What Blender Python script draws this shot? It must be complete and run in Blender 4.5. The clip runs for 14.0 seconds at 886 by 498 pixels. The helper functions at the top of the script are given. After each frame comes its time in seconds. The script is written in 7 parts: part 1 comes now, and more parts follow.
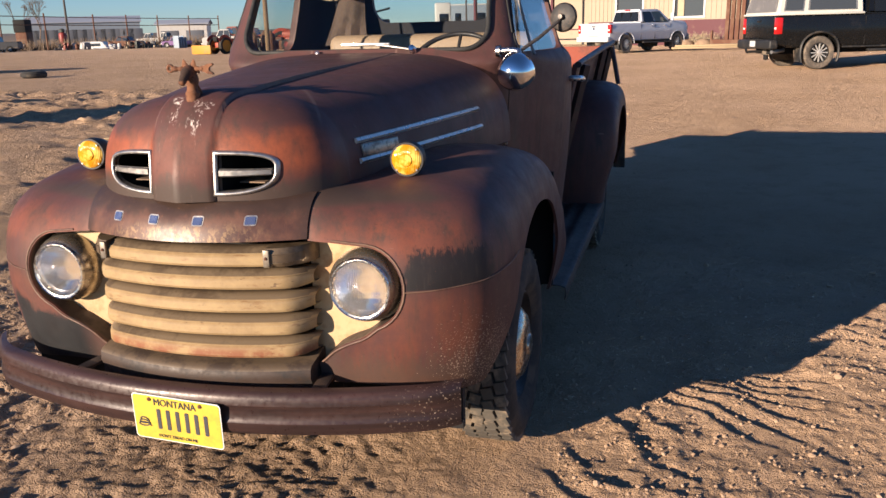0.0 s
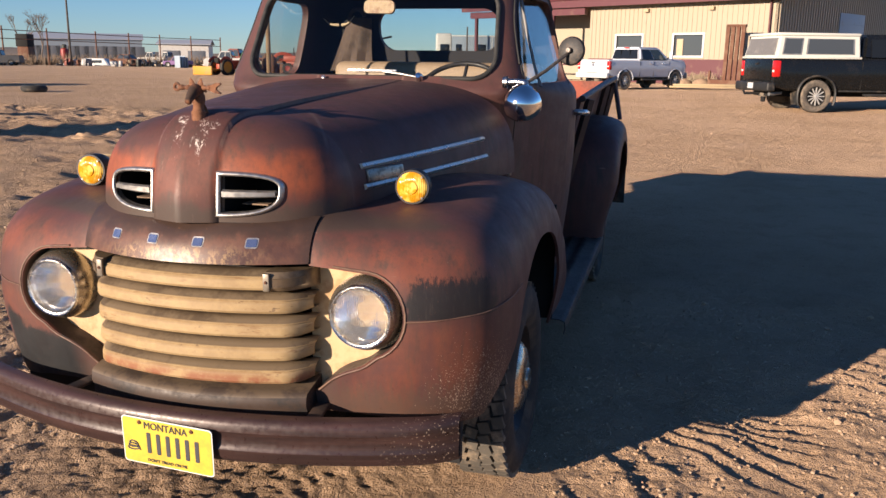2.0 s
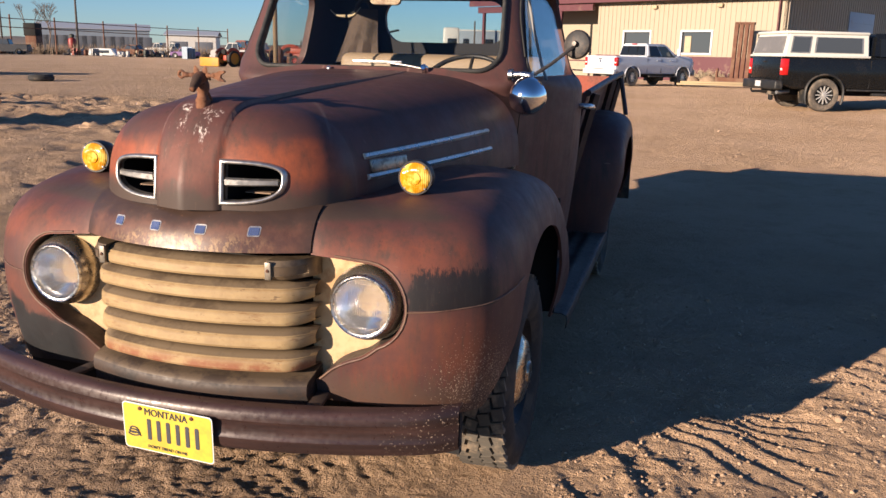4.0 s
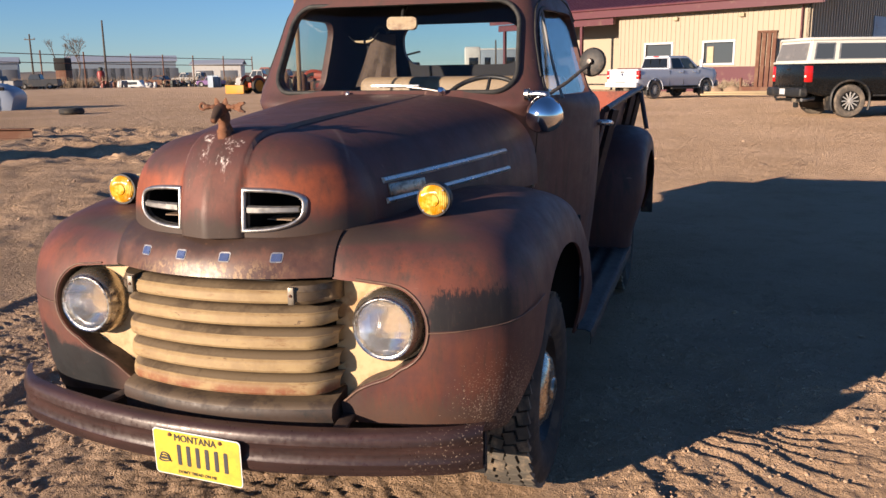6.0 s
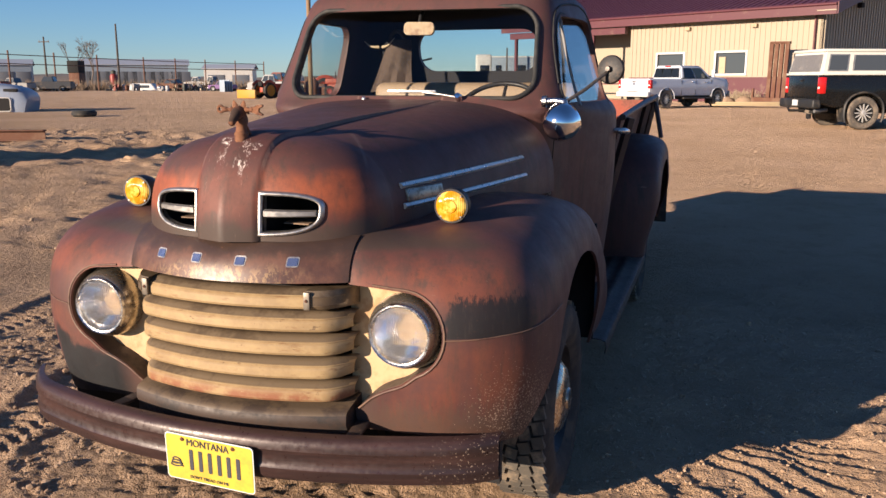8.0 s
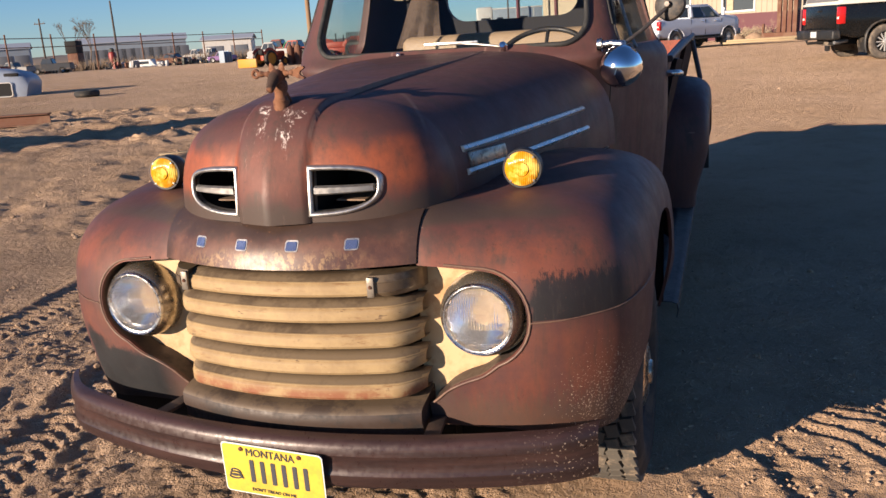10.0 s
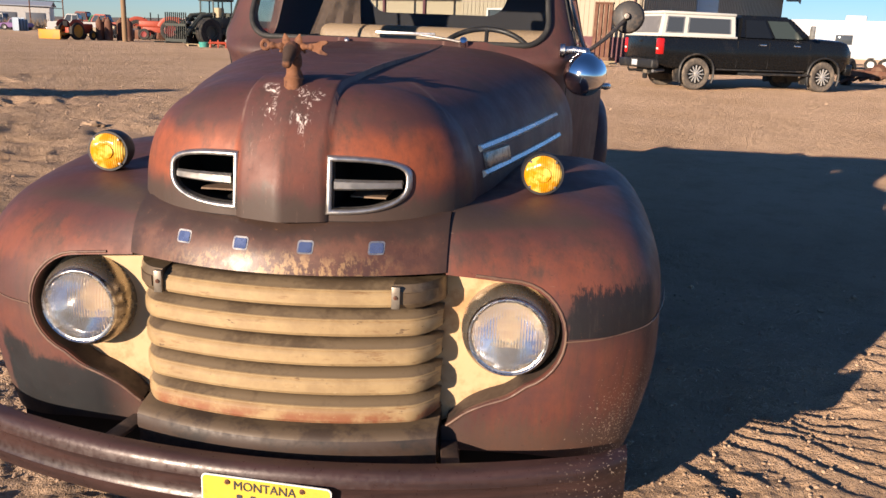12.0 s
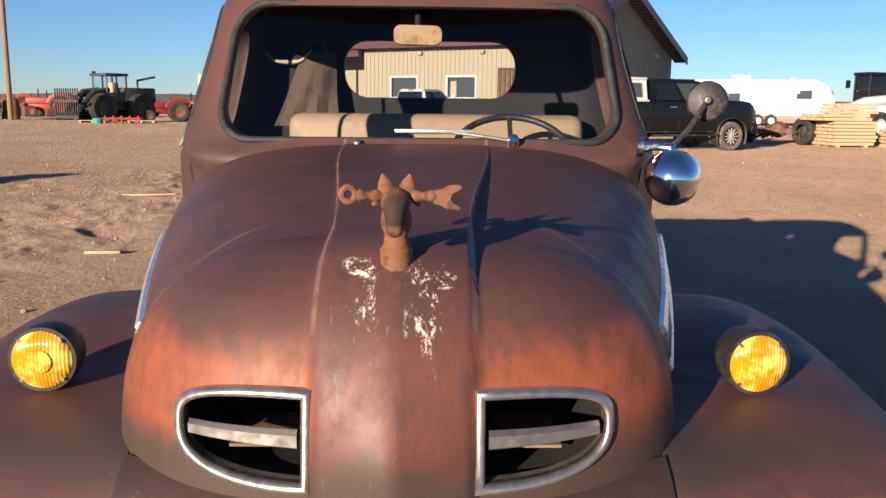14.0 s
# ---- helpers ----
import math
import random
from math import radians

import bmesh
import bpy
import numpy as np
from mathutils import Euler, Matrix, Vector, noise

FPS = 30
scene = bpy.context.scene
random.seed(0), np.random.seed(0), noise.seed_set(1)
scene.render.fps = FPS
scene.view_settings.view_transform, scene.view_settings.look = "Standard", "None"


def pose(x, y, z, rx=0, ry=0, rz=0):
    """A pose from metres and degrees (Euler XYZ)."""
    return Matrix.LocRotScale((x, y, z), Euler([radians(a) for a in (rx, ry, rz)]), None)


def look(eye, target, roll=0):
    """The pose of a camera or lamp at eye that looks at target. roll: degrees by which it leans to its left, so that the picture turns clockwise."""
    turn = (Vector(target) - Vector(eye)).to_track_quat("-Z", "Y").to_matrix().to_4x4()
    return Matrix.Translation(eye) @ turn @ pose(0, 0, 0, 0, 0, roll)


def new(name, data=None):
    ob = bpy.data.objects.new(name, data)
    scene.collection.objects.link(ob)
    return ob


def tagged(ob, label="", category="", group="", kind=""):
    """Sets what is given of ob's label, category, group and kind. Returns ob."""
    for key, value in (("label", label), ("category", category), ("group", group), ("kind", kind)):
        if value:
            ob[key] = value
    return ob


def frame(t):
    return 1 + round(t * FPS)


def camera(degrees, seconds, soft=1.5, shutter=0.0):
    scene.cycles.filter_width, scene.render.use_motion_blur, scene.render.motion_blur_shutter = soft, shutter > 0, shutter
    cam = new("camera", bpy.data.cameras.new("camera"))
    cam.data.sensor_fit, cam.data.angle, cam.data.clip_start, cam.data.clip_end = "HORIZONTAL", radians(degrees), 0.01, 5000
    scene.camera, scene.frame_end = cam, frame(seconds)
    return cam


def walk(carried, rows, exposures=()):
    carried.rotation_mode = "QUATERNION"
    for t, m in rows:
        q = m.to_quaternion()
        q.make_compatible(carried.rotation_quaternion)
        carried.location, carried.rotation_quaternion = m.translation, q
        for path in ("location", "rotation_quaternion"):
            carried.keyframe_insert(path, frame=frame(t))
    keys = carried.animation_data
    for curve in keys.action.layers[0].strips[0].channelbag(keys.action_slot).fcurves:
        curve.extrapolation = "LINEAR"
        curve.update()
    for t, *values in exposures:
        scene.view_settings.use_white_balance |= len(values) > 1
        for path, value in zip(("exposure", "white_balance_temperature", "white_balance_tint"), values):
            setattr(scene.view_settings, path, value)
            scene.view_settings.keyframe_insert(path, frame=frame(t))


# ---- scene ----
cam = camera(56.0, 14.0)
PATH = [
    (0, (1.419, -2.251, 1.583), (0.89, -0.391, 1.073), -1.5),
    (0.5, (1.414, -2.25, 1.581), (0.862, -0.391, 1.094), -1.1),
    (1, (1.4, -2.235, 1.582), (0.847, -0.373, 1.105), -0.6),
    (1.5, (1.392, -2.232, 1.588), (0.856, -0.361, 1.127), -0.0),
    (2, (1.377, -2.223, 1.578), (0.861, -0.342, 1.134), 0.7),
    (2.5, (1.376, -2.22, 1.572), (0.861, -0.34, 1.126), 1.3),
    (3, (1.38, -2.221, 1.567), (0.861, -0.344, 1.11), 1.4),
    (5.5, (1.398, -2.234, 1.57), (0.825, -0.37, 1.126), 0.2),
    (6, (1.417, -2.243, 1.58), (0.825, -0.378, 1.167), -0.7),
    (6.5, (1.416, -2.249, 1.578), (0.812, -0.383, 1.186), -0.6),
    (7, (1.403, -2.242, 1.582), (0.787, -0.378, 1.2), -0.3),
    (7.5, (1.389, -2.232, 1.577), (0.771, -0.369, 1.193), -0.1),
    (8, (1.382, -2.226, 1.574), (0.77, -0.363, 1.177), 0.0),
    (8.2, (1.382, -2.226, 1.574), (0.769, -0.366, 1.17), 0.1),
    (10.3, (1.053, -1.95, 1.55), (0.425, -0.117, 1.055), -4.2),
    (10.5, (0.997, -1.934, 1.549), (0.379, -0.096, 1.058), -4.4),
    (11, (0.747, -2.061, 1.578), (0.335, -0.152, 1.147), -1.7),
    (11.5, (0.599, -2.055, 1.543), (0.392, -0.109, 1.131), 1.6),
    (12, (0.551, -1.904, 1.526), (0.362, 0.024, 1.028), 2.2),
    (12.5, (0.511, -1.666, 1.57), (0.267, 0.267, 1.118), 1.2),
    (13, (0.335, -1.53, 1.605), (0.109, 0.431, 1.283), 1.5),
    (13.5, (0.141, -1.368, 1.615), (0.043, 0.606, 1.311), 1.7),
    (14, (0.045, -1.067, 1.606), (0.075, 0.903, 1.261), 0.6),
]
walk(cam, [(t, look(eye, target, roll)) for t, eye, target, roll in PATH])

# ---- light ----
SUN_DIR = Vector((0.555, 0.832, -0.2155)).normalized()
world = bpy.data.worlds.new("sky")
scene.world = world
world.use_nodes = True
_wn = world.node_tree.nodes
_sky = _wn.new("ShaderNodeTexSky")
_sky.sky_type = "NISHITA"
_sky.sun_disc = False
_sky.sun_elevation = radians(12.2)
_sky.sun_rotation = radians(213.7)
_sky.air_density, _sky.dust_density, _sky.ozone_density = 0.85, 0.0, 5.0
_wn["Background"].inputs[1].default_value = 0.071
_tint = _wn.new("ShaderNodeMix")
_tint.data_type, _tint.blend_type = "RGBA", "MULTIPLY"
_tint.inputs[0].default_value = 1.0
_tint.inputs[7].default_value = (0.99, 0.985, 1.06, 1)
world.node_tree.links.new(_sky.outputs[0], _tint.inputs[6])
world.node_tree.links.new(_tint.outputs[2], _wn["Background"].inputs[0])
_sun = bpy.data.lights.new("sun", "SUN")
_sun.energy, _sun.angle, _sun.color = 5.0, radians(0.55), (1.0, 0.80, 0.62)
_sunob = new("sun", _sun)
_sunob.matrix_world = look((-20, -30, 12), Vector((-20, -30, 12)) + SUN_DIR)
scene.view_settings.exposure = 0.96


# ---- materials ----
def material(name, color, rough=0.6, metal=0.0, coat=0.0):
    m = bpy.data.materials.new(name)
    m.use_nodes = True
    b = m.node_tree.nodes["Principled BSDF"]
    b.inputs["Base Color"].default_value = (*color, 1)
    b.inputs["Roughness"].default_value = rough
    b.inputs["Metallic"].default_value = metal
    b.inputs["Coat Weight"].default_value = coat
    return m


class Net:
    """A small writer of shader nodes for one material."""

    def __init__(self, m):
        self.m, self.t = m, m.node_tree
        self.b = self.t.nodes["Principled BSDF"]
        self.co = self.t.nodes.new("ShaderNodeTexCoord").outputs["Object"]

    def link(self, a, b):
        self.t.links.new(a, b)

    def mapped(self, scale):
        n = self.t.nodes.new("ShaderNodeMapping")
        n.inputs["Scale"].default_value = scale
        self.link(self.co, n.inputs[0])
        return n.outputs[0]

    def noise(self, scale, detail=4.0, rough=0.6, co=None):
        n = self.t.nodes.new("ShaderNodeTexNoise")
        n.inputs["Scale"].default_value, n.inputs["Detail"].default_value = scale, detail
        n.inputs["Roughness"].default_value = rough
        self.link(co or self.co, n.inputs["Vector"])
        return n.outputs["Fac"]

    def ramp(self, fac, lo, hi, a=0.0, b=1.0):
        n = self.t.nodes.new("ShaderNodeMapRange")
        n.interpolation_type = "SMOOTHSTEP"
        for i, v in enumerate((lo, hi, a, b)):
            n.inputs[i + 1].default_value = v
        self.link(fac, n.inputs[0])
        return n.outputs[0]

    def math(self, op, a, b=0.0):
        n = self.t.nodes.new("ShaderNodeMath")
        n.operation = op
        for i, v in enumerate((a, b)):
            if isinstance(v, (int, float)):
                n.inputs[i].default_value = v
            else:
                self.link(v, n.inputs[i])
        return n.outputs[0]

    def axis(self, i):
        n = self.t.nodes.new("ShaderNodeSeparateXYZ")
        self.link(self.co, n.inputs[0])
        return n.outputs[i]

    def mix(self, fac, a, b):
        n = self.t.nodes.new("ShaderNodeMix")
        n.data_type = "RGBA"
        if isinstance(fac, (int, float)):
            n.inputs[0].default_value = fac
        else:
            self.link(fac, n.inputs[0])
        for i, v in ((6, a), (7, b)):
            if isinstance(v, tuple):
                n.inputs[i].default_value = (*v, 1)
            else:
                self.link(v, n.inputs[i])
        return n.outputs[2]

    def color(self, c):
        self.link(c, self.b.inputs["Base Color"])

    def rough(self, r):
        self.link(r, self.b.inputs["Roughness"])

    def bump(self, h, strength, distance):
        n = self.t.nodes.new("ShaderNodeBump")
        n.inputs["Strength"].default_value, n.inputs["Distance"].default_value = strength, distance
        self.link(h, n.inputs["Height"])
        self.link(n.outputs[0], self.b.inputs["Normal"])


def worn(name, color, other, scale=6.0, rough=0.6, metal=0.0, amount=0.5, grain=60.0, bump=0.15):
    """A surface of two mottled tones with fine grain and relief."""
    m = material(name, color, rough, metal)
    n = Net(m)
    big, fine = n.noise(scale, 6), n.noise(grain, 3)
    f = n.math("ADD", n.math("MULTIPLY", big, 0.75), n.math("MULTIPLY", fine, 0.25))
    n.color(n.mix(n.ramp(f, 0.62 - 0.3 * amount, 0.72 - 0.2 * amount), color, other))
    n.rough(n.ramp(fine, 0.2, 0.8, max(0.02, rough - 0.12), min(1.0, rough + 0.12)))
    if bump:
        n.bump(f, bump, 0.004)
    return m


def rust_paint(name):
    """Old brown paint: purple-brown on top, worn to orange primer and rust on the leading faces."""
    m = material(name, (0.1, 0.04, 0.03), 0.5)
    n = Net(m)
    big, mid, fine = n.noise(2.6, 5), n.noise(10, 7, 0.7), n.noise(75, 4, 0.7)
    cloud = n.noise(4.5, 6, 0.65, n.mapped((1.2, 1.0, 0.7)))
    streak = n.noise(1.0, 6, 0.72, n.mapped((24, 24, 2.6)))
    hair = n.noise(1.0, 5, 0.75, n.mapped((95, 95, 7)))
    x, y, z = n.axis(0), n.axis(1), n.axis(2)
    ax = n.math("ABSOLUTE", x)
    wob = n.math("ADD", n.math("MULTIPLY", n.math("SUBTRACT", mid, 0.5), 0.15), n.math("MULTIPLY", n.math("SUBTRACT", streak, 0.5), 0.10))
    xw, yw, zw = n.math("ADD", x, wob), n.math("ADD", y, wob), n.math("ADD", z, wob)
    zs = n.math("ADD", z, n.math("MULTIPLY", n.math("SUBTRACT", cloud, 0.5), 0.12))
    base = n.mix(n.ramp(big, 0.32, 0.68), (0.072, 0.034, 0.033), (0.110, 0.045, 0.037))
    base = n.mix(n.ramp(cloud, 0.50, 0.72, 0, 0.75), base, (0.058, 0.036, 0.031))
    base = n.mix(n.ramp(n.noise(17, 5, 0.7), 0.55, 0.75, 0, 0.5), base, (0.125, 0.050, 0.036))
    orange = n.mix(n.ramp(mid, 0.35, 0.7), (0.30, 0.078, 0.032), (0.165, 0.048, 0.026))
    # primer shows over the nose openings, fading on the middle spear
    nose = n.math("MULTIPLY", n.ramp(y, 0.16, 0.05), n.math("MULTIPLY", n.ramp(zs, 1.14, 1.21), n.ramp(zs, 1.33, 1.27)))
    nose = n.math("MULTIPLY", nose, n.ramp(ax, 0.09, 0.115, 0.30, 0.92))
    # and on the leading edge of the crowns and the lower fender faces
    crown = n.math("MULTIPLY", n.ramp(yw, 0.16, 0.05), n.math("MULTIPLY", n.ramp(zw, 0.90, 0.95), n.ramp(zw, 1.07, 0.985)))
    face = n.math("MULTIPLY", n.math("MULTIPLY", n.ramp(y, 0.20, 0.10), n.ramp(z, 0.86, 0.78)), n.math("MULTIPLY", n.ramp(cloud, 0.36, 0.60), n.ramp(ax, 0.42, 0.52)))
    primer = n.math("MAXIMUM", nose, n.math("MULTIPLY", n.math("MAXIMUM", n.math("MULTIPLY", crown, 0.62), n.math("MULTIPLY", face, 0.42)), n.ramp(streak, 0.25, 0.6, 0.3, 0.8)))
    col = n.mix(primer, base, orange)
    # grime: streaks running down, drips near the lower edges
    dirt = n.ramp(n.math("ADD", n.math("MULTIPLY", streak, 0.65), n.math("MULTIPLY", big, 0.45)), 0.53, 0.74, 0, 0.75)
    col = n.mix(dirt, col, (0.050, 0.036, 0.030))
    low = n.math("MULTIPLY", n.ramp(n.math("ADD", z, n.math("MULTIPLY", n.math("SUBTRACT", hair, 0.5), 0.25)), 0.66, 0.56), n.ramp(y, 0.3, 0.1))
    col = n.mix(n.math("MULTIPLY", low, 0.6), col, (0.075, 0.052, 0.038))
    # darker band low on the hood front, below the openings
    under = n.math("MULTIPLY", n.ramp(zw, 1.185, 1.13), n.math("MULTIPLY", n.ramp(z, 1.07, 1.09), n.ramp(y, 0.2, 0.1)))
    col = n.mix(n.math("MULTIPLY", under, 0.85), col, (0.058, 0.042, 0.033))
    # pale arc across the hood, its sheen painted in, and long fine scratches
    bend = n.math("ADD", y, n.math("MULTIPLY", n.math("MULTIPLY", ax, ax), 2.2))
    arc = n.math("MULTIPLY", n.ramp(n.math("ABSOLUTE", n.math("SUBTRACT", bend, 0.42)), 0.016, 0.004), n.math("MULTIPLY", n.ramp(ax, 0.20, 0.27), n.ramp(z, 1.28, 1.33)))
    col = n.mix(n.math("MULTIPLY", arc, n.ramp(mid, 0.3, 0.6, 0.1, 0.6)), col, (0.20, 0.13, 0.105))
    # pale line along the raised middle's edge, and a ruled scuff across it
    edge = n.math("ABSOLUTE", n.math("SUBTRACT", ax, n.ramp(y, 0.05, 1.35, 0.103, 0.203)))
    pale_lines = n.math("MULTIPLY", n.ramp(edge, 0.0055, 0.002), n.ramp(mid, 0.35, 0.6, 0.25, 0.8))
    rule = n.math("MULTIPLY", n.ramp(n.math("ABSOLUTE", n.math("SUBTRACT", y, 0.445)), 0.006, 0.002), n.ramp(ax, 0.136, 0.128))
    pale_lines = n.math("MAXIMUM", pale_lines, n.math("MULTIPLY", rule, n.ramp(mid, 0.3, 0.6, 0.1, 0.6)))
    col = n.mix(n.math("MULTIPLY", pale_lines, n.math("MULTIPLY", n.ramp(z, 1.30, 1.34), n.ramp(y, 1.37, 1.35))), col, (0.20, 0.125, 0.10))
    scr = n.noise(1.0, 3, 0.5, n.mapped((3.0, 44, 44)))
    col = n.mix(n.math("MULTIPLY", n.ramp(scr, 0.71, 0.74, 0, 0.55), n.ramp(big, 0.48, 0.62)), col, (0.22, 0.14, 0.11))
    # bare blackened patches on both front fenders
    pz = n.math("MULTIPLY", n.ramp(n.math("ADD", z, n.math("MULTIPLY", n.math("SUBTRACT", hair, 0.5), 0.13)), 0.965, 0.938), n.ramp(z, 0.838, 0.842))
    pxm = n.math("MULTIPLY", n.ramp(xw, 0.665, 0.69), n.ramp(yw, 0.17, 0.12))
    patch = n.mix(n.ramp(hair, 0.5, 0.75), (0.011, 0.012, 0.014), (0.030, 0.028, 0.026))
    col = n.mix(n.math("MULTIPLY", n.math("MULTIPLY", pz, pxm), 0.92), col, patch)
    qz = n.math("MULTIPLY", n.ramp(n.math("ADD", zw, n.math("MULTIPLY", x, 0.25)), 0.56, 0.53), n.math("MULTIPLY", n.ramp(xw, -0.80, -0.77), n.ramp(x, -0.40, -0.50)))
    col = n.mix(n.math("MULTIPLY", n.math("MULTIPLY", qz, n.ramp(y, 0.2, 0.12)), 0.95), col, (0.013, 0.0155, 0.0175))
    # stone chips low on the fender, flaked white on the nose
    d = n.math("ADD", n.math("POWER", n.math("MULTIPLY", n.math("SUBTRACT", x, 0.87), 5.5), 2.0), n.math("POWER", n.math("MULTIPLY", n.math("SUBTRACT", z, 0.57), 4.2), 2.0))
    chip = n.ramp(n.math("SUBTRACT", n.noise(210, 2, 0.5), n.math("MULTIPLY", d, 0.16)), 0.585, 0.61)
    chip = n.math("MULTIPLY", chip, n.math("MULTIPLY", n.ramp(x, 0.5, 0.6), n.ramp(y, 0.3, 0.2)))
    col = n.mix(n.math("MULTIPLY", chip, 0.85), col, (0.46, 0.36, 0.27))
    fx = n.math("ABSOLUTE", n.math("SUBTRACT", n.math("ABSOLUTE", n.math("ADD", x, 0.004)), 0.042))
    flake = n.math("MULTIPLY", n.ramp(fx, 0.032, 0.012), n.math("MULTIPLY", n.ramp(y, 0.03, 0.005), n.ramp(z, 1.275, 1.315)))
    flake = n.math("MULTIPLY", flake, n.ramp(n.noise(1.0, 6, 0.85, n.mapped((95, 60, 40))), 0.55, 0.575))
    flake = n.math("MULTIPLY", flake, n.ramp(n.noise(1.0, 2, 0.5, n.mapped((24, 10, 17))), 0.43, 0.49))
    # two more flaked spots beside the ornament's foot
    ex, ez = n.math("MULTIPLY", n.math("SUBTRACT", n.math("ABSOLUTE", n.math("SUBTRACT", x, 0.006)), 0.052), 36.0), n.math("MULTIPLY", n.math("ADD", n.math("SUBTRACT", z, 1.387), n.math("MULTIPLY", x, 0.12)), 95.0)
    spot = n.ramp(n.math("ADD", n.math("MULTIPLY", ex, ex), n.math("MULTIPLY", ez, ez)), 1.0, 0.5)
    spot = n.math("MULTIPLY", n.math("MULTIPLY", spot, n.ramp(y, 0.06, 0.04)), n.ramp(n.noise(1.0, 6, 0.85, n.mapped((70, 60, 110))), 0.52, 0.55))
    flake = n.math("MAXIMUM", flake, spot)
    col = n.mix(flake, col, (0.66, 0.57, 0.52))
    run = n.math("MULTIPLY", n.math("MULTIPLY", n.ramp(ax, 0.10, 0.085), n.ramp(y, 0.0, -0.05)), n.ramp(n.noise(1.0, 6, 0.8, n.mapped((110, 40, 9))), 0.60, 0.68, 0, 0.35))
    col = n.mix(run, col, (0.42, 0.27, 0.21))
    col = n.mix(n.ramp(fine, 0.64, 0.76, 0, 0.45), col, (0.19, 0.085, 0.055))
    col = n.mix(n.ramp(fine, 0.38, 0.30, 0, 0.4), col, (0.03, 0.018, 0.016))
    n.color(col)
    n.rough(n.ramp(n.math("ADD", n.math("MULTIPLY", mid, 0.7), n.math("MULTIPLY", streak, 0.3)), 0.3, 0.7, 0.46, 0.68))
    n.b.inputs["Specular IOR Level"].default_value = 0.4
    n.bump(n.math("ADD", fine, n.math("MULTIPLY", mid, 0.6)), 0.12, 0.002)
    return m


def streaked_nose(name):
    """Dark brown panel, flaked to pale primer along the middle of its lower edge."""
    m = material(name, (0.1, 0.05, 0.03), 0.42)
    n = Net(m)
    mid, fine = n.noise(11, 6, 0.7), n.noise(80, 4, 0.7)
    streak = n.noise(1.0, 6, 0.75, n.mapped((30, 30, 8)))
    x, z = n.axis(0), n.axis(2)
    col = n.mix(n.ramp(mid, 0.35, 0.65), (0.070, 0.034, 0.026), (0.125, 0.055, 0.036))
    col = n.mix(n.ramp(streak, 0.5, 0.72, 0, 0.7), col, (0.20, 0.085, 0.045))
    zw = n.math("ADD", z, n.math("MULTIPLY", n.math("SUBTRACT", streak, 0.5), 0.10))
    pale = n.math("MULTIPLY", n.ramp(zw, 1.050, 1.012), n.math("MULTIPLY", n.ramp(n.math("ABSOLUTE", n.math("SUBTRACT", x, 0.0)), 0.32, 0.05), n.ramp(n.noise(1.0, 6, 0.8, n.mapped((52, 52, 30))), 0.49, 0.56)))
    col = n.mix(n.math("MULTIPLY", pale, 0.65), col, (0.50, 0.32, 0.15))
    # darker at both ends and along the top edge
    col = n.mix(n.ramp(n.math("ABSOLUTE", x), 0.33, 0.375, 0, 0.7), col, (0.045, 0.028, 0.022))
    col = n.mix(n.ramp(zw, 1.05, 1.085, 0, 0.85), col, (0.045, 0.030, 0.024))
    col = n.mix(n.ramp(fine, 0.62, 0.75, 0, 0.5), col, (0.25, 0.12, 0.07))
    n.color(col)
    n.rough(n.ramp(mid, 0.3, 0.7, 0.34, 0.52))
    n.bump(n.math("ADD", fine, mid), 0.12, 0.002)
    return m


def bar_enamel(name):
    """Cream enamel browned by age, with dark scuffs along the bar and rust on the lowest one."""
    m = material(name, (0.4, 0.28, 0.14), 0.4)
    n = Net(m)
    mid, fine = n.noise(8, 6, 0.7), n.noise(70, 4, 0.7)
    along = n.noise(1.0, 5, 0.7, n.mapped((14, 14, 60)))
    z = n.axis(2)
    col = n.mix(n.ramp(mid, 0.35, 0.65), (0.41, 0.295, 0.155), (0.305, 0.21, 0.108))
    col = n.mix(n.ramp(along, 0.56, 0.68, 0, 0.75), col, (0.23, 0.135, 0.065))
    col = n.mix(n.ramp(n.noise(1.0, 4, 0.7, n.mapped((22, 22, 70))), 0.64, 0.68, 0, 0.9), col, (0.10, 0.062, 0.04))
    rust = n.math("MULTIPLY", n.ramp(z, 0.67, 0.64), n.ramp(mid, 0.38, 0.58, 0.15, 0.9))
    col = n.mix(rust, col, (0.24, 0.085, 0.042))
    col = n.mix(n.ramp(fine, 0.63, 0.75, 0, 0.4), col, (0.55, 0.42, 0.25))
    n.color(col)
    n.rough(n.ramp(mid, 0.3, 0.7, 0.32, 0.5))
    n.bump(fine, 0.08, 0.002)
    return m


M = {}
M["paint"] = rust_paint("weathered_brown_paint")
M["cream"] = worn("cream_enamel", (0.53, 0.385, 0.215), (0.38, 0.22, 0.10), 6, 0.45, amount=0.5, grain=40)
M["bar"] = bar_enamel("grille_bar_enamel")
M["chrome"] = worn("dull_chrome", (0.70, 0.69, 0.68), (0.52, 0.48, 0.44), 9, 0.27, 1.0, 0.3, 40, 0.0)
M["satin"] = worn("clouded_plating", (0.44, 0.41, 0.38), (0.30, 0.27, 0.24), 18, 0.36, 0.75, 0.4, 60, 0.0)
M["trim"] = worn("weathered_trim", (0.84, 0.79, 0.72), (0.62, 0.57, 0.51), 12, 0.34, 0.80, 0.35, 40, 0.0)
M["vent_trim"] = worn("aged_vent_chrome", (0.50, 0.48, 0.455), (0.34, 0.31, 0.28), 14, 0.40, 0.9, 0.35, 60, 0.0)
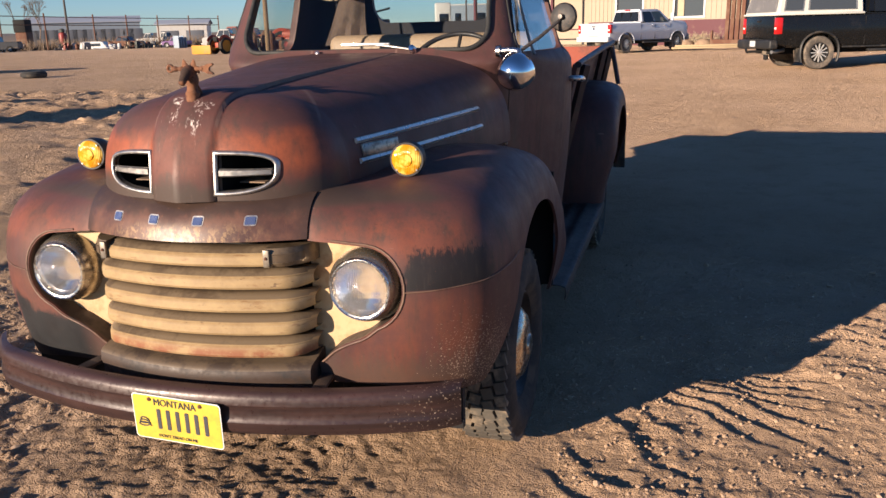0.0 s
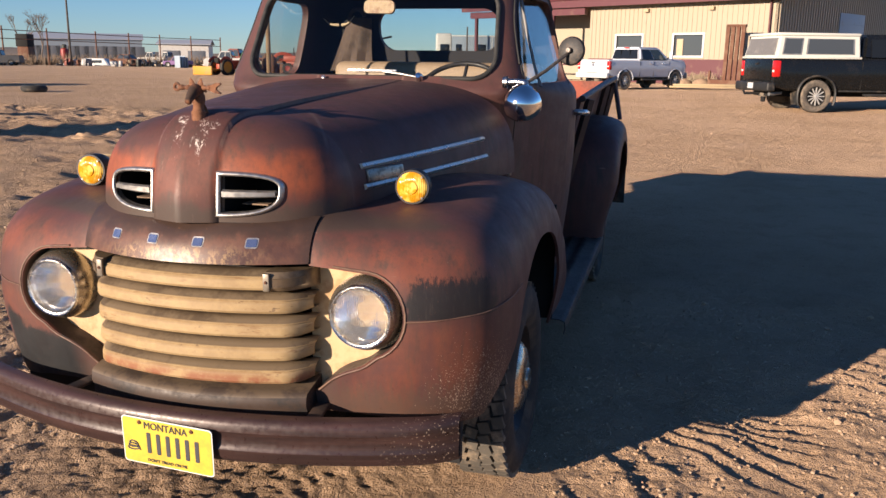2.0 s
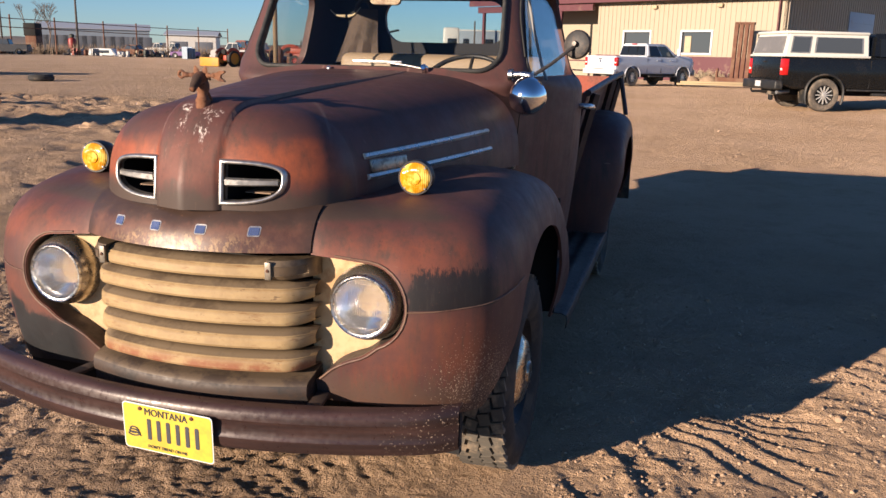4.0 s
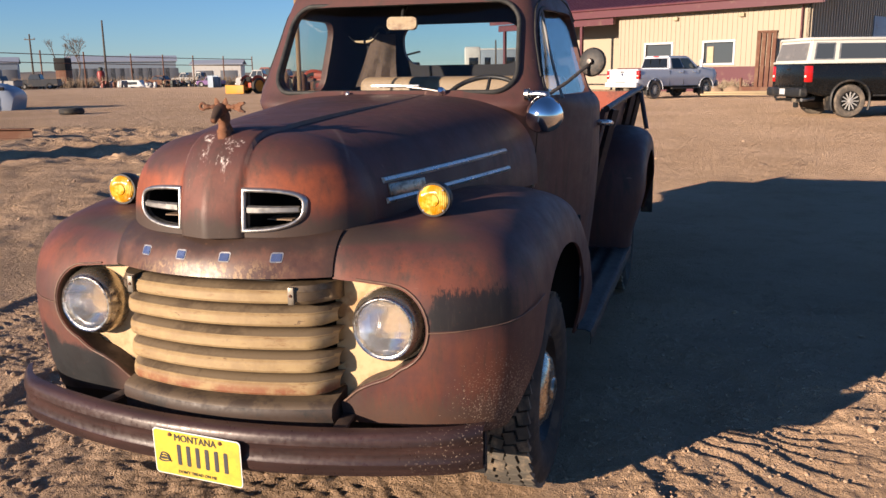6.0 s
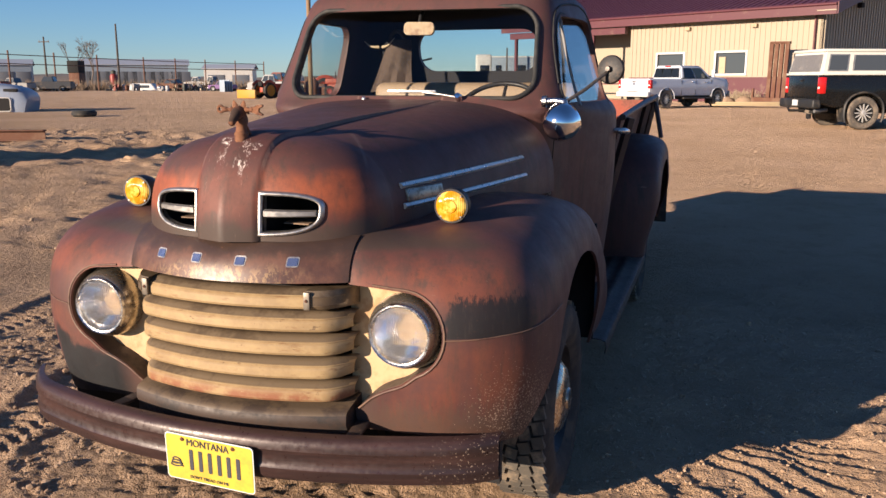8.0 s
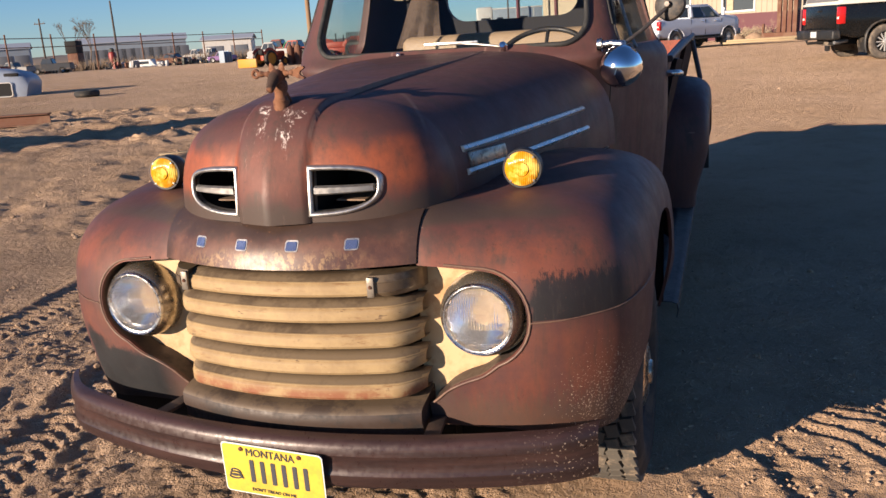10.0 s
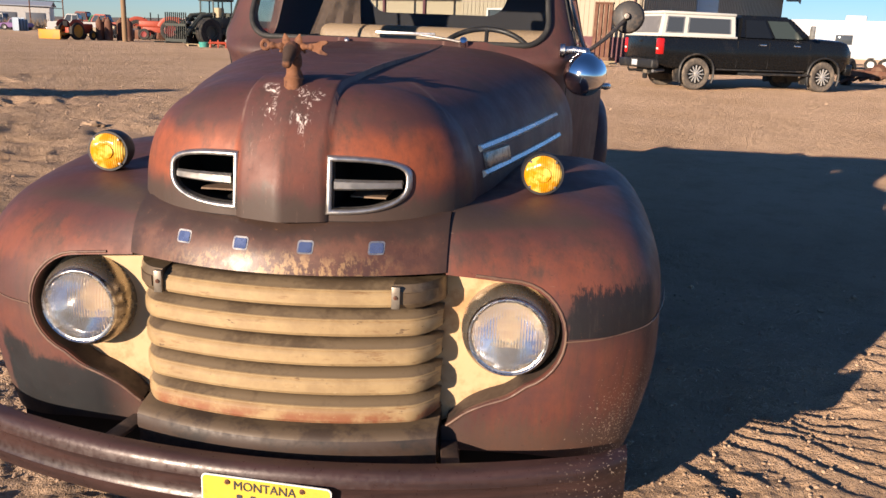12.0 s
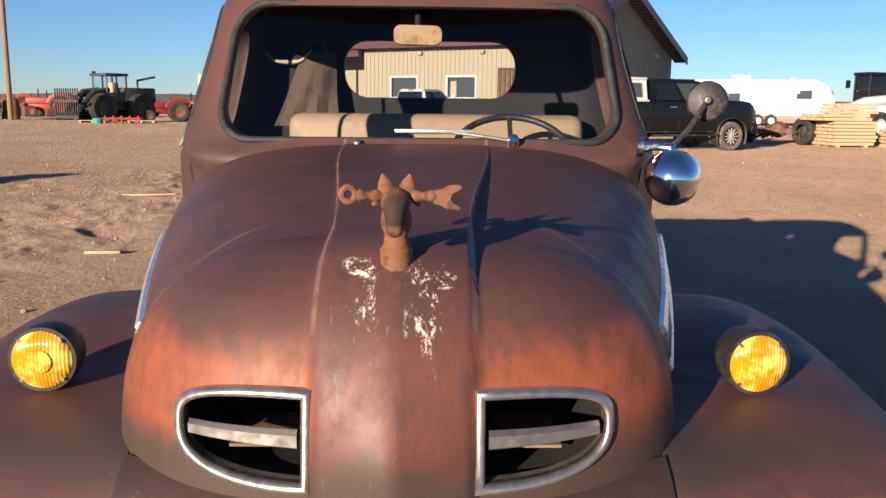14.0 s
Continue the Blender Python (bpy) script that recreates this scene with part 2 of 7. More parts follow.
M["tread"] = worn("dusty_tread", (0.10, 0.088, 0.072), (0.26, 0.20, 0.14), 9, 0.9, amount=0.5)
M["bright"] = material("bright_chrome", (0.88, 0.88, 0.88), 0.09, 1.0)
# near-black; inside hollows it puts their shade into the colour
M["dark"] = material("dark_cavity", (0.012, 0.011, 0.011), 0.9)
M["black"] = worn("black_enamel", (0.02, 0.019, 0.02), (0.05, 0.045, 0.04), 12, 0.5, amount=0.4)
M["rubber"] = worn("tyre_rubber", (0.025, 0.024, 0.023), (0.075, 0.06, 0.045), 8, 0.85, amount=0.45)
M["gasket"] = worn("window_rubber", (0.02, 0.02, 0.019), (0.045, 0.042, 0.038), 20, 0.7)
M["steel"] = worn("bumper_steel", (0.055, 0.030, 0.027), (0.030, 0.019, 0.018), 5, 0.36, 0.1, amount=0.5)
_n = Net(M["steel"])
_chip = _n.math("MULTIPLY", _n.ramp(_n.noise(140, 2, 0.5), 0.64, 0.67), _n.ramp(_n.math("ADD", _n.axis(0), _n.math("MULTIPLY", _n.noise(9, 4), 0.25)), 0.72, 0.95))
_n.color(_n.mix(_chip, _n.mix(_n.ramp(_n.noise(1.0, 4, 0.6, _n.mapped((3, 3, 40))), 0.3, 0.7), (0.062, 0.033, 0.029), (0.032, 0.019, 0.018)), (0.38, 0.29, 0.22)))
_n.bump(_n.math("ADD", _n.noise(5, 3), _n.math("MULTIPLY", _n.noise(60, 3), 0.15)), 0.25, 0.01)
M["yellow"] = worn("plate_yellow", (0.64, 0.46, 0.055), (0.54, 0.37, 0.05), 9, 0.5, bump=0)
M["plate_white"] = material("plate_edge", (0.75, 0.75, 0.7), 0.5)
M["ink"] = material("plate_ink", (0.05, 0.05, 0.06), 0.6)
M["rust"] = worn("bare_rust", (0.16, 0.062, 0.03), (0.08, 0.035, 0.022), 25, 0.85, amount=0.5, grain=120, bump=0.5)
M["window_bar"] = worn("dull_window_bar", (0.24, 0.235, 0.23), (0.15, 0.14, 0.13), 20, 0.55)
M["tan"] = worn("tan_vinyl", (0.31, 0.225, 0.15), (0.235, 0.165, 0.105), 5, 0.6, amount=0.3)
M["cloth"] = worn("grey_brown_cloth", (0.078, 0.054, 0.042), (0.045, 0.033, 0.026), 9, 0.9)
M["head"] = material("dark_cab_inside", (0.018, 0.018, 0.022), 0.85)
M["wood"] = worn("grey_planks", (0.22, 0.15, 0.10), (0.14, 0.09, 0.06), 4, 0.8)
M["red_floor"] = worn("faded_red_boards", (0.30, 0.07, 0.04), (0.18, 0.06, 0.04), 4, 0.7)


def film_factor(t, low, high, normal=None):
    """Share of mirror film on a pane, the same from either side."""
    lw, pw, mul = t.nodes.new("ShaderNodeLayerWeight"), t.nodes.new("ShaderNodeMath"), t.nodes.new("ShaderNodeMath")
    lw.inputs["Blend"].default_value = 0.5
    pw.operation, mul.operation = "POWER", "MULTIPLY_ADD"
    pw.inputs[1].default_value = 4.0
    mul.inputs[1].default_value, mul.inputs[2].default_value = high, low
    t.links.new(lw.outputs["Facing"], pw.inputs[0])
    t.links.new(pw.outputs[0], mul.inputs[0])
    if normal:
        t.links.new(normal, lw.inputs["Normal"])
    return mul.outputs[0]


def thin_glass(name, tint, gloss):
    """A pane: clear straight through, with a mirror film that grows towards grazing angles."""
    m = bpy.data.materials.new(name)
    m.use_nodes = True
    t = m.node_tree
    t.nodes.clear()
    out, mx = t.nodes.new("ShaderNodeOutputMaterial"), t.nodes.new("ShaderNodeMixShader")
    tr, gl = t.nodes.new("ShaderNodeBsdfTransparent"), t.nodes.new("ShaderNodeBsdfGlossy")
    tr.inputs[0].default_value = (*tint, 1)
    gl.inputs["Roughness"].default_value = gloss
    t.links.new(film_factor(t, 0.02, 0.75), mx.inputs[0])
    t.links.new(tr.outputs[0], mx.inputs[1])
    t.links.new(gl.outputs[0], mx.inputs[2])
    t.links.new(mx.outputs[0], out.inputs[0])
    return m


M["pane"] = thin_glass("window_glass", (0.93, 0.95, 0.945), 0.01)


# ---- mesh helpers ----
def mesh_from(verts, faces, smooth=True, angle=35):
    me = bpy.data.meshes.new("m")
    me.from_pydata([tuple(map(float, v)) for v in verts], [], faces)
    me.validate()
    b = bmesh.new()
    b.from_mesh(me)
    bmesh.ops.recalc_face_normals(b, faces=b.faces)
    b.to_mesh(me)
    b.free()
    if smooth:
        me.shade_smooth()
        me.set_sharp_from_angle(angle=radians(angle))
    return me


def part(name, me, mat, parent=None, label=""):
    """Links a mesh (or bmesh) as one object under a thing or a part."""
    if isinstance(me, bmesh.types.BMesh):
        b, me = me, bpy.data.meshes.new(name)
        b.to_mesh(me)
        b.free()
        me.shade_smooth()
        me.set_sharp_from_angle(angle=radians(35))
    me.name = name
    if not me.materials:
        me.materials.append(M[mat] if isinstance(mat, str) else mat)
    ob = new(name, me)
    ob.parent = parent
    return tagged(ob, label) if label else ob


def thing(name, m, label, category, group=""):
    ob = new(name)
    ob.empty_display_size = 0.2
    ob.matrix_world = m
    return tagged(ob, label, category, group)


def sheet(P, close_u=False, close_v=False):
    """Faces over an array of points (nu, nv, 3)."""
    nu, nv = P.shape[:2]
    F = []
    for i in range(nu if close_u else nu - 1):
        for j in range(nv if close_v else nv - 1):
            a, b = i, (i + 1) % nu
            c, d = j, (j + 1) % nv
            F.append((a * nv + c, b * nv + c, b * nv + d, a * nv + d))
    return P.reshape(-1, 3), F


def spline(points, n):
    """n points along a smooth curve through the given ones."""
    p = np.array(points, float)
    q = np.vstack([2 * p[0] - p[1], p, 2 * p[-1] - p[-2]])
    out = []
    for s in np.linspace(0, len(p) - 1, n):
        i = min(int(s), len(p) - 2)
        t, (a, b, c, d) = s - i, q[i:i + 4]
        out.append(0.5 * (2 * b + (c - a) * t + (2 * a - 5 * b + 4 * c - d) * t * t + (3 * b - a - 3 * c + d) * t ** 3))
    return np.array(out)


def tube(points, r, n=8, closed=False, squash=1.0, caps=True):
    """A round (or flattened) bar along a line of points; r may vary along it."""
    p = np.array(points, float)
    r = np.broadcast_to(np.array(r, float), (len(p),))
    tan = np.roll(p, -1, 0) - np.roll(p, 1, 0) if closed else np.gradient(p, axis=0)
    tan /= np.linalg.norm(tan, axis=1)[:, None] + 1e-12
    up = np.array([0, 0, 1.0]) if abs(tan[0][2]) < 0.9 else np.array([0, 1.0, 0])
    rings = []
    for i in range(len(p)):
        side = np.cross(tan[i], up)
        side /= np.linalg.norm(side)
        up = np.cross(side, tan[i])
        a = np.linspace(0, 2 * np.pi, n, endpoint=False)
        rings.append(p[i] + r[i] * (np.cos(a)[:, None] * side + squash * np.sin(a)[:, None] * up))
    V, F = sheet(np.array(rings), close_u=closed, close_v=True)
    if caps and not closed:
        F += [tuple(range(n))[::-1], tuple((len(p) - 1) * n + k for k in range(n))]
    return mesh_from(V, F, angle=50)


def lathe(profile, n=32, axis="y"):
    """A turned solid: profile of (radius, along), turned about an axis."""
    a = np.linspace(0, 2 * np.pi, n, endpoint=False)
    P = np.zeros((len(profile), n, 3))
    for i, (r, h) in enumerate(profile):
        c, s = r * np.cos(a), r * np.sin(a)
        P[i] = np.stack({"x": (h + 0 * a, c, s), "y": (c, h + 0 * a, s), "z": (c, s, h + 0 * a)}[axis], 1)
    V, F = sheet(P, close_v=True)
    return mesh_from(V, F, angle=40)


def prism(outline, lo, hi, axis):
    """A closed solid: an outline in the plane across the axis, drawn from lo to hi along it."""
    n, V = len(outline), []
    for h in (lo, hi):
        for a, b in outline:
            V.append({"x": (h, a, b), "y": (a, h, b), "z": (a, b, h)}[axis])
    F = [tuple(range(n)), tuple(range(2 * n - 1, n - 1, -1))]
    F += [(i, (i + 1) % n, n + (i + 1) % n, n + i) for i in range(n)]
    return mesh_from(V, F, angle=30)


def block(x0, x1, y0, y1, z0, z1, bevel=0.0, seg=2):
    b = bmesh.new()
    bmesh.ops.create_cube(b, size=1)
    for v in b.verts:
        v.co = ((x0 + x1) / 2 + v.co.x * (x1 - x0), (y0 + y1) / 2 + v.co.y * (y1 - y0), (z0 + z1) / 2 + v.co.z * (z1 - z0))
    if bevel:
        bmesh.ops.bevel(b, geom=b.edges[:], offset=bevel, segments=seg, affect="EDGES", profile=0.5)
    return b


def baked(ob, thickness=0.0, offset=-1.0, cutters=(), angle=35):
    """Gives a shell its thickness and cuts openings through it, for good."""
    if thickness:
        md = ob.modifiers.new("s", "SOLIDIFY")
        md.thickness, md.offset = thickness, offset
    cuts = []
    for me in cutters:
        c = new("cutter", me)
        c.parent = ob.parent
        cuts.append(c)
        md = ob.modifiers.new("b", "BOOLEAN")
        md.object, md.operation, md.solver = c, "DIFFERENCE", "EXACT"
    bpy.context.view_layer.update()
    me = bpy.data.meshes.new_from_object(ob.evaluated_get(bpy.context.evaluated_depsgraph_get()))
    ob.modifiers.clear()
    me.name, ob.data = ob.data.name, me
    me.shade_smooth()
    me.set_sharp_from_angle(angle=radians(angle))
    for c in cuts:
        old = c.data
        bpy.data.objects.remove(c)
        bpy.data.meshes.remove(old)
    return ob


def joined(*meshes):
    b = bmesh.new()
    for me in meshes:
        if isinstance(me, bmesh.types.BMesh):
            t = bpy.data.meshes.new("t")
            me.to_mesh(t)
            me.free()
            me = t
        b.from_mesh(me)
    return b


def slab(parent, name, quad, thick, mat, label=""):
    """A thin plate over four corners, given depth along its normal."""
    q = [Vector(p) for p in quad]
    n = (q[1] - q[0]).cross(q[3] - q[0]).normalized() * thick
    V = [tuple(p) for p in q] + [tuple(p + n) for p in q]
    return part(name, mesh_from(V, [(0, 1, 2, 3), (7, 6, 5, 4), (0, 4, 5, 1), (1, 5, 6, 2), (2, 6, 7, 3), (3, 7, 4, 0)], smooth=False), mat, parent, label)


def rounded(a0, a1, b0, b1, r, n=6):
    """A rectangle's outline with rounded corners."""
    out = []
    for ca, cb, t0 in ((a1 - r, b1 - r, 0), (a0 + r, b1 - r, 90), (a0 + r, b0 + r, 180), (a1 - r, b0 + r, 270)):
        for k in range(n + 1):
            t = radians(t0 + 90 * k / n)
            out.append((ca + r * math.cos(t), cb + r * math.sin(t)))
    return out


def smooth01(x):
    x = np.clip(x, 0, 1)
    return x * x * (3 - 2 * x)


# ---- ground ----
def rise(y):
    y = np.clip(y, 4.5, 120)
    return 0.45 * (1 - np.exp(-(y - 4.5) / 14)) + 0.006 * (y - 4.5) - 0.006 * (np.sqrt((y - 22) ** 2 + 16) + y - 22)


def place(x, y, turn=0.0, up=0.0):
    return pose(x, y, float(rise(y)) + up, 0, 0, turn)


TABLES = {}


def value_noise(x, y, seed):
    """Smooth random values in -1..1 over the plane."""
    if seed not in TABLES:
        TABLES[seed] = np.random.RandomState(seed).uniform(-1, 1, (256, 256))
    r = TABLES[seed]
    xi, yi = np.floor(x).astype(int), np.floor(y).astype(int)
    fx, fy = smooth01(x - xi), smooth01(y - yi)
    a, b = r[xi % 256, yi % 256], r[(xi + 1) % 256, yi % 256]
    c, d = r[xi % 256, (yi + 1) % 256], r[(xi + 1) % 256, (yi + 1) % 256]
    return (a * (1 - fx) + b * fx) * (1 - fy) + (c * (1 - fx) + d * fx) * fy


def soft_box(x, y, x0, x1, y0, y1, w):
    return smooth01((x - x0) / w) * smooth01((x1 - x) / w) * smooth01((y - y0) / w) * smooth01((y1 - y) / w)


def relief(X, Y):
    """Height of clods, ruts and tread prints over the plain yard."""
    n = value_noise
    z = 0.018 * n(X * 0.9, Y * 0.9, 1) + 0.008 * n(X * 3.1, Y * 3.1, 2)
    far = np.exp(-np.maximum(0, Y - 6) / 25)
    z = z * (0.4 + 0.6 * far)
    # churned ground beside and beyond the truck on its right-hand side
    churn = soft_box(X, Y, -17, -1.9, 2.5, 17, 2.5) * (0.5 + 0.5 * n(X * 0.35, Y * 0.35, 3))
    A, B = 0.8 * X + 0.6 * Y + 0.2 * n(X * 1.9, Y * 1.9, 38), 0.8 * Y - 0.6 * X + 0.2 * n(X * 1.9, Y * 1.9 + 7, 39)
    clod = np.abs(n(A * 1.9, B * 1.9, 4)) + 0.75 * np.abs(n(A * 4.1, B * 4.1, 5)) - 0.3 * np.abs(n(A * 5.6, B * 5.6, 35))
    z += churn * 0.17 * (0.62 - clod)
    # broken mud in front of the bumper
    mud = soft_box(X + 0.3 * n(X * 1.3, Y * 1.3, 31), Y, -5.5, 1.3, -1.9, 2.6, 1.2)
    P, Q = 0.82 * X + 0.57 * Y + 0.10 * n(X * 3.7, Y * 3.7, 36), 0.82 * Y - 0.57 * X + 0.10 * n(X * 3.7 + 5, Y * 3.7, 37)
    broken = 0.4 + 0.6 * np.clip(0.5 + 1.6 * n(X * 1.1 + 3, Y * 1.1, 41), 0, 1)
    z += mud * (0.026 * n(X * 1.7, Y * 1.7, 6) + broken * (0.024 * (0.4 - np.abs(n(P * 4.6, Q * 4.6, 7))) + 0.020 * (np.abs(n(P * 10, Q * 10, 8)) - 0.3)) + 0.013 * np.abs(n(Q * 19, P * 19, 34)) + 0.009 * np.abs(n(P * 37, Q * 37, 42)))
    # long curving ridges pushed up by tyres, on the open side
    side = smooth01((X - 0.75) / 0.5) * smooth01((5.5 - X) / 1.5) * smooth01((Y + 0.5) / 0.5) * smooth01((5.5 - Y) / 2.0)
    wx, wy = X + 0.20 * n(X * 1.1, Y * 1.1, 9), Y + 0.20 * n(X * 1.1 + 9, Y * 1.1, 10)
    u = wx * 0.64 + wy * 0.74 + 0.05 * (wy - 1.2) ** 2
    saw = np.mod(u / 0.145 + 1.3 * n(X * 1.7, Y * 1.7, 11) + 0.35 * n(X * 7, Y * 7, 32), 1.0)
    ridge = np.where(saw < 0.80, (saw / 0.80) ** 1.5, (1 - saw) / 0.20)
    crumb = np.abs(n(X * 17, Y * 17, 43)) + 0.7 * np.abs(n(X * 34, Y * 34, 44))
    z += side * (0.017 * (ridge - 0.3) * np.clip(0.42 + 1.5 * n(X * 1.7 + 2, Y * 1.7, 12), 0, 1) + 0.016 * n(X * 2.7, Y * 2.7, 33) + 0.006 * n(X * 9, Y * 9, 13) + 0.013 * crumb * (0.55 + 0.45 * n(X * 2.2, Y * 2.2, 45)))
    # tread trails: two grooves with cross lugs, along a line (x0 at y = 1, lean, half width, from, to)
    for x0, lean, w, ya, yb in ((-1.75, 0.25, 0.16, -1.6, 4.0), (-2.9, 0.15, 0.17, -1.6, 4.0), (-0.95, -0.55, 0.13, -1.1, 0.6), (-3.9, 0.6, 0.17, -0.8, 7.0)):
        d = X - (x0 - lean * (Y - 1.0)) + 0.03 * n(Y * 1.3, X * 0.4, 46)
        band = smooth01((w - np.abs(d)) / 0.04) * smooth01((yb - Y) / 0.8) * smooth01((Y - ya) / 0.4)
        lug = np.clip(2.2 * np.sin((Y + 0.6 * np.abs(d)) * 2 * np.pi / 0.085), -1, 1)
        rib = np.clip(3 * np.abs(np.sin(d * np.pi / 0.075)) - 0.6, -1, 1)
        z = z * (1 - 0.6 * band) + band * (-0.022 + 0.008 * lug + 0.004 * rib)
        z += 0.012 * np.exp(-((np.abs(d) - w - 0.03) / 0.035) ** 2) * smooth01((yb - Y) / 0.8) * smooth01((Y - ya) / 0.4)
    # settle under the wheels
    for px, py in ((0.785, 0.79), (-0.785, 0.79), (0.80, 3.88), (-0.80, 3.88)):
        near = np.exp(-(((X - px) / 0.22) ** 2 + ((Y - py) / 0.30) ** 2))
        z = z * (1 - near) - 0.004 * near
    return z


def stepped(*runs):
    """Coordinates joined from (start, end, step) runs."""
    return np.concatenate([np.arange(a, b - 1e-6, st) for a, b, st in runs])


def build_ground():
    gx = np.concatenate([-np.geomspace(900, 18.2, 30), stepped((-18, -5, 0.075), (-5, -2.6, 0.03), (-2.6, 0.7, 0.015), (0.7, 3.0, 0.0135), (3.0, 6, 0.04), (6, 12, 0.15)), np.geomspace(12.1, 900, 34)])
    gy = np.concatenate([-np.geomspace(300, 2.2, 24), stepped((-2, -0.9, 0.045), (-0.9, 2.2, 0.0135), (2.2, 6, 0.03), (6, 17, 0.07)), np.geomspace(17.1, 1500, 80)])
    X, Y = np.meshgrid(gx, gy, indexing="ij")
    Z = rise(Y) + relief(X, Y) * np.exp(-np.maximum(0, np.hypot(X, Y - 5) - 18) / 10)
    V, F = sheet(np.stack([X, Y, Z], 2))
    me = bpy.data.meshes.new("ground")
    me.from_pydata(V.tolist(), [], F)
    me.shade_smooth()
    m = material("packed_dirt", (0.3, 0.2, 0.13), 0.95)
    n = Net(m)
    n.b.inputs["Diffuse Roughness"].default_value = 1.0
    n.b.inputs["Specular IOR Level"].default_value = 0.15
    a, b, c, g = n.noise(0.35, 6, 0.6), n.noise(3.5, 6, 0.65), n.noise(24, 5, 0.7), n.noise(150, 2, 0.6)
    col = n.mix(n.ramp(a, 0.35, 0.65), (0.53, 0.36, 0.228), (0.62, 0.435, 0.29))
    col = n.mix(n.ramp(b, 0.45, 0.72, 0, 0.5), col, (0.42, 0.275, 0.17))
    col = n.mix(n.ramp(c, 0.58, 0.72, 0, 0.6), col, (0.29, 0.195, 0.13))
    col = n.mix(n.ramp(g, 0.60, 0.72, 0, 0.85), col, (0.74, 0.60, 0.46))
    n.color(col)
    e = n.noise(9, 5, 0.7)
    col = n.mix(n.ramp(e, 0.58, 0.76, 0, 0.35), col, (0.33, 0.22, 0.14))
    n.color(col)
    n.bump(n.math("ADD", n.math("ADD", n.math("ADD", b, n.math("MULTIPLY", e, 0.9)), n.math("MULTIPLY", c, 0.7)), n.math("MULTIPLY", g, 0.3)), 1.0, 0.07)
    me.materials.append(m)
    ob = new("ground", me)
    return tagged(ob, "packed brown dirt yard with tyre tracks", "ground", kind="structure")


def lump(rnd):
    """A small broken stone: twelve corners, uneven."""
    b = bmesh.new()
    bmesh.ops.create_icosphere(b, subdivisions=1, radius=1)
    for v in b.verts:
        v.co *= rnd.uniform(0.7, 1.15)
    V, F = [tuple(v.co) for v in b.verts], [tuple(v.index for v in f.verts) for f in b.faces]
    b.free()
    return np.array(V), F


def build_pebbles():
    rnd = random.Random(21)
    shapes = [lump(rnd) for _ in range(6)]
    V, F, base, spots = [], [], 0, []
    for k in range(5200):
        if k < 1500:
            x, y = rnd.uniform(0.95, 3.6), rnd.uniform(-0.6, 2.4)
            r = rnd.uniform(0.003, 0.009) * (1.7 if rnd.random() < 0.05 else 1)
        elif k < 4600:
            x, y = rnd.uniform(-3.2, 3.6), rnd.uniform(-0.9, 3.4)
            r = rnd.uniform(0.003, 0.011) * (2.0 if rnd.random() < 0.05 else 1)
        else:
            x, y = rnd.uniform(-12, 8), rnd.uniform(2, 18)
            r = rnd.uniform(0.005, 0.014) * (2.2 if rnd.random() < 0.05 else 1)
        if not (abs(x) < 0.95 and -0.1 < y < 5.4):
            spots.append((x, y, r))
    # crumbled lumps in the churned ground
    for k in range(4200):
        if k < 2800:
            x, y = rnd.uniform(-5.2, 0.9), rnd.uniform(-1.3, 2.6)
            r = 0.004 + 0.022 * rnd.random() ** 3.5
        else:
            x, y = rnd.uniform(-16, -2.2), rnd.uniform(2.6, 16)
            r = 0.006 + 0.028 * rnd.random() ** 4
        if not (abs(x) < 0.95 and -0.1 < y < 5.4):
            spots.append((x, y, r))
    sx, sy, _ = np.array(spots).T
    heights = rise(sy) + relief(sx, sy)
    for k, (x, y, r) in enumerate(spots):
        z = float(heights[k])
        P, faces = shapes[k % 6]
        a = rnd.uniform(0, 6.28)
        rot = np.array([[math.cos(a), -math.sin(a), 0], [math.sin(a), math.cos(a), 0], [0, 0, rnd.uniform(0.5, 0.9)]])
        V.append((P * r) @ rot.T + (x, y, z + r * 0.25))
        F += [tuple(i + base for i in f) for f in faces]
        base += len(P)
    me = bpy.data.meshes.new("pebbles")
    me.from_pydata(np.concatenate(V).tolist(), [], F)
    me.materials.append(M["pebble"])
    tagged(new("pebbles", me), "loose clods and pebbles scattered over the dirt", "pebbles", kind="stuff")


def pebble_material():
    m = material("dirt_clod", (0.42, 0.29, 0.19), 0.95)
    n = Net(m)
    n.b.inputs["Diffuse Roughness"].default_value = 1.0
    r = n.t.nodes.new("ShaderNodeNewGeometry").outputs["Random Per Island"]
    n.color(n.mix(r, (0.36, 0.24, 0.15), (0.50, 0.36, 0.245)))
    return m


M["pebble"] = pebble_material()
M["clod"] = worn("dried_mud", (0.36, 0.245, 0.155), (0.24, 0.16, 0.10), 9, 0.95, amount=0.5, grain=60, bump=0.8)
build_ground()
build_pebbles()


# ---- the old pickup ----
truck = thing("pickup_truck", pose(0, 0, 0), "rusty brown vintage pickup truck parked on bare dirt", "truck")


def hood_half(y):
    d = y - 0.25
    return 0.441 + 0.294 * d - 0.035 * d * d


def hood_top(y):
    return 1.405 + 0.085 * np.clip((y - 0.2) / 1.18, 0, 1) ** 0.9


def hood_side(y, z):
    m = 3.3 + 0.2 * float(smooth01(np.array((y - 0.2) / 1.175 * 3)))
    r = (z - LOW) / (hood_top(y) - LOW)
    return hood_half(y) * (1 - r ** m) ** (1 / m)


NOSE_Y, NOSE_K, TIP, LOW = 0.20, 2.2, -0.092, 1.045


